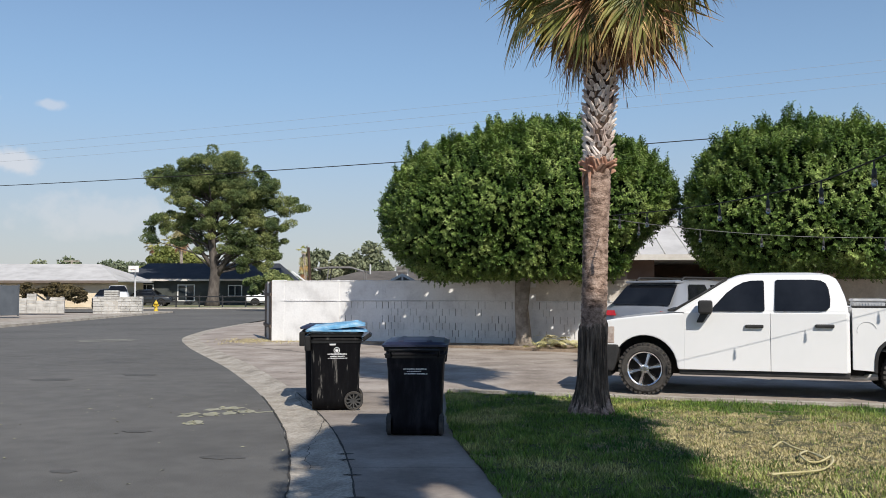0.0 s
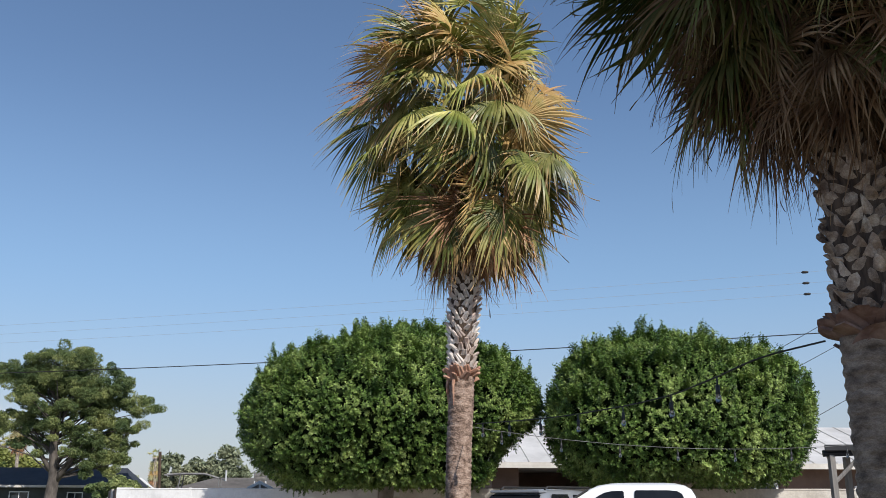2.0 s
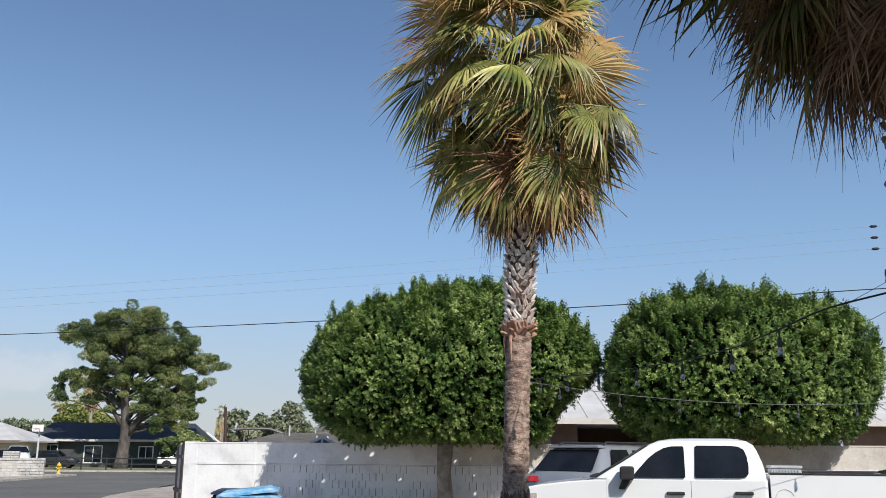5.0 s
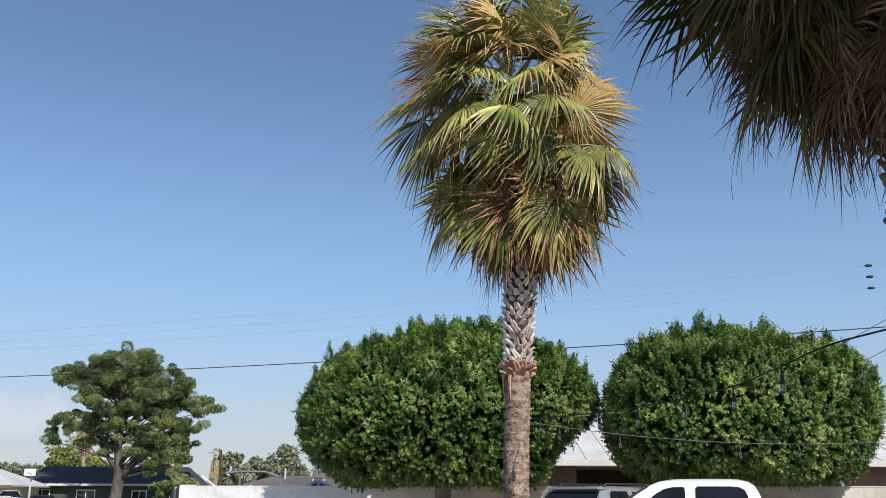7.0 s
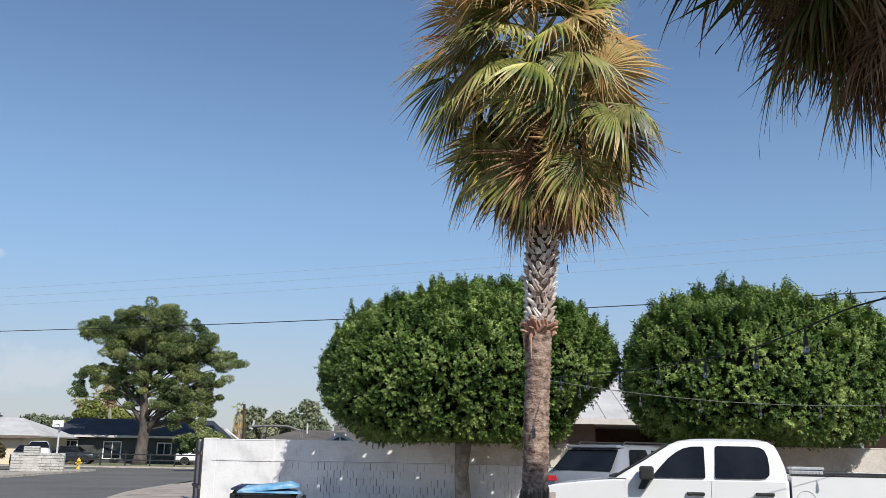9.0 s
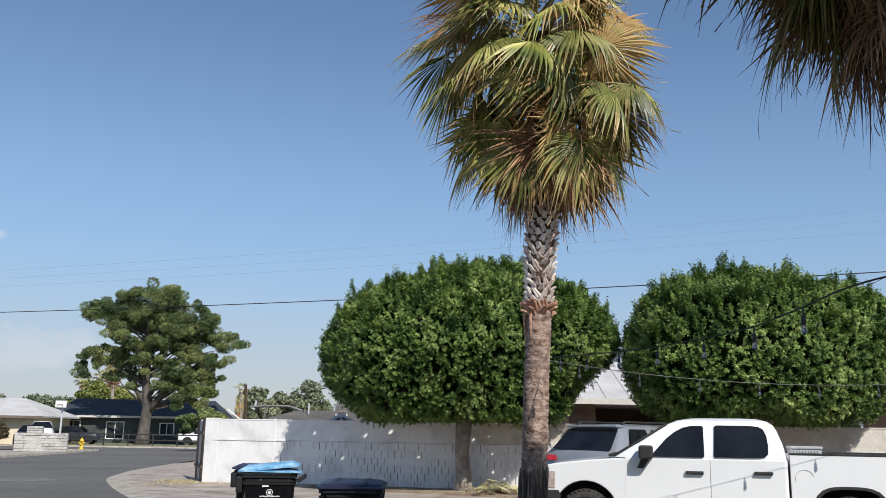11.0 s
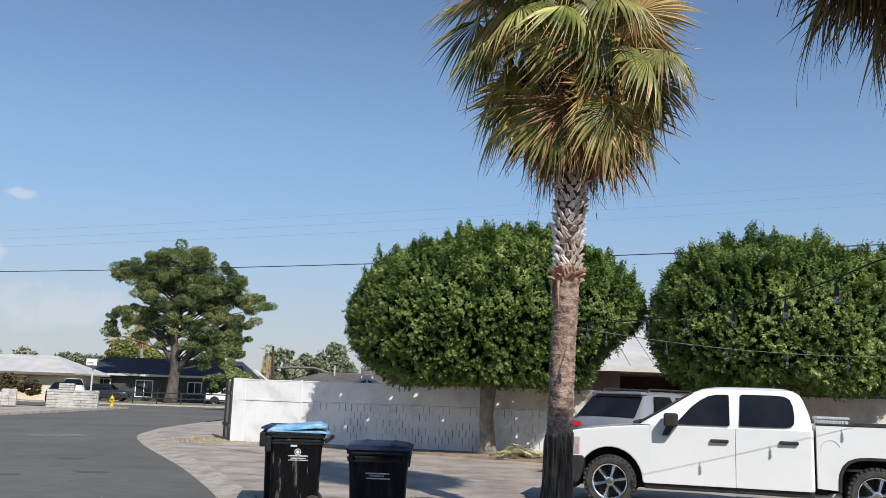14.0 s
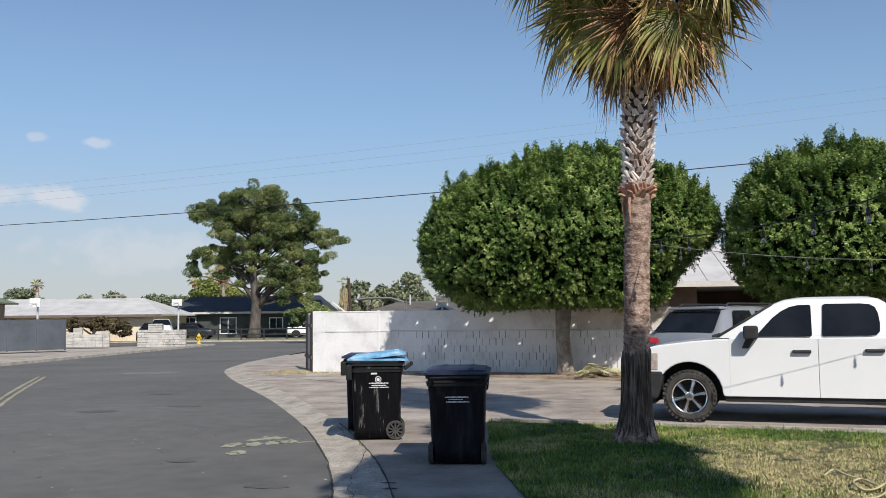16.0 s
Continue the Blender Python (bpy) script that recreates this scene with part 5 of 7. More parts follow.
def wheel(name, parent, x, y, r, w, side, rim_mat, tread=True, spokes=6):
    """A wheel with its outer face at y; side: -1 when that face looks to -y."""
    s = -side          # inward
    hub = new(name)
    hub.parent = parent
    hub.matrix_basis = Matrix.Translation((x, y, r))
    prof = [(0.67 * r, 0.03), (0.71 * r, 0.0), (0.86 * r, -0.004), (0.95 * r, 0.02), (r, 0.06), (r, w - 0.06), (0.95 * r, w - 0.02), (0.71 * r, w), (0.66 * r, w - 0.04), (0.66 * r, 0.05)]
    bm = lathe([(a, s * b) for a, b in prof + prof[:1]], 40)
    if tread:
        for i in range(34):
            for j, (y0, y1) in enumerate([(-0.004, 0.085), (w - 0.10, w - 0.0)]):
                a = (i + 0.5 * j) / 34 * 2 * math.pi
                b = box(-0.02, 0.02, min(s * y0, s * y1), max(s * y0, s * y1), r - 0.04 + 0.014 * (i % 2), r + 0.002, 0.0)
                bmesh.ops.rotate(b, cent=(0, 0, 0), matrix=Matrix.Rotation(a, 3, "Y"), verts=b.verts)
                add_bm(bm, b)
    part("tyre", from_bm("tyre", bm, M["tyre"]), hub)
    rr = 0.67 * r
    bm = lathe([(rr, s * 0.01), (rr, s * 0.03), (rr * 0.93, s * 0.045), (rr * 0.9, s * 0.16), (rr * 0.9, s * (w - 0.04))], 36)
    for i in range(spokes):      # ridged spokes, paired on the chrome wheels
        a = i / spokes * 2 * math.pi + 0.3
        y0, y1 = s * 0.012, s * 0.06
        for o in ((-1, 1) if tread else (0,)):
            b = bmesh.new()
            n0, n1, c0, c1 = (0.04, 0.062, 0.035 * o, 0.058 * o) if tread else (0.07, 0.115, 0, 0)
            q = [b.verts.new(c) for c in [((c0 - n0) * r, y1, 0.12 * r), (c0 * r, y0, 0.12 * r), ((c0 + n0) * r, y1, 0.12 * r), ((c1 - n1) * r, y1 + s * 0.02, rr * 0.97), (c1 * r, y0 + s * 0.02, rr * 0.97), ((c1 + n1) * r, y1 + s * 0.02, rr * 0.97)]]
            for c in ((0, 1, 4, 3), (1, 2, 5, 4), (0, 3, 5, 2)):
                b.faces.new([q[k] for k in c])
            bmesh.ops.rotate(b, cent=(0, 0, 0), matrix=Matrix.Rotation(a, 3, "Y"), verts=b.verts)
            add_bm(bm, b)
    add_bm(bm, lathe([(0.0, s * 0.022), (0.08 * r, s * 0.022), (0.10 * r, s * 0.03), (0.17 * r, s * 0.034), (0.18 * r, s * 0.06)], 20))
    part("rim", from_bm("rim", bm, rim_mat), hub, "shiny chrome spoked rim" if rim_mat is M["chrome"] else "")
    bm = lathe([(0.0, s * 0.13), (rr * 0.9, s * 0.13)], 24)
    part("brake_disc", from_bm("brake_disc", bm, M["dark_inside"]), hub)
    return hub


def panel(pts, y, depth, bevel=0.012, tilt=None):
    """A door or glass panel in the side plane; tilt: (z at the plane, inward slope per metre) leans it inwards."""
    bm = prism(pts, y, y + depth, bevel, 2)
    if tilt:
        z0, k = tilt
        for w in bm.verts:
            if w.co.z > z0:
                w.co.y += (w.co.z - z0) * k
    return bm


def pickup():
    u = Vector((0.9526, -0.3042, 0))
    o = Vector((3.1, 13.84, 0)) - 0.98 * u
    m = Matrix.Translation(o) @ Matrix.Rotation(math.atan2(u.y, u.x), 4, "Z")
    t = thing("pickup_truck", "white crew-cab pickup with chrome wheels parked on the driveway", "pickup truck", m)
    W = 1.98
    P = M["white_paint"]
    FX, RX, R = 0.98, 4.72, 0.395
    # front clip with wheel arch
    front = [(0.30, 0.74), (0.17, 0.80), (0.165, 0.98), (0.21, 1.10), (0.32, 1.165), (0.52, 1.205), (1.0, 1.265), (1.42, 1.30), (1.605, 1.30), (1.605, 0.40), (1.49, 0.40)] + arc(FX, 0.42, 0.49, 2, 172, 14) + [(0.47, 0.62), (0.44, 0.74)]
    bm = prism(front, 0.02, W - 0.02, 0.035, 3)
    for w in bm.verts:      # the hood's crown and the nose drawn in at the corners
        k = abs(w.co.y - W / 2) / (W / 2)
        if w.co.z > 1.05:
            w.co.z -= 0.05 * k ** 3
        if w.co.x < 0.5:
            w.co.x += 0.10 * k ** 4 * (0.5 - w.co.x) / 0.5
    part("front_clip", from_bm("front_clip", bm, P), t)
    # cab lower
    bm = prism([(1.575, 0.40), (3.905, 0.40), (3.905, 1.285), (1.575, 1.30)], 0.04, W - 0.04, 0.03, 2)
    part("cab_body", from_bm("cab_body", bm, P), t)
    # greenhouse: rings of (x0, x1, inset, z)
    rings = []
    for z, xa, xb, iy in [(1.27, 1.42, 3.90, 0.045), (1.31, 1.48, 3.895, 0.05), (1.5, 1.78, 3.86, 0.115), (1.7, 2.1, 3.79, 0.19), (1.78, 2.235, 3.745, 0.225), (1.835, 2.36, 3.67, 0.285), (1.868, 2.55, 3.55, 0.40), (1.88, 2.8, 3.4, 0.6)]:
        ring = []
        for k, (cx, cy) in enumerate([(xa, iy), (xb, iy), (xb, W - iy), (xa, W - iy)]):
            c = 0.05 if z < 1.8 else 0.1
            sx, sy = (1 if k in (0, 3) else -1), (1 if k in (0, 1) else -1)
            corner = [(cx, cy + sy * c), (cx + sx * c * 0.3, cy + sy * c * 0.3), (cx + sx * c, cy)]
            ring += corner if k in (0, 2) else corner[::-1]
        ring = [(a, b, z) for a, b in ring]
        rings.append(ring)
    part("roof", from_bm("roof", loft(rings), P, False), t, "white cab roof and pillars")
    g = M["auto_glass"]
    tl = (1.27, 0.37)
    for side in (0, 1):
        def sided(bm):
            if side:
                bmesh.ops.scale(bm, vec=(1, -1, 1), verts=bm.verts)
                bmesh.ops.translate(bm, vec=(0, W, 0), verts=bm.verts)
            return bm
        # doors stand a little proud, gaps between
        door = part("front_door", from_bm("front_door", sided(panel([(1.577, 0.405), (2.811, 0.405), (2.811, 1.265), (1.577, 1.265)], 0.018, 0.03, 0.007)), P), t)
        part("window", from_bm("window", sided(panel([(1.97, 1.29), (2.72, 1.29), (2.74, 1.31), (2.74, 1.735), (2.72, 1.755), (2.56, 1.752), (2.44, 1.725), (2.32, 1.66), (2.20, 1.565), (2.06, 1.41), (1.97, 1.31)], 0.012, 0.02, 0.004, tl)), g), door, "dark tinted side window")
        part("handle", from_bm("handle", sided(box(2.46, 2.72, -0.03, 0.02, 1.045, 1.095, 0.02)), M["black_trim"]), door, "black door handle")
        door = part("rear_door", from_bm("rear_door", sided(panel([(2.817, 0.405), (3.86, 0.405), (3.86, 1.265), (2.817, 1.265)], 0.018, 0.03, 0.007)), P), t)
        part("window", from_bm("window", sided(panel([(2.89, 1.295), (3.52, 1.30), (3.60, 1.315), (3.64, 1.36), (3.65, 1.48), (3.635, 1.62), (3.60, 1.71), (3.53, 1.752), (3.40, 1.765), (2.93, 1.765), (2.90, 1.745), (2.875, 1.32)], 0.012, 0.02, 0.004, tl)), g), door, "dark tinted side window")
        part("handle", from_bm("handle", sided(box(3.43, 3.69, -0.03, 0.02, 1.06, 1.11, 0.02)), M["black_trim"]), door, "black door handle")
        mir = part("mirror", from_bm("mirror", sided(box(1.79, 2.0, -0.22, 0.02, 1.255, 1.455, 0.055, 3)), M["black_trim"]), t, "black wing mirror")
        part("bracket", from_bm("bracket", sided(prism([(1.76, 1.12), (1.86, 1.12), (1.96, 1.28), (1.83, 1.28)], -0.09, 0.05, 0.015)), M["black_trim"]), mir)
        part("sill", from_bm("sill", sided(box(1.5, 3.9, 0.06, 0.2, 0.32, 0.41, 0.02)), M["black_trim"]), t)
        part("head_lamp", from_bm("head_lamp", sided(panel([(0.22, 0.78), (0.525, 0.78), (0.53, 1.045), (0.27, 1.045)], 0.012, 0.12, 0.02)), M["lens"]), t, "clouded headlight")
        # bed side with arch
        bedp = [(3.93, 0.46), (4.22, 0.44)] + square_arc(RX, 0.42, 0.49, 178, 2, 18) + [(5.74, 0.46), (5.80, 0.62), (5.82, 1.20), (5.80, 1.36), (3.93, 1.36)]
        bs = part("bed_side", from_bm("bed_side", sided(prism(bedp, 0.02, 0.12, 0.025, 3)), P), t)
        part("rail_cap", from_bm("rail_cap", sided(box(3.93, 5.80, 0.015, 0.13, 1.352, 1.385, 0.01)), M["black_trim"]), bs, "black bed rail cap")
        part("tail_lamp", from_bm("tail_lamp", sided(box(5.64, 5.835, 0.008, 0.2, 0.90, 1.27, 0.02)), M["red_lens"]), bs, "red tail light")
        # black arch lip, drawn broad so its colour also gives the gap's shade
        part("flare", from_bm("flare", sided(prism(square_arc(RX, 0.42, 0.51, 0, 180, 18) + square_arc(RX, 0.42, 0.465, 180, 0, 18), 0.004, 0.16, 0.006, 1)), M["black_trim"]), bs)
        if side == 0:
            ring = tube([(4.12 + 0.13 * math.cos(a), 0.016, 1.02 + 0.13 * math.sin(a)) for a in np.linspace(0.3, 3.4, 14)], 0.003, 5)
            part("fuel_flap", from_bm("fuel_flap", ring, M["grey_plastic"]), bs)
        for x in (FX, RX):
            wheel("wheel", t, x, 0.02 if side == 0 else W - 0.02, R, 0.27, -1 if side == 0 else 1, M["chrome"])
        for ax in (FX, RX):
            part("arch_liner", from_bm("arch_liner", sided(prism(square_arc(ax, 0.42, 0.56, 0, 180, 14), 0.31, 0.42, 0)), M["dark_inside"]), t)
            part("arch_lip", from_bm("arch_lip", sided(prism(square_arc(ax, 0.42, 0.53, 0, 180, 14) + square_arc(ax, 0.42, 0.5, 180, 0, 14), 0.13, 0.33, 0)), M["dark_inside"]), t)
    # windscreen, rear window, tailgate, floor, bumpers, grille, chassis
    ws = mesh("windscreen", [(1.50, 0.16, 1.315), (1.50, W - 0.16, 1.315), (2.262, W - 0.30, 1.79), (2.262, 0.30, 1.79)], [(0, 1, 2, 3)], g)
    for q in ws.vertices:
        q.co.x -= 0.008
        q.co.z += 0.012
    part("windscreen", ws, t)
    part("a_pillar_trim", from_bm("a_pillar_trim", tube([(1.44, 0.10, 1.31), (1.80, 0.13, 1.52), (2.2, 0.235, 1.77)], 0.02, 6), M["black_trim"]), t)
    part("cowl", from_bm("cowl", box(1.33, 1.56, 0.1, W - 0.1, 1.28, 1.315, 0.01), M["black_trim"]), t)
    part("wiper", from_bm("wiper", tube([(1.44, 0.3, 1.325), (1.55, 0.8, 1.37)], 0.012, 5), M["black_trim"]), t)
    part("tailgate", from_bm("tailgate", box(5.72, 5.81, 0.13, W - 0.13, 0.62, 1.36, 0.02), P), t)
    part("bed_floor", from_bm("bed_floor", box(3.94, 5.72, 0.12, W - 0.12, 0.72, 0.76), M["black_trim"]), t)
    part("bed_front", from_bm("bed_front", box(3.935, 3.98, 0.12, W - 0.12, 0.72, 1.35), P), t)
    fb = part("front_bumper", from_bm("front_bumper", prism([(0.09, 0.42), (0.50, 0.34), (0.545, 0.45), (0.60, 0.66), (0.59, 0.765), (0.11, 0.77), (0.07, 0.62)], 0.0, W, 0.04, 3), M["black_trim"]), t, "black front bumper")
    part("valance", from_bm("valance", box(0.16, 0.46, 0.12, W - 0.12, 0.26, 0.43, 0.03), M["black_trim"]), fb)
    part("grille", from_bm("grille", box(0.14, 0.19, 0.35, W - 0.35, 0.80, 1.06, 0.01), M["black_trim"]), t)
    part("rear_bumper", from_bm("rear_bumper", box(5.72, 5.98, 0.04, W - 0.04, 0.46, 0.66, 0.035), M["black_trim"]), t, "black rear bumper")
    for yy_ in (0.03, W - 0.25):
        part("bumper_end", from_bm("bumper_end", box(5.80, 5.99, yy_, yy_ + 0.22, 0.47, 0.65, 0.03), M["chrome"]), t, "chrome bumper end")
    part("step_pad", from_bm("step_pad", box(5.76, 5.97, 0.1, W - 0.1, 0.655, 0.675, 0.005), M["black_trim"]), t)
    part("chassis", from_bm("chassis", box(0.35, 5.7, 0.42, W - 0.42, 0.30, 0.70, 0.02), M["dark_inside"]), t)
    part("underbody", from_bm("underbody", box(1.5, 4.1, 0.22, W - 0.22, 0.36, 0.6), M["dark_inside"]), t)
    part("exhaust", from_bm("exhaust", tube([(3.0, 0.45, 0.34), (4.0, 0.4, 0.32), (4.3, 0.35, 0.34)], 0.05, 8), M["steel_pale"]), t)
    crate = thing("tool_crate", "ribbed grey plastic crate in the truck bed", "crate", m @ Matrix.Translation((4.0, 0.35, 0.76)))
    part("body", from_bm("body", box(0, 0.42, 0, 0.5, 0, 0.68, 0.02), M["grey_plastic"]), crate)
    part("lid", from_bm("lid", box(-0.015, 0.435, -0.015, 0.515, 0.681, 0.72, 0.012), M["grey_plastic"]), crate)
    for i in range(9):
        part("rib", from_bm("rib", box(0.03 + i * 0.042, 0.05 + i * 0.042, -0.012, 0.0, 0.5, 0.66), M["grey_plastic"]), crate)
    return t


pickup()


def car(name, label, m, paint, spec, wheels, r, category="car", extras=()):
    """A car body from stations along its length (x, half width, sill, belt height, roof height, roof half width); -x is its rear."""
    t = thing(name, label, category, m)
    rings = []
    for x, hw, z0, zb, zr, rw in spec:
        zr = max(zr, zb + 0.02)
        ring = []
        side = [(hw * 0.93, z0), (hw, z0 + 0.12), (hw, (z0 + zb) / 2), (hw * 0.985, zb - 0.06), (hw * 0.95, zb), ((hw * 0.95 + rw) / 2 * 1.02, (zb + zr) / 2), (rw, zr - 0.07), (rw * 0.88, zr - 0.015), (rw * 0.4, zr)]
        ring = [(x, -a, b) for a, b in side] + [(x, a, b) for a, b in side[::-1]]
        rings.append(ring)
    part("body", from_bm("body", loft(rings), paint, True), t)
    for sx in wheels:
        for s in (-1, 1):
            hw = max(q[1] for q in spec)
            wheel("wheel", t, sx, s * (hw + 0.005), r, 0.22, s, M["steel_pale"], False, 5)
            part("arch", from_bm("arch", prism(arc(sx, r, r + 0.09, 0, 180, 10) + [(sx - r - 0.09, 0.2), (sx + r + 0.09, 0.2)], s * (hw - 0.3) if s > 0 else -hw - 0.004, hw + 0.004 if s > 0 else s * (hw - 0.3)), M["dark_inside"]), t)
    for nm, v, mat, lab in extras:
        me = mesh(nm, v, [tuple(range(len(v)))], mat)
        part(nm, me, t, lab)
    return t


def glass_band(x0, x1, hw, rw, zb, zr, lean0=0.0, lean1=0.0):
    """Side windows on both sides as quads just outside the body."""
    out = []
    for s in (-1, 1):
        yb, yt = s * (hw * 0.95 + 0.03), s * (rw + 0.04)
        out.append(("window", [(x0, yb, zb + 0.03), (x1, yb, zb + 0.03), (x1 - lean1, yt, zr - 0.1), (x0 + lean0, yt, zr - 0.1)][:: s], M["auto_glass"], "dark side window"))
    return out


# silver SUV: its tail towards the street
suv_spec = [(-2.35, 0.86, 0.42, 0.95, 1.0, 0.80), (-2.32, 0.90, 0.34, 1.18, 1.22, 0.80), (-2.22, 0.93, 0.30, 1.24, 1.32, 0.76), (-1.74, 0.94, 0.28, 1.26, 1.80, 0.66), (-1.5, 0.94, 0.26, 1.26, 1.86, 0.66),
            (-0.6, 0.94, 0.26, 1.24, 1.88, 0.67), (0.4, 0.94, 0.26, 1.22, 1.84, 0.66), (1.0, 0.94, 0.26, 1.20, 1.42, 0.70), (1.35, 0.93, 0.28, 1.16, 1.2, 0.75), (2.1, 0.90, 0.32, 1.02, 1.06, 0.75), (2.4, 0.84, 0.4, 0.85, 0.9, 0.7)]
ex = [("rear_window", [(-2.235, -0.72, 1.34), (-2.235, 0.72, 1.34), (-1.805, 0.62, 1.755), (-1.805, -0.62, 1.755)], M["auto_glass"], "dark tinted rear window"),
      ("tail_lamp", [(-2.375, 0.5, 1.10), (-2.375, 0.91, 1.10), (-2.34, 0.92, 1.21), (-2.34, 0.56, 1.21)], M["red_lens"], "red tail light"),
      ("tail_lamp", [(-2.375, -0.5, 1.10), (-2.375, -0.91, 1.10), (-2.34, -0.92, 1.21), (-2.34, -0.56, 1.21)], M["red_lens"], "red tail light")]
ex += glass_band(-1.86, -0.85, 0.94, 0.67, 1.25, 1.87, 0.34, 0.06) + glass_band(-0.8, 0.75, 0.94, 0.67, 1.2, 1.86, 0.1, 0.42)
f = Vector((0.74, 0.67, 0))
suv_m = Matrix.Translation(Vector((4.07, 18.57, 0)) + f * 2.25) @ Matrix.Rotation(math.atan2(f.y, f.x), 4, "Z") @ Matrix.Diagonal((1, 1, 0.97, 1))
suv = car("suv", "silver SUV with dark windows parked behind the pickup", suv_m, M["silver_paint"], suv_spec, (-1.4, 1.45), 0.37, extras=ex)
for s in (-1, 1):
    part("roof_rail", from_bm("roof_rail", tube([(-1.55, s * 0.56, 1.86), (-1.45, s * 0.56, 1.92), (0.2, s * 0.56, 1.92), (0.35, s * 0.56, 1.86)], 0.022, 6), M["black_trim"]), suv, "black roof rail")
part("spoiler", from_bm("spoiler", box(-1.86, -1.55, -0.62, 0.62, 1.80, 1.85, 0.02), M["silver_paint"]), suv)
part("bumper", from_bm("bumper", box(-2.42, -2.2, -0.88, 0.88, 0.36, 0.66, 0.06, 3), M["silver_paint"]), suv)

# dark pickup beside the white one, its bed piled with a covered load
u2 = Vector((0.9526, -0.3042, 0))
dk = Matrix.Translation((11.6, 14.9, 0)) @ Matrix.Rotation(math.atan2(u2.y, u2.x), 4, "Z")
dspec = [(-2.5, 0.9, 0.45, 1.18, 1.2, 0.85), (-2.4, 0.95, 0.4, 1.30, 1.38, 0.85), (-0.6, 0.95, 0.38, 1.30, 1.40, 0.85), (-0.5, 0.95, 0.38, 1.28, 1.5, 0.7), (-0.2, 0.95, 0.38, 1.28, 1.54, 0.66), (1.0, 0.95, 0.38, 1.26, 1.52, 0.66), (1.5, 0.95, 0.38, 1.22, 1.3, 0.7), (2.4, 0.93, 0.4, 1.1, 1.15, 0.75), (2.75, 0.85, 0.5, 0.9, 0.95, 0.7)]
dark = car("dark_pickup", "dark blue-black pickup parked beyond the white one", dk, M["black_paint"], dspec, (-1.6, 1.75), 0.36, "pickup truck", glass_band(-0.3, 1.0, 0.95, 0.66, 1.28, 1.55, 0.05, 0.3))
part("load_cover", from_bm("load_cover", prism([(-2.4, 1.36), (-0.7, 1.36), (-0.8, 1.5), (-1.4, 1.56), (-2.2, 1.42)], -0.7, 0.7, 0.05, 2), M["bin_navy"]), dark, "dark tarpaulin over the load")

# ---- wheeled bins ----


def bin_body(w0, d0, w1, d1, h, n=5):
    """A tapered body with rounded corners; (w, d) at the foot and at the rim."""
    rings = []
    for k in np.linspace(0, 1, 9):
        w, d = w0 + (w1 - w0) * k, d0 + (d1 - d0) * k
        if k > 0.84:
            w, d = w + 0.015, d + 0.015
        c = 0.06
        ring = []
        for sx, sy, a0 in [(1, 1, 0), (-1, 1, 90), (-1, -1, 180), (1, -1, 270)]:
            for a in np.linspace(a0, a0 + 90, n):
                ring.append((sx * (w / 2 - c) + c * math.cos(radians(a)), sy * (d / 2 - c) + c * math.sin(radians(a)), h * k))
        rings.append(ring)
    return loft(rings)


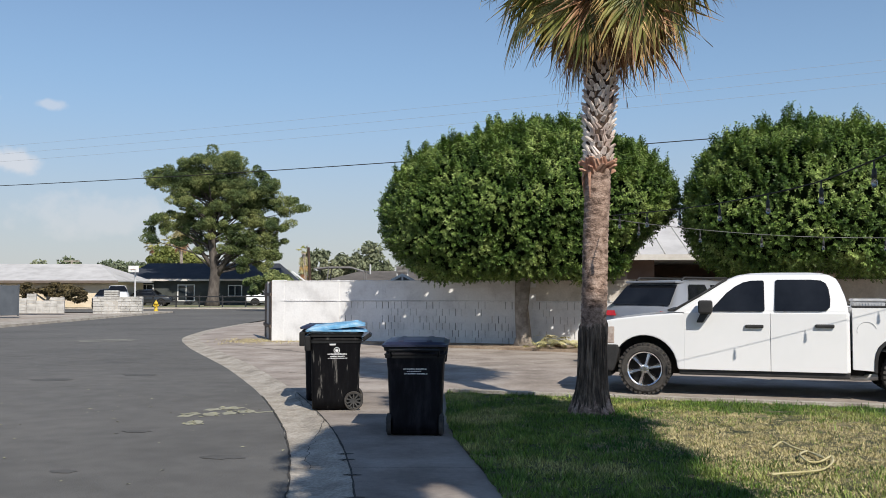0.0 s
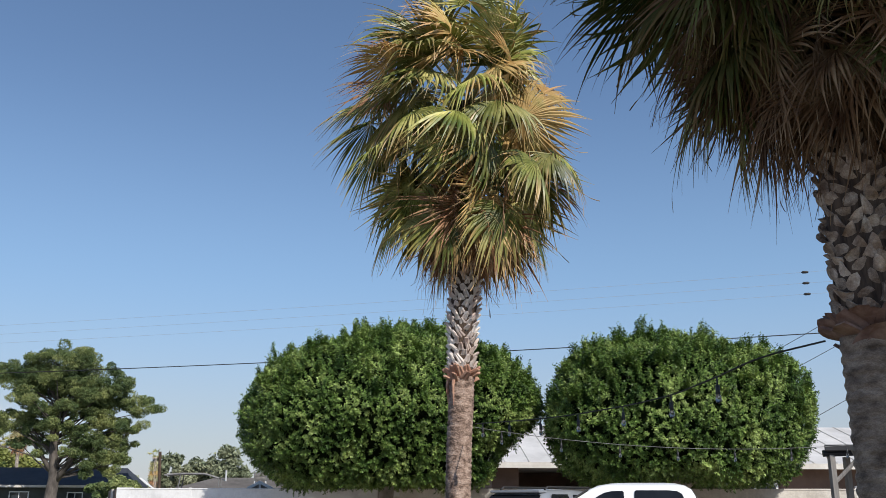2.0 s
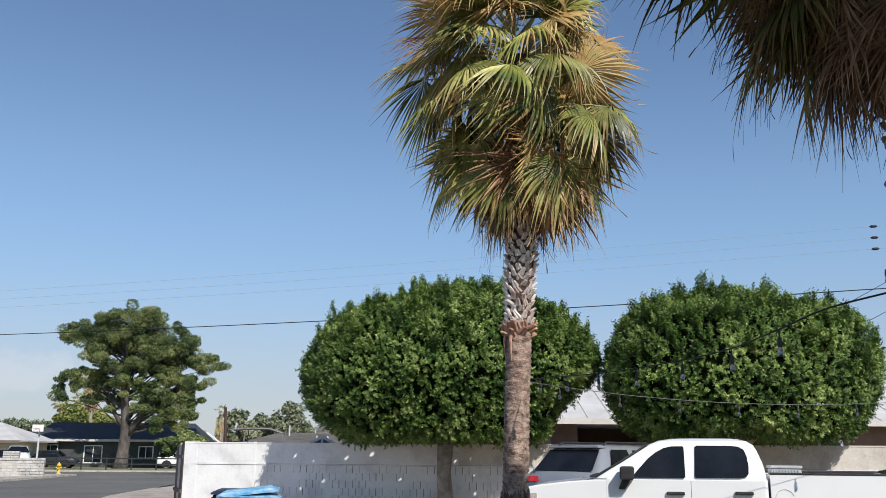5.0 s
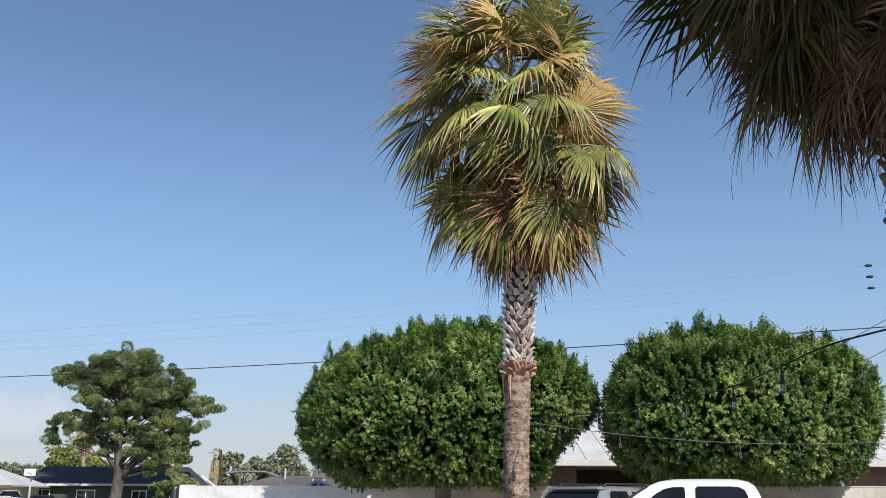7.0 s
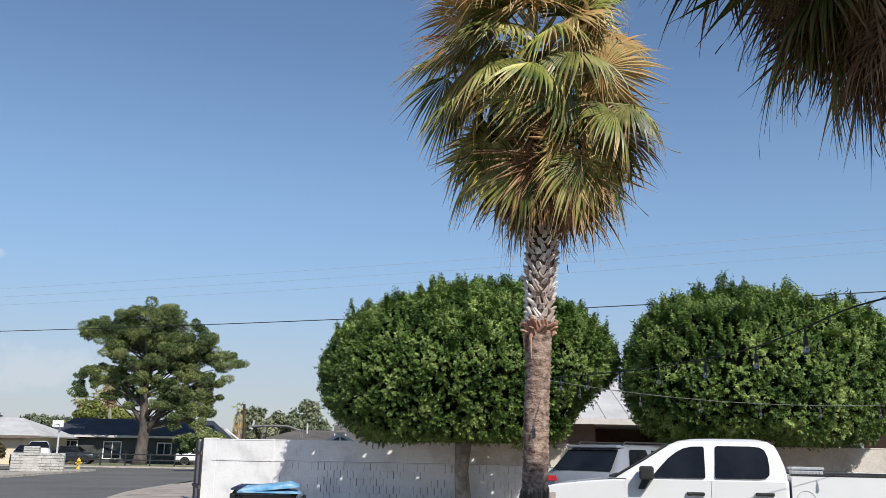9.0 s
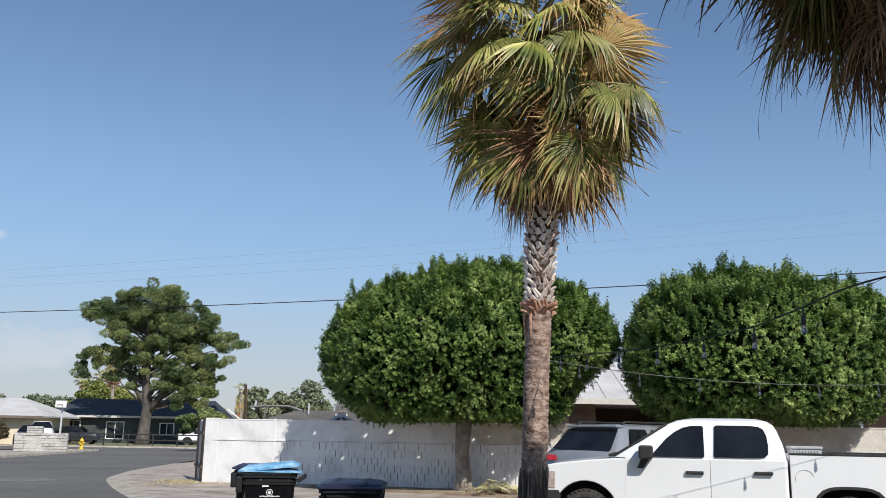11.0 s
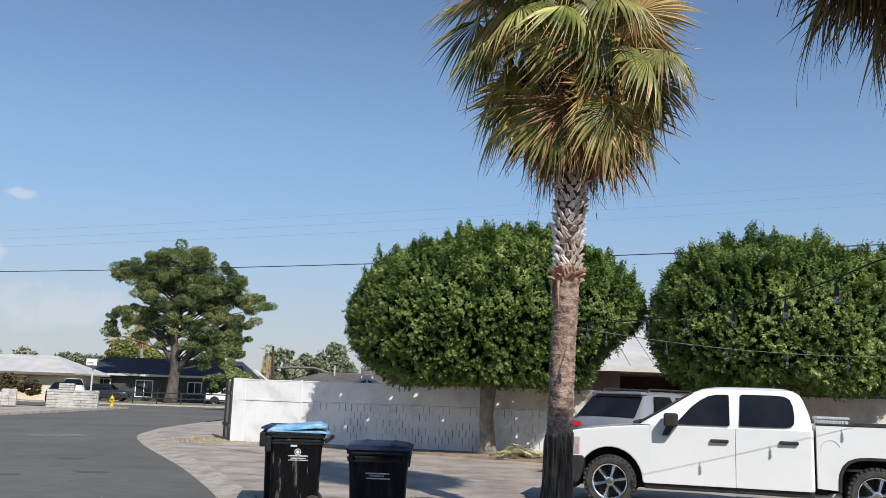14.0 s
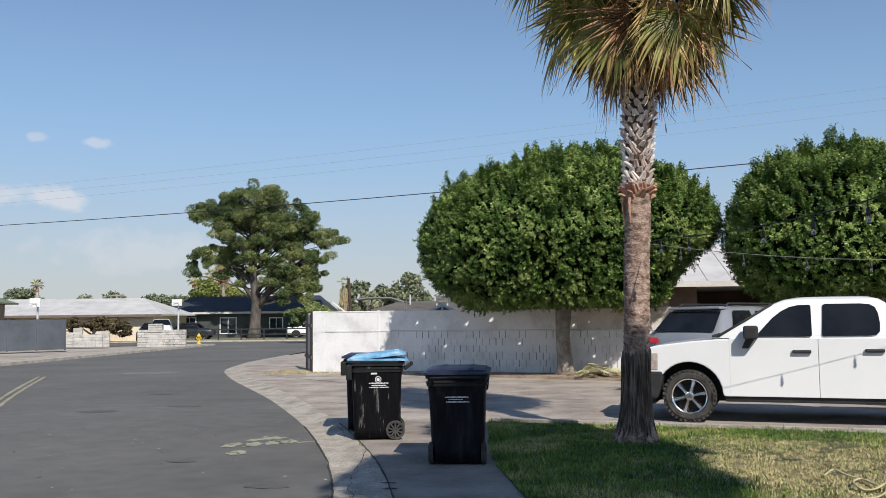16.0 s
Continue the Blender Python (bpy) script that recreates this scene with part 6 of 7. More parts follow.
def wheelie_bin(label, m, lid_mat, lid_tilt, mark_side, group="wheeled bins", gap=0.0):
    """Local frame: the wheels and handle at -y, the front at +y."""
    t = thing("wheelie_bin", label, "wheeled bin", m, group)
    H = 1.0
    body = part("body", from_bm("body", bin_body(0.56, 0.62, 0.64, 0.67, H), M["bin_black" if lid_mat is M["bin_blue"] else "bin_clean"], True), t, "scuffed black plastic bin body" if lid_mat is M["bin_blue"] else "black plastic bin body", Matrix.Translation((0, 0, 0.02)))
    for z0, z1, o in [(0.9, 0.945, 0.03), (0.985, 1.03, 0.05)]:
        bm = bin_body(0.64 + o, 0.67 + o, 0.65 + o, 0.68 + o, z1 - z0)
        part("rim", from_bm("rim", bm, M["bin_rim"], False), t, "", Matrix.Translation((0, 0, z0)))
    part("rim_apron", from_bm("rim_apron", prism([(-0.33, 0.80), (0.33, 0.80), (0.35, 1.0), (-0.35, 1.0)], 0.33, 0.41, 0.015), M["bin_rim"]), t)
    # lid: a shallow dome, hinged at the back
    lid_m = Matrix.Translation((0, -0.40, 1.035 + gap)) @ Matrix.Rotation(radians(lid_tilt), 4, "X")
    rings = []
    for z, w, d in [(0.0, 0.74, 0.80), (0.022, 0.74, 0.80), (0.026, 0.70, 0.75), (0.05, 0.64, 0.68), (0.068, 0.44, 0.46)]:
        ring = []
        for sx, sy, a0 in [(1, 1, 0), (-1, 1, 90), (-1, -1, 180), (1, -1, 270)]:
            for a in np.linspace(a0, a0 + 90, 5):
                ring.append((sx * (w / 2 - 0.06) + 0.06 * math.cos(radians(a)), 0.40 + sy * (d / 2 - 0.06) + 0.06 * math.sin(radians(a)), z))
        rings.append(ring)
    lid = part("lid", from_bm("lid", loft(rings), lid_mat, False), t, "bright blue lid" if lid_mat is M["bin_blue"] else "dark navy lid", lid_m)
    if gap:      # a second lid lies askew under the first
        part("lid", from_bm("lid", loft([[(p[0] * 0.99, p[1], p[2] * 0.6) for p in q] for q in rings]), lid_mat, False), t, "bright blue lid", Matrix.Translation((0.0, -0.42, 1.05)) @ Matrix.Rotation(radians(1.0), 4, "X") @ Matrix.Rotation(radians(2), 4, "Z"))
    for x in (-0.16, 0.16):
        part("lid_rib", from_bm("lid_rib", box(x - 0.03, x + 0.03, 0.09, 0.70, 0.04, 0.068, 0.01), lid_mat), lid)
    part("handle", from_bm("handle", tube([(-0.26, -0.37, 0.93), (-0.27, -0.47, 1.0), (0.0, -0.475, 1.005), (0.27, -0.47, 1.0), (0.26, -0.37, 0.93)], 0.018, 8), M["bin_rim"]), t)
    part("axle", from_bm("axle", tube([(-0.31, -0.245, 0.128), (0.31, -0.245, 0.128)], 0.014, 8), M["steel_pale"]), t, "bare steel axle")
    for s in (-1, 1):
        hub = new("wheel")
        hub.parent = t
        hub.matrix_basis = Matrix.Translation((s * 0.312, -0.245, 0.128)) @ Matrix.Scale(0.85, 4) @ Matrix.Rotation(radians(90), 4, "Z")
        sgn = s
        part("tyre", from_bm("tyre", lathe([(0.115, sgn * 0.0), (0.142, sgn * -0.002), (0.15, sgn * 0.012), (0.15, sgn * 0.045), (0.142, sgn * 0.056), (0.115, sgn * 0.055), (0.115, 0.0)], 30), M["tyre"]), hub)
        bm = lathe([(0.118, sgn * 0.002), (0.118, sgn * 0.02), (0.10, sgn * 0.022), (0.10, sgn * 0.05)], 26)
        for i in range(10):
            b = box(-0.011, 0.011, -0.008, 0.012, 0.02, 0.112, 0.0)
            bmesh.ops.rotate(b, cent=(0, 0, 0), matrix=Matrix.Rotation(i * math.pi / 5, 3, "Y"), verts=b.verts)
            add_bm(bm, b)
        add_bm(bm, lathe([(0.0, sgn * -0.008), (0.03, sgn * -0.008), (0.035, sgn * 0.02)], 14))
        part("rim", from_bm("rim", bm, M["grey_rim"]), hub, "grey spoked plastic rim")
        part("disc", from_bm("disc", lathe([(0.0, sgn * 0.03), (0.115, sgn * 0.03)], 20), M["dark_inside"]), hub)
    # printed marks: bars and a round badge
    if mark_side:
        face, marks = mark_side
        pieces = []
        for a, b, w, h in marks:      # each line of print is broken into short bars
            if w < 0.1:
                pieces.append((a, b, w, h * 0.75))
                continue
            n_ = max(1, round(w / 0.02))
            for q in range(n_):
                g_ = 0.003 if (q * 7 + n_) % 5 else 0.009
                pieces.append((a - w / 2 + w * (q + 0.5) / n_, b + 0.001 * ((q * 5) % 3 - 1), w / n_ - g_, h * (0.56 + 0.1 * ((q * 5) % 3))))
        for i, (a, b, w, h) in enumerate(pieces):
            if face == "back":
                yb = -(0.31 + 0.025 * b) - 0.008
                bm = box(a - w / 2, a + w / 2, yb - 0.003, yb, 0.02 + b - h / 2, 0.02 + b + h / 2)
            else:
                xb = -(0.28 + 0.04 * b) - 0.008
                bm = box(xb - 0.003, xb, a - w / 2, a + w / 2, 0.02 + b - h / 2, 0.02 + b + h / 2)
            part("print", from_bm("print", bm, M["ink_white"]), body, "")
        if face == "side":
            bm = lathe([(0.0, 0.0), (0.022, 0.0), (0.022, 0.004)], 18)
            add_bm(bm, lathe([(0.034, 0.0), (0.042, 0.0), (0.042, 0.004), (0.034, 0.004)], 18))
            part("badge", from_bm("badge", bm, M["ink_white"]), body, "round white printed badge", Matrix.Translation((-(0.28 + 0.04 * 0.785) - 0.012, -0.02, 0.785)) @ Matrix.Rotation(radians(90), 4, "Z"))
    return t


M["grey_rim"] = surf("grey_rim", [(0.03, 0.03, 0.03), (0.065, 0.063, 0.06)], 8, rough=0.6, where="obj")
# the bin whose back faces the camera
wheelie_bin("black wheeled bin with closed dark lid, on the sidewalk", Matrix.Translation((-0.30, 10.3, 0)) @ Matrix.Rotation(radians(-2), 4, "Z") @ Matrix.Diagonal((1, 1, 0.955, 1)), M["bin_navy"], 1.5,
            ("back", [(0.0, 0.735, 0.26, 0.022), (-0.01, 0.708, 0.16, 0.015), (0.01, 0.68, 0.26, 0.02)]))
# the bin seen from its side, front to the road
side_marks = [(0.035, 0.845, 0.085, 0.034), (-0.025, 0.715, 0.26, 0.022), (-0.03, 0.685, 0.20, 0.017), (-0.03, 0.66, 0.26, 0.015)]
wheelie_bin("scuffed black wheeled bin, blue lid ajar over white bag", Matrix.Translation((-1.47, 12.35, 0)) @ Matrix.Rotation(radians(95), 4, "Z"), M["bin_blue"], -6.0, ("side", side_marks), gap=0.1)
part("bag", from_bm("bag", box(-0.28, 0.28, -0.3, 0.36, 0.9, 1.05, 0.05, 3), M["ink_white"]), bpy.data.objects["wheelie_bin.001"], "white rubbish bag")
wheelie_bin("black wheeled bin with dark lid behind the blue-lidded one", Matrix.Translation((-1.70, 13.35, 0)) @ Matrix.Rotation(radians(95), 4, "Z"), M["bin_navy"], 1, None)

# ---- wires and string lights ----


def catenary(a, b, sag, n=40):
    k = np.linspace(0, 1, n)[:, None]
    p = np.array(a) * (1 - k) + np.array(b) * k
    p[:, 2] -= 4 * sag * k[:, 0] * (1 - k[:, 0])
    return p


def wire(name, a, b, sag, r, mat, label, n=40):
    t = tagged(new(name, from_bm(name, tube(catenary(a, b, sag, n), r, 5), mat, True)), label, "cable")
    return t


wire("power_line", (-62, 71, 9.0), (46, 22, 8.92), 1.1, 0.022, M["wire"], "black overhead power line crossing above the trees", 60)
# far transmission lines with their poles, and three line markers
tl_ = thing("transmission_line", "faint distant transmission line with small dark markers", "transmission line", Matrix.Translation((-225, 284, 0)))
for px, py, dz in ((0, 0, 0.0), (360, -151.2, 2.8)):
    part("pole", from_bm("pole", tube([(px, py, -0.1), (px, py, 45)], [0.5, 0.25], 8), M["wire_far"]), tl_)
    for z in (36.6, 38.7, 40.8):
        part("crossarm", from_bm("crossarm", box(px - 1.6, px + 1.6, py - 0.1, py + 0.1, z + dz - 0.1, z + dz + 0.1), M["wire_far"]), tl_)
for z in (36.6, 38.7, 40.8):
    cond = part("conductor", from_bm("conductor", tube(catenary((0, 0, z), (360, -151.2, z + 2.8), 2.0, 60), 0.024, 5), M["wire_far"]), tl_)
    cz_ = z + 2.8 * 0.879 - 8 * 0.879 * 0.121
    part("marker", from_bm("marker", tube([(316.4 + q, -132.9 - 0.42 * q, cz_) for q in (-0.6, -0.35, 0.35, 0.6)], [0.08, 0.25, 0.25, 0.08], 10), M["wire"], True), cond)


def string_lights(label, pts, first, step, r=0.006, mat="wire"):
    t = thing("string_lights", label, "string lights", None, "string lights")
    p = np.array(pts, float)
    part("cable", from_bm("cable", tube(p, r, 5), M[mat], True), t)
    seg = np.linalg.norm(np.diff(p, axis=0), axis=1)
    s = np.concatenate([[0], np.cumsum(seg)])
    d = first
    sock = from_bm("socket", lathe([(0.006, 0.0), (0.006, -0.05), (0.014, -0.055), (0.016, -0.11), (0.012, -0.115)], 10, "z"), M["black_trim"], True)
    glass = from_bm("bulb", lathe([(0.010, -0.112), (0.018, -0.13), (0.02, -0.148), (0.013, -0.17), (0.0, -0.175)], 12, "z"), M["bulb"], True)
    while d < s[-1]:
        q = [np.interp(d, s, p[:, i]) for i in range(3)]
        so = part("socket", sock, t, "", Matrix.Translation(q))
        part("bulb", glass, so, "clear glass bulb")
        d += step
    return t


k = np.linspace(0, 1, 40)
pa = np.stack([2.1 + 8.4 * k, 11.82 + 0.13 * np.sin(k * 3.14) - 0.25 * k, 2.57 + 0.2 * k - 4 * 0.36 * k * (1 - k)], 1)
string_lights("string of clear bulbs hanging from the palm past the pickup", pa, 0.5, 0.82, 0.004, "cable_grey")
pb = np.array([(2.85, 4.44, 2.5), (2.67, 4.92, 2.47), (2.68, 5.49, 2.43), (2.71, 5.92, 2.42), (2.75, 6.4, 2.41), (2.72, 7.2, 2.41), (2.5, 8.8, 2.43), (2.1, 11.6, 2.57)])
kk = np.linspace(0, len(pb) - 1, 60)
pb = np.stack([np.interp(kk, range(len(pb)), pb[:, i]) for i in range(3)], 1)
pb = np.stack([np.convolve(np.pad(pb[:, i], 3, "edge"), np.ones(7) / 7, "valid") for i in range(3)], 1)
string_lights("string of clear bulbs tied between the two palms", pb, 1.08, 0.92, 0.006)
SC = thing("service_drop", "thin service cables rising from the roofs to a pole", "cable", Matrix.Translation((33, 36.5, 0)))
part("pole", from_bm("pole", tube([(0, 0, 0), (0, 0, 15.0)], [0.18, 0.12], 8), M["twig"], True), SC)
part("cable", from_bm("cable", tube(catenary((-12.62, 0, 7.91), (0, 0, 14.75), 0.05, 12), 0.014, 5), M["wire"]), SC)
part("cable", from_bm("cable", tube(catenary((-13.27, 0, 6.41), (0, 0, 13.22), 0.05, 12), 0.014, 5), M["wire"]), SC)
part("cable", from_bm("cable", tube(catenary((-14.50, 0, 3.33), (0, 0, 10.73), 0.05, 12), 0.014, 5), M["wire"]), SC)
# hose on the lawn
hp = [(2.75, 7.62), (3.03, 7.67), (3.31, 7.88), (3.54, 8.18), (3.64, 8.45), (3.45, 8.25), (3.3, 8.2), (3.35, 8.5), (3.55, 8.82), (3.55, 8.55), (3.5, 8.25), (3.56, 8.77), (3.46, 8.96), (3.46, 9.23), (3.25, 8.93)]
kk = np.linspace(0, len(hp) - 1, 140)
ph = np.stack([np.interp(kk, range(len(hp)), [q[0] for q in hp]), np.interp(kk, range(len(hp)), [q[1] for q in hp]), 0.06 + 0.012 * np.sin(kk * 2.1)], 1)
ph = np.stack([np.convolve(np.pad(ph[:, i], 3, "edge"), np.ones(7) / 7, "valid") for i in range(3)], 1)
tagged(new("garden_hose", from_bm("garden_hose", tube(ph, 0.010, 7), M["hose"], True)), "length of pale yellow hose lying on the lawn", "hose")

# heap of cut palm fronds in the bed beside the wall
heap = thing("frond_heap", "heap of dry cut palm fronds at the wall's foot", "garden waste", Matrix.Translation((2.9, 23.75, 0.05)))
for i in range(40):
    a = rng.random() * 6.28
    lift = 0.006 * i
    kind_ = (FRONDS["low"][0], FRONDS["skirt"][0], FRONDS["mid"][1], FRONDS["under"][1])[i % 4]
    kind_ = kind_.copy()
    # the lowest fronds reuse the nearer palm's darkened dry colour
    kind_.materials[0] = M["cut_straw" if i > 8 else "palm_old_dry"]
    kind_.materials[1] = M["cut_straw"]
    part("cut_frond", kind_, heap, "", Matrix.Translation((rng.normal(0.05, 0.28), rng.normal(0.1, 0.1), 0.08 + lift)) @ Matrix.Rotation(a, 4, "Z") @ Matrix.Rotation(rng.uniform(-0.3, 0.3), 4, "X") @ Matrix.Diagonal((0.42, 0.3, 0.16, 1)))

# ---- house behind the wall ----


def house(name, label, m, w, d, eave, ridge, wall_mat, roof_mat, fascia_mat, over=0.6, hip=0.0, openings=(), category="house", carport=None):
    """A single-storey house: front at y = 0 facing -y, x from 0 to w; openings: (x, z, width, height, kind)."""
    t = thing(name, label, category, m)
    bm = bmesh.new()
    front = [(0, carport[0], 0, 0.2), (carport[1], w, 0, 0.2), (carport[1], carport[1] + 0.2, 0.2, d - 0.2)] if carport else [(0, w, 0, 0.2)]
    for x0, x1, y0, y1 in front + [(0, w, d - 0.2, d), (0, 0.2, 0.2, d - 0.2), (w - 0.2, w, 0.2, d - 0.2)]:
        add_bm(bm, box(x0, x1, y0, y1, -0.1, eave + 0.02))
    part("wall", from_bm("wall", bm, wall_mat), t)
    o = over
    e, rdg = eave, ridge
    v = [(-o, -o, e), (w + o, -o, e), (w + o, d + o, e), (-o, d + o, e), (-o + hip, d / 2, rdg), (w + o - hip, d / 2, rdg)]
    v += [(x, y, z + 0.12) for x, y, z in v]
    f = [(6, 7, 11, 10), (7, 8, 11), (8, 9, 10, 11), (9, 6, 10), (0, 1, 7, 6), (1, 2, 8, 7), (2, 3, 9, 8), (3, 0, 6, 9), (0, 3, 2, 1)]
    part("roof", mesh("roof", v, f, roof_mat), t)
    part("fascia", from_bm("fascia", box(-o, w + o, -o - 0.03, -o - 0.001, e - 0.08, e + 0.125), fascia_mat), t)
    for x, z, ww, hh, kind in openings:
        if kind == "window":
            wob = part("window", from_bm("window", box(x, x + ww, -0.03, 0.02, z, z + hh), M["pane"]), t)
            for a, b, c2, d2 in [(x - 0.09, x, z - 0.09, z + hh + 0.09), (x + ww, x + ww + 0.09, z - 0.09, z + hh + 0.09), (x, x + ww, z + hh, z + hh + 0.09), (x, x + ww, z - 0.09, z), (x + ww / 2 - 0.03, x + ww / 2 + 0.03, z, z + hh)]:
                part("frame", from_bm("frame", box(a, b, -0.07, -0.005, c2, d2), M["white_trim"]), wob)
        elif kind == "door":
            part("door", from_bm("door", box(x, x + ww, -0.04, 0.02, z, z + hh), M["white_trim"]), t)
        elif kind == "garage":
            g = part("garage_door", from_bm("garage_door", box(x, x + ww, -0.04, 0.02, z, z + hh), M["stucco_cream"]), t)
            for i in range(1, 4):
                part("panel_joint", from_bm("panel_joint", box(x, x + ww, -0.046, -0.038, z + hh * i / 4 - 0.01, z + hh * i / 4 + 0.01), M["fascia"]), g)
    return t


hc = house("house", "brown house with white low-pitched roof beyond the block wall", Matrix.Translation((6.9, 33.5, 0)) @ Matrix.Rotation(radians(-4), 4, "Z"), 19, 9, 2.76, 4.5, M["brown_wall"], M["roof_white"], M["fascia"], 0.7, 2.5,
           [(9.2, 1.0, 1.6, 1.1, "window"), (14, 1.0, 1.4, 1.0, "window")], carport=(1.0, 7.6))
for x in np.arange(0.4, 18.6, 0.9):
    top = min(1.0, (x + 0.7) / 2.5, (19.7 - x) / 2.5)
    part("roof_seam", from_bm("roof_seam", tube([(x, -0.69, 2.895), (x, -0.69 + 5.19 * top, 2.895 + 1.74 * top)], 0.022, 4), M["fascia"]), hc)
for x, h in ((4.2, 0.35), (4.5, 0.28), (9.5, 0.3)):
    part("roof_vent", from_bm("roof_vent", tube([(x, 3.0, 3.4), (x, 3.0, 3.9 + h)], 0.06, 8), M["steel_pale"]), hc)
house("house", "tan house with pale hipped roof behind the wall", Matrix.Translation((22.8, 37.0, 0)) @ Matrix.Rotation(radians(-12), 4, "Z"), 16, 9, 2.55, 4.3, M["stucco_tan"], M["roof_white"], M["fascia"], 0.7, 3.0, [(3, 1.0, 1.4, 1.0, "window")])

# carport by the side of the lot
cp = thing("carport", "dark canopy on weathered grey timber posts", "carport", Matrix.Translation((11.25, 18.3, 0)))
for x, y in ((0, 0), (4.2, -1.3), (0.95, 0.95), (5.6, -0.6)):
    part("post", from_bm("post", box(x - 0.06, x + 0.06, y - 0.06, y + 0.06, 0, 2.55, 0.008), M["wood_grey"]), cp)
part("beam", from_bm("beam", tube([(-0.15, 0.05, 2.58), (4.6, -1.42, 2.72)], 0.08, 6), M["canopy"]), cp)
for a, b in (((0, 0, 1.95), (0.55, -0.17, 2.5)), ((4.2, -1.3, 1.95), (3.65, -1.13, 2.5))):
    part("brace", from_bm("brace", tube([a, b], 0.045, 6), M["wood_grey"]), cp)
part("canopy", from_bm("canopy", prism([(-0.2, -0.1), (4.7, -1.75), (5.9, -0.6), (1.0, 1.1)], 2.62, 2.76, 0.02, 1, axis="z"), M["canopy"]), cp, "dark sheet canopy")

# things showing over the wall near its corner
lp = thing("leaning_board", "white painted board leaning on a dark post behind the wall", "board", Matrix.Translation((-4.3, 29.0, 0)))
bm = box(-0.02, 0.02, -0.07, 0.07, 0.0, 3.05, 0.004, 1)
part("board", from_bm("board", bm, M["white_trim"]), lp, "", Matrix.Translation((1.85, 0, 0.35)) @ Matrix.Rotation(radians(-53), 4, "Y"))
part("post", from_bm("post", tube([(-0.05, 0.2, 0), (-0.04, 0.2, 1.9), (-0.1, 0.2, 2.98)], [0.06, 0.05, 0.045], 8), M["fibre"]), lp, "dark timber post")
low = thing("house", "low house with grey-brown hipped shingle roof behind the wall", "house", Matrix.Translation((-5.0, 34.4, 0)))
v = [(0, 0, 1.84), (5.4, 0, 1.84), (5.4, 5.2, 1.84), (0, 5.2, 1.84), (1.6, 2.6, 2.36), (3.9, 2.6, 2.36)]
v += [(x, y, z - 0.1) for x, y, z in v[:4]]
part("roof", mesh("roof", v, [(0, 1, 5, 4), (1, 2, 5), (2, 3, 4, 5), (3, 0, 4), (0, 6, 7, 1), (1, 7, 8, 2), (2, 8, 9, 3), (3, 9, 6, 0), (6, 9, 8, 7)], M["roof_brown"]), low)
part("wall", from_bm("wall", box(0.4, 5.0, 0.4, 4.8, 0, 1.76), M["stucco_tan"]), low)
part("vent_pipe", from_bm("vent_pipe", tube([(2.05, 1.9, 2.15), (2.05, 1.9, 2.62)], 0.035, 8), M["steel_pale"]), low)
fr = thing("canopy_frame", "bare grey pipe frame of a canopy behind the wall", "canopy", Matrix.Translation((-4.77, 33.0, 0)))
for yy in (0.0, 0.9):
    part("rail", from_bm("rail", tube([(0.0, yy, 2.36), (0.55, yy, 2.41), (1.35, yy, 2.41), (1.85, yy, 2.26)], 0.028, 6), M["cable_grey"]), fr)
    for a, b in (((0.55, yy, 2.4), (0.28, yy, 0.0)), ((1.85, yy, 2.26), (1.9, yy, 0.0))):
        part("leg", from_bm("leg", tube([a, b], 0.022, 6), M["cable_grey"]), fr)
part("sheet", from_bm("sheet", prism([(0.0, 2.37), (0.55, 2.42), (1.35, 2.42), (1.85, 2.27), (1.85, 2.3), (1.35, 2.45), (0.55, 2.45), (0.0, 2.4)], 0.0, 0.9), M["wood_grey"]), fr, "faded sheet on the frame")
gs = thing("garden_shed", "little white gabled shed behind the block wall", "shed", Matrix.Translation((-1.34, 29.5, 0)))
part("wall", from_bm("wall", prism([(-0.3, 0), (0.3, 0), (0.3, 1.93), (0.0, 2.06), (-0.3, 1.93)], 0.06, 1.3), M["wood_grey"]), gs)
for sx in (-1, 1):
    part("roof", from_bm("roof", prism([(0, 2.09), (sx * 0.38, 1.89), (sx * 0.38, 1.93), (0, 2.13)], 0.03, 1.35), M["roof_grey"]), gs)
    part("barge_board", from_bm("barge_board", prism([(0, 2.04), (sx * 0.39, 1.84), (sx * 0.39, 1.935), (0, 2.14)], 0.0, 0.028), M["white_trim"]), gs, "white barge board")
part("finial", from_bm("finial", box(-0.03, 0.03, 0.002, 0.03, 1.7, 2.04), M["white_trim"]), gs)
ac = thing("roof_cooler", "grey evaporative cooler box on a stand behind the wall", "air cooler", Matrix.Translation((-1.42, 31.2, 0)))
part("cabinet", from_bm("cabinet", box(-0.21, 0.21, 0, 0.4, 2.16, 2.43, 0.02), M["cable_grey"]), ac)
for i in range(4):
    part("louvre", from_bm("louvre", box(-0.17, 0.17, -0.012, 0.0, 2.2 + 0.05 * i, 2.225 + 0.05 * i), M["wood_grey"]), ac)
for x in (-0.18, 0.18):
    for yy in (0.03, 0.37):
        part("leg", from_bm("leg", box(x - 0.02, x + 0.02, yy - 0.02, yy + 0.02, 0, 2.16), M["steel_pale"]), ac)

# ---- across the junction ----


def clumps_in(r, lobes):
    out = []
    for cx, cy, cz, rx, rz, n in lobes:
        for _ in range(n):
            d = r.normal(0, 1, 3)
            d /= np.linalg.norm(d)
            k = r.uniform(0.2, 1) ** 0.5
            out.append((cx + d[0] * rx * k, cy + d[1] * rx * k * 0.7, cz + d[2] * rz * k, rx * r.uniform(0.22, 0.4), rz * r.uniform(0.22, 0.4)))
    return out


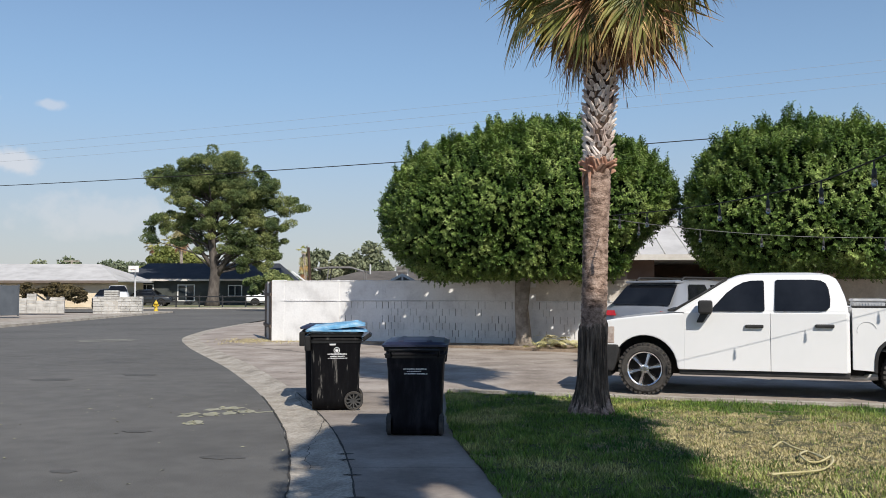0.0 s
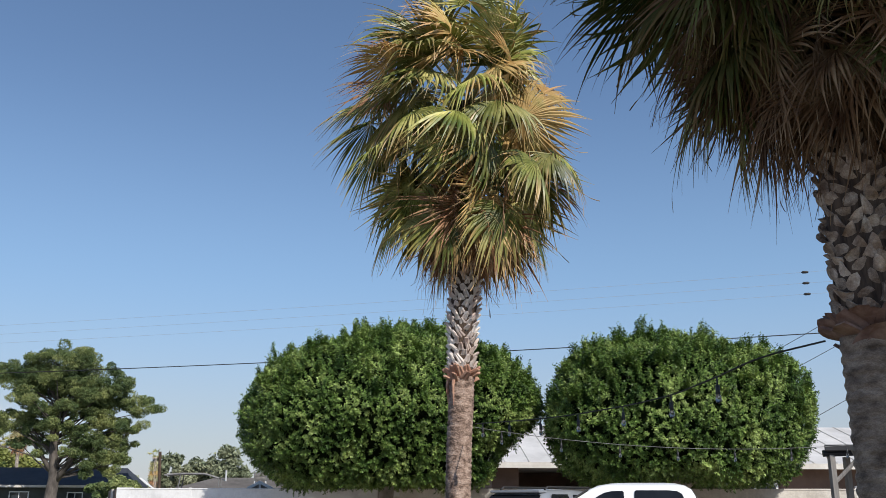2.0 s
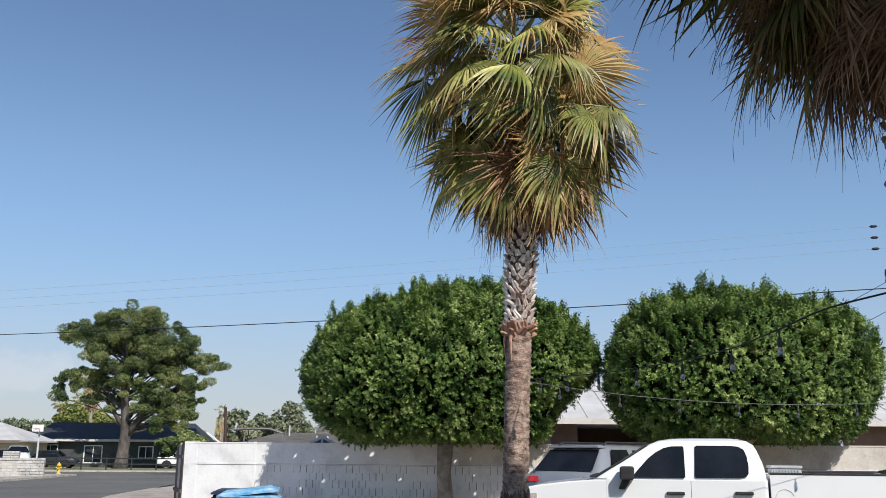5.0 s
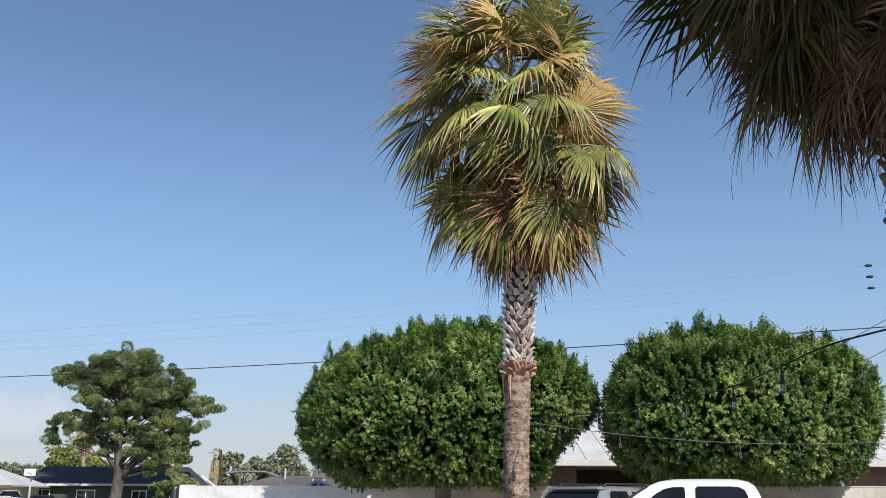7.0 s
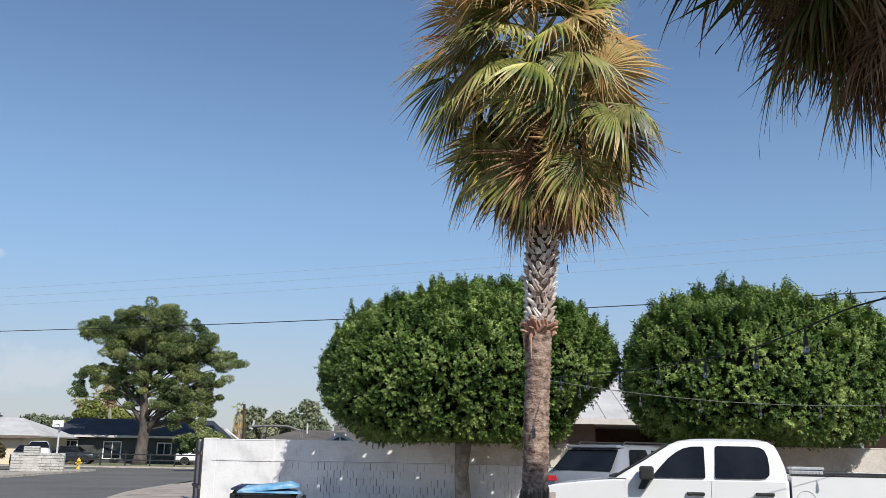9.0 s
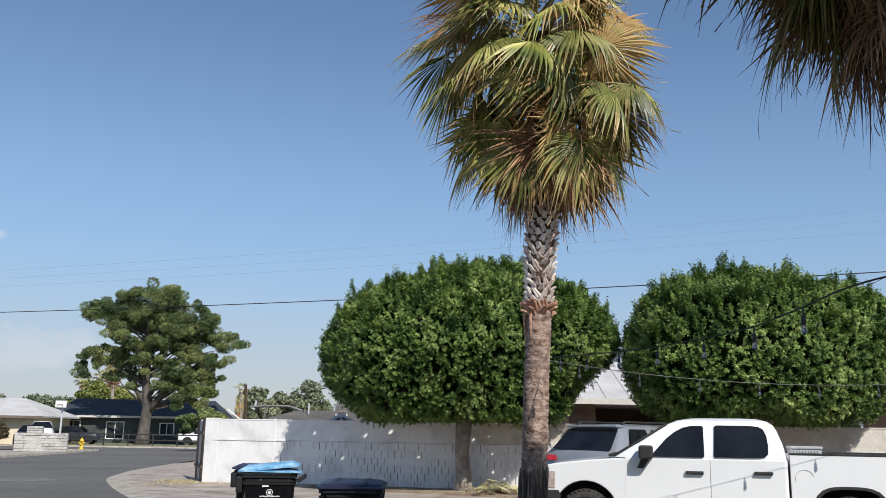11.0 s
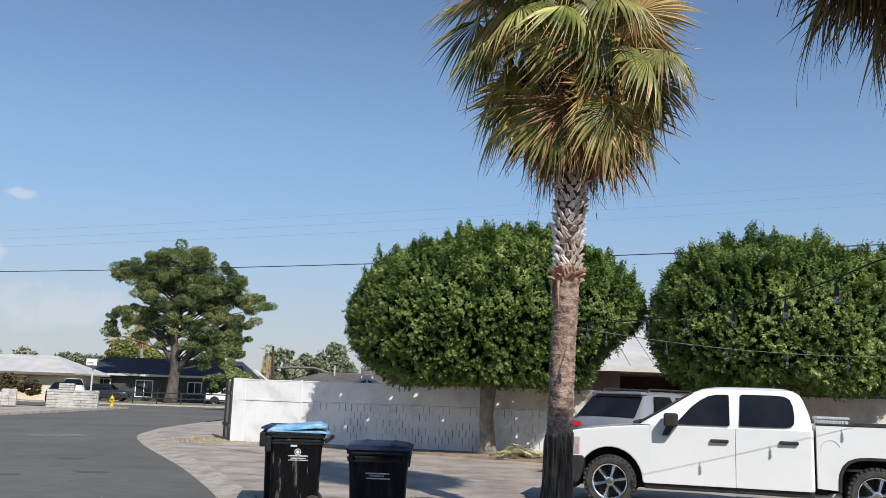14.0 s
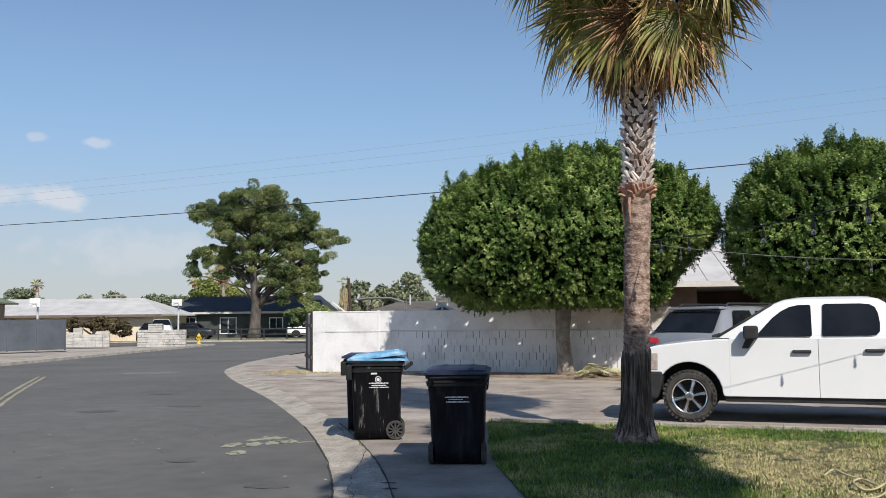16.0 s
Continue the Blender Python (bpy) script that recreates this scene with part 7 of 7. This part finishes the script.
def bush(name, label, x, y, lobes, mat, seed, size=0.16, per=110, th=1.0, cat="tree", bark="twig"):
    r = np.random.default_rng(seed)
    h = max(q[2] for q in lobes)
    return clump_tree(name, x, y, clumps_in(r, lobes), [(0, 0, -0.1), (0.05, 0, h * 0.5), (0, 0, h * 1.0)], [0.16 * th, 0.12 * th, 0.05 * th],
                      [([(0, 0, h * 0.35), (q[0] * 0.6, q[1] * 0.6, q[2] * 0.8), (q[0], q[1], q[2])], [0.09 * th, 0.06 * th, 0.03 * th]) for q in lobes], mat, label, seed, per, size, cat, bark)


house("house", "cream house with white low roof across the street", Matrix.Translation((-48, 75.5, 0)) @ Matrix.Rotation(radians(3), 4, "Z"), 19.6, 10, 2.2, 3.75, M["stucco_cream"], M["roof_white"], M["brown_fascia"], 0.9, 3.4,
      [(9.0, 0.9, 1.8, 1.0, "window"), (15.6, 0.0, 3.2, 2.0, "garage")])
house("house", "dark green-grey house with navy roof and white-framed windows", Matrix.Translation((-30.6, 87, 0)), 14.4, 9, 2.45, 4.1, M["stucco_dark"], M["roof_navy"], M["fascia"], 0.7, 1.2,
      [(1.2, 1.0, 1.2, 1.0, "window"), (4.9, 0.5, 1.5, 1.45, "window"), (9.8, 0.95, 1.2, 0.95, "window"), (-0.1, 0, 1.0, 2.1, "door")])
house("house", "far house with olive green roof", Matrix.Translation((-47.4, 62.5, 0)) @ Matrix.Rotation(radians(8), 4, "Z"), 9.5, 8, 3.2, 4.4, M["stucco_tan"], M["roof_green"], M["brown_fascia"], 0.8, 2.5)
house("house", "house with pale carport roof beside the dark house", Matrix.Translation((-33.8, 84, 0)), 3.0, 6, 2.3, 3.1, M["stucco_cream"], M["roof_green"], M["white_trim"], 0.4, 0.8)

# stone pillar wall and stepped wall
sw = thing("stone_wall", "low pale stone wall with a raised pier", "garden wall", Matrix.Translation((-22.35, 57.2, 0)) @ Matrix.Rotation(radians(4), 4, "Z"))
part("core", from_bm("core", box(0.02, 3.08, 0.02, 0.3, 0, 1.12), M["block_tan"]), sw)
part("core", from_bm("core", box(0.72, 1.58, -0.03, 0.35, 0, 1.5), M["block_tan"]), sw)
r9 = np.random.default_rng(9)
for row in range(7):
    x = -0.0
    while x < 3.05:
        w = r9.uniform(0.28, 0.6)
        hgt = 0.155
        top = row * 0.16
        if x < 3.8:
            part("stone", from_bm("stone", box(x, min(x + w - 0.02, 3.1), -0.02 - r9.random() * 0.03, 0.05, top + 0.01, top + hgt, 0.015, 1), M["stone"]), sw)
        x += w
for row in range(4):
    part("stone", from_bm("stone", box(0.7, 1.14, -0.09, 0.06, 0.98 + row * 0.14, 1.10 + row * 0.14, 0.015, 1), M["stone"]), sw)
    part("stone", from_bm("stone", box(1.16, 1.6, -0.085, 0.06, 0.98 + row * 0.14, 1.10 + row * 0.14, 0.015, 1), M["stone"]), sw)
st = thing("stepped_wall", "low pale stepped block wall before the cream house", "garden wall", Matrix.Translation((-29.4, 59.0, 0)) @ Matrix.Rotation(radians(5), 4, "Z"))
for x0, x1, h in ((0, 0.9, 0.85), (0.9, 1.9, 1.0), (1.9, 2.5, 1.3), (2.5, 3.4, 0.85), (3.4, 4.3, 1.05)):
    for i in range(max(1, round((x1 - x0) / 0.42))):
        n_ = max(1, round((x1 - x0) / 0.42))
        a, b = x0 + (x1 - x0) * i / n_, x0 + (x1 - x0) * (i + 1) / n_
        for j in range(round(h / 0.2)):
            hh = h / round(h / 0.2)
            part("block", from_bm("block", box(a + 0.006, b - 0.006, 0, 0.2, j * hh + 0.006, (j + 1) * hh - 0.006, 0.008, 1), M["stone"]), st)

# grey panel fence
fo = thing("panel_fence", "dark grey solid panel fence along the pavement", "fence", Matrix.Translation((-33.5, 42.0, 0)) @ Matrix.Rotation(radians(54), 4, "Z"))
for i in range(8):
    part("panel", from_bm("panel", box(i * 1.75 + 0.03, i * 1.75 + 1.72, 0, 0.05, 0.05, 1.82, 0.01, 1), M["fence_grey"]), fo)
    part("post", from_bm("post", box(i * 1.75 - 0.035, i * 1.75 + 0.035, -0.02, 0.07, 0, 1.88, 0.005, 1), M["fence_grey"]), fo)
part("post", from_bm("post", box(13.97, 14.04, -0.02, 0.07, 0, 1.88, 0.005, 1), M["fence_grey"]), fo)

# hydrant
hy = thing("fire_hydrant", "yellow fire hydrant at the kerb across the street", "fire hydrant", Matrix.Translation((-20.05, 62.6, 0.05)))
part("barrel", from_bm("barrel", lathe([(0.0, 0.0), (0.17, 0.0), (0.17, 0.05), (0.11, 0.06), (0.105, 0.5), (0.15, 0.51), (0.15, 0.55)], 18, "z"), M["hydrant"], True), hy)
part("bonnet", from_bm("bonnet", lathe([(0.14, 0.551), (0.12, 0.64), (0.05, 0.70), (0.035, 0.76), (0.0, 0.76)], 18, "z"), M["hydrant"], True), hy)
for a in ((-0.2, 0, 0.42), (0.2, 0, 0.42), (0, -0.2, 0.36)):
    part("nozzle", from_bm("nozzle", tube([(a[0] * 0.4, a[1] * 0.4, a[2]), a], 0.055, 10), M["hydrant"]), hy)


def hoop(x, y, h, bw, bh, label, rot=0):
    t = thing("basketball_hoop", label, "basketball hoop", Matrix.Translation((x, y, 0)) @ Matrix.Rotation(radians(rot), 4, "Z"))
    part("pole", from_bm("pole", tube([(0, 0, 0), (0, 0, h - 0.2), (0, -0.35, h + 0.15)], 0.07, 8), M["steel_pale"]), t)
    part("backboard", from_bm("backboard", box(-bw / 2, bw / 2, -0.42, -0.36, h - 0.2, h - 0.2 + bh, 0.01), M["white_trim"]), t)
    part("rim", from_bm("rim", lathe([(0.21, 0), (0.24, 0), (0.24, 0.02), (0.21, 0.02)], 16, "z"), M["boot_red"]), t, "", Matrix.Translation((0, -0.66, h)))


# the first stands in for a white globe lamp on a post
hoop(-23.9, 69.5, 3.1, 0.8, 0.5, "white board on a pale pole")
hoop(-30.4, 60.0, 2.95, 0.75, 0.6, "white basketball backboard above the fence")

# rail fence before the dark house
rf = thing("rail_fence", "black metal rail fence before the dark house", "fence", Matrix.Translation((-31, 77.2, 0)))
for i in range(9):
    part("post", from_bm("post", box(i * 2.0 - 0.05, i * 2.0 + 0.05, -0.05, 0.05, 0, 1.05, 0.01, 1), M["steel_dark"]), rf)
for z in (0.5, 0.95):
    part("rail", from_bm("rail", box(-0.05, 16.05, -0.03, 0.03, z - 0.05, z + 0.05), M["steel_dark"]), rf)

# parked vehicles in the driveways


def screens(x0, x1, x2, x3, zb, zr, hw=0.78, rw=0.52):
    """Windscreen (front) and rear window from the belt to the roof."""
    return [("windscreen", [(x3 + 0.02, -hw, zb + 0.04), (x3 + 0.02, hw, zb + 0.04), (x2 + 0.06, rw, zr - 0.04), (x2 + 0.06, -rw, zr - 0.04)], M["auto_glass"], "dark windscreen"),
            ("rear_window", [(x0 - 0.02, hw, zb + 0.04), (x0 - 0.02, -hw, zb + 0.04), (x1 - 0.06, -rw, zr - 0.04), (x1 - 0.06, rw, zr - 0.04)], M["auto_glass"], "dark rear window")]


cspec = [(-2.3, 0.82, 0.4, 0.9, 0.95, 0.75), (-2.2, 0.88, 0.34, 1.0, 1.05, 0.75), (-1.2, 0.9, 0.3, 1.02, 1.08, 0.72), (-0.7, 0.9, 0.3, 1.02, 1.55, 0.6), (0.5, 0.9, 0.3, 1.0, 1.58, 0.6), (1.1, 0.9, 0.3, 0.98, 1.1, 0.7), (2.0, 0.86, 0.34, 0.9, 0.93, 0.7), (2.3, 0.8, 0.4, 0.7, 0.75, 0.65)]
car("white_car", "white car with dark windows parked behind the stone wall", Matrix.Translation((-25.6, 70.5, 0)) @ Matrix.Rotation(radians(-72), 4, "Z"), M["white_paint"], [(a, b, c2, d2 + 0.15, e + 0.3, f2) for a, b, c2, d2, e, f2 in cspec], (-1.4, 1.4), 0.36, "car", glass_band(-0.9, 0.9, 0.9, 0.6, 1.16, 1.86, 0.3, 0.45) + screens(-1.2, -0.7, 0.5, 1.12, 1.38, 1.88))
car("black_car", "black car parked before the cream garage", Matrix.Translation((-27.3, 73.0, 0)) @ Matrix.Rotation(radians(-80), 4, "Z"), M["black_paint"], cspec, (-1.4, 1.4), 0.34, "car", glass_band(-0.9, 0.9, 0.9, 0.6, 1.01, 1.56, 0.3, 0.45) + screens(-1.2, -0.7, 0.5, 1.12, 1.09, 1.58))
car("dark_car", "dark car parked beside the dark house", Matrix.Translation((-27.2, 82.5, 0)) @ Matrix.Rotation(radians(5), 4, "Z"), M["black_paint"], cspec, (-1.4, 1.4), 0.34, "car", glass_band(-0.9, 0.9, 0.9, 0.6, 1.01, 1.56, 0.3, 0.45) + screens(-1.2, -0.7, 0.5, 1.12, 1.09, 1.58))
car("white_car", "white car half hidden beside the dark house", Matrix.Translation((-16.2, 84.5, 0)) @ Matrix.Rotation(radians(5), 4, "Z"), M["white_paint"], cspec, (-1.4, 1.4), 0.34, "car", glass_band(-0.9, 0.9, 0.9, 0.6, 1.01, 1.56, 0.3, 0.45) + screens(-1.2, -0.7, 0.5, 1.12, 1.09, 1.58))

# shrubs and trees far off
bush("shrub", "brown-green climbing shrub on the cream house", -32.7, 74.0, [(-1.6, 0, 1.5, 1.1, 0.6, 14), (0.6, 0, 1.6, 1.4, 0.6, 16), (2.4, 0, 1.2, 1.0, 0.8, 12)], M["bougain"], 51, 0.12, cat="shrub")
bush("shrub", "olive green tree crown beyond the wall's corner", -12.2, 66.5, [(-0.6, 0, 2.2, 1.5, 0.65, 16), (-1.7, 0, 1.8, 1.0, 0.6, 8), (0.6, 0, 1.9, 0.8, 0.5, 6)], M["needle"], 52, 0.14, cat="tree")
bush("tree", "pale lime-green tree behind the dark house", -31.5, 103, [(0, 0, 4.6, 3.2, 1.7, 26), (2.5, 0, 4.0, 2.4, 1.4, 16)], M["lime_leaf"], 53, 0.25)
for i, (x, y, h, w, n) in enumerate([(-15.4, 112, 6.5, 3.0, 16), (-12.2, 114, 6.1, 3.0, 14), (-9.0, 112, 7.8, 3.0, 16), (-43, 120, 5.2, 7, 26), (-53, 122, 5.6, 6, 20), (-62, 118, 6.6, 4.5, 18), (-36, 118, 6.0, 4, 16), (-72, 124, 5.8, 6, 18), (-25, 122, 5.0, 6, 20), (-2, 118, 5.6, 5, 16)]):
    bush("tree", "green tree far behind the houses, paled for haze", x, y, [(0, 0, h * 0.66, w * 0.62, h * 0.34, n), (w * 0.35, 0, h * 0.5, w * 0.5, h * 0.3, n // 2), (-w * 0.4, 0, h * 0.48, w * 0.5, h * 0.3, n // 2)], M["hazed_leaf"], 60 + i, 0.28, 60, 1.4)


def far_palm(x, y, h, label, skirt=0.0, s=1.0):
    t = thing("palm_tree", label, "palm tree", Matrix.Translation((x, y, 0)))
    part("trunk", from_bm("trunk", tube([(0, 0, 0), (0.1, 0, h * 0.5), (0, 0, h)], [0.22, 0.17, 0.16], 8), M["twig"], True), t)
    for k in range(18 if skirt < 0.9 else 7):
        cls = ["top", "high", "mid", "low", "high", "mid"][k % 6]
        part("frond", FRONDS[cls][0], t, "", Matrix.Translation((0, 0, h)) @ Matrix.Rotation(k * 2.4, 4, "Z") @ Matrix.Scale(s if skirt < 0.9 else s * 0.6, 4))
    for k in range(int(40 * skirt)):
        part("dry_frond", FRONDS["shag"][(0, 0, 1, 0, 2)[k % 5]] if skirt > 0.9 else FRONDS["skirt"][0], t, "", Matrix.Translation((0, 0, h - 0.2 - skirt * (k % 5) * 0.32)) @ Matrix.Rotation(k * 2.4, 4, "Z") @ Matrix.Scale(s * (0.9 if skirt < 0.9 else 1.15), 4))
    return t


far_palm(-10.6, 68.0, 4.4, "stubby palm with shaggy brown dead skirt", 1.0, 0.62)
far_palm(-27.9, 95.0, 8.6, "palm with tan dead skirt behind the dark house", 1.0, 1.5)
far_palm(-38.2, 125.0, 8.0, "slender far palm above the roofs", 0.2, 0.8)
far_palm(-41.0, 126.0, 7.6, "slender far palm above the roofs", 0.2, 0.8)
far_palm(-50.8, 100.0, 6.0, "far palm with a round head", 0.2, 0.5)
# far tree belt that closes the horizon
r5 = np.random.default_rng(5)
cs, ns = [], []
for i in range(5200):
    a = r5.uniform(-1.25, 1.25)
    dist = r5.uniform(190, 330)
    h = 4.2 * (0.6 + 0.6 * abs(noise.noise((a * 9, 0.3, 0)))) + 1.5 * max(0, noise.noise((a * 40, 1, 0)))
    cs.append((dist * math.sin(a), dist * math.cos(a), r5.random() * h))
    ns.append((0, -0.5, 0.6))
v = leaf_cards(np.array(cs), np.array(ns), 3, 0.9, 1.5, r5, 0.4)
tagged(new("far_trees", quads("far_trees", v, M["hazed_leaf"])), "belt of hazy green trees along the horizon", "trees", kind="stuff")
# far pole with crossarm behind the cream house
up = thing("utility_pole", "thin utility pole with crossarm above the white roof", "utility pole", Matrix.Translation((-38.2, 92, 0)))
part("pole", from_bm("pole", tube([(0, 0, 0), (0, 0, 4.6)], 0.1, 8), M["twig"]), up)
part("crossarm", from_bm("crossarm", box(-0.8, 0.8, -0.05, 0.05, 4.4, 4.52), M["twig"]), up)

# ---- block wall, its blocks last ----
wall = thing("wall_north", "white-painted concrete block wall along the lot", "wall", WALL_M, kind="structure")
part("core", from_bm("core", box(0.0, WALL_L, 0.034, 0.19, -0.1, 1.84), M["mortar"]), wall)
part("cap", from_bm("cap", box(8.41, WALL_L, -0.012, 0.205, 1.842, WALL_H, 0.008, 1), M["block_warm"]), wall)
part("cap", from_bm("cap", box(-0.01, 8.4, -0.012, 0.205, 1.842, WALL_H, 0.008, 1), M["block"]), wall)
part("ledge", from_bm("ledge", box(0.3, WALL_L, -0.02, 0.012, 1.245, 1.275, 0.005, 1), M["block"]), wall)
part("end_pier", from_bm("end_pier", box(-0.008, 0.42, -0.006, 0.2, -0.05, 1.9, 0.004, 1), M["block"]), wall)
part("pier", from_bm("pier", box(2.22, 2.30, -0.008, 0.012, 0, 1.9, 0.003, 1), M["block"]), wall)


def block_mesh(w, h, g):
    """A block's face, chamfered at its edges."""
    x, z, c = w / 2, h / 2, g
    v = [(-x, 0.034, -z), (x, 0.034, -z), (x, 0.034, z), (-x, 0.034, z), (-x + c, 0.0, -z + c), (x - c, 0.0, -z + c), (x - c, 0.0, z - c), (-x + c, 0.0, z - c)]
    return v, [(4, 5, 6, 7), (0, 1, 5, 4), (1, 2, 6, 5), (2, 3, 7, 6), (3, 0, 4, 7)]


LOWER = mesh("block", *block_mesh(0.2, 0.2067, 0.0002), M["block"])
NARROW = mesh("block", *block_mesh(0.178, 0.2067, 0.0002), M["block"])
UPPER = mesh("block", *block_mesh(0.3995, 0.193, 0.0004), M["block"])
rest_v, rest_f, warm_v, warm_f = [], [], [], []
r6 = np.random.default_rng(6)


def lay(x, z, me, x_split):
    y = r6.uniform(-0.0004, 0.0004)
    if x < x_split:
        part("block", me, wall, "", Matrix.Translation((x, y, z)))
    else:
        vv, ff = (warm_v, warm_f) if z > 1.28 and x > 8.4 else (rest_v, rest_f)
        k = len(vv)
        vv.extend((q.co.x + x, q.co.y + y, q.co.z + z) for q in me.vertices)
        ff.extend(tuple(i + k for i in p.vertices) for p in me.polygons)


for row in range(6):
    x = 0.1 + 0.1 * (row % 2)
    while x < WALL_L - 0.1:
        lay(x, 0.105 + row * 0.2067, NARROW if r6.random() < 0.4 and x > 2.3 else LOWER, 7.6)
        x += 0.2
for row in range(3):
    x = 0.2 + 0.2 * (row % 2)
    while x < WALL_L - 0.2:
        lay(x, 1.375 + row * 0.193 - 0.0, UPPER, 7.6)
        x += 0.4
tagged(part("block_rest", mesh("block_rest", rest_v, rest_f, M["block"]), wall), kind="stuff")
tagged(part("block_bare", mesh("block_bare", warm_v, warm_f, M["block_warm"]), wall, "bare tan upper courses of block"), kind="stuff")

# weathered gate at the wall's end, folded back
gate = thing("wooden_gate", "weathered brown boards closing the wall's end", "gate", Matrix.Translation((-5.38, 28.14, 0)) @ Matrix.Rotation(math.atan2(2.1, -0.62), 4, "Z"))
for i in range(6):
    part("board", from_bm("board", box(i * 0.36 + 0.01, i * 0.36 + 0.34, -0.02 - 0.015 * (i % 2), 0.02, 0.02, 1.86 - 0.03 * (i % 3), 0.006, 1), M["gate_pale"] if i in (2, 3) else M["gate_wood"]), gate)
part("rail", from_bm("rail", box(0, 2.15, 0.021, 0.06, 0.4, 0.5), M["gate_wood"]), gate)
part("rail", from_bm("rail", box(0, 2.15, 0.021, 0.06, 1.4, 1.5), M["gate_wood"]), gate)
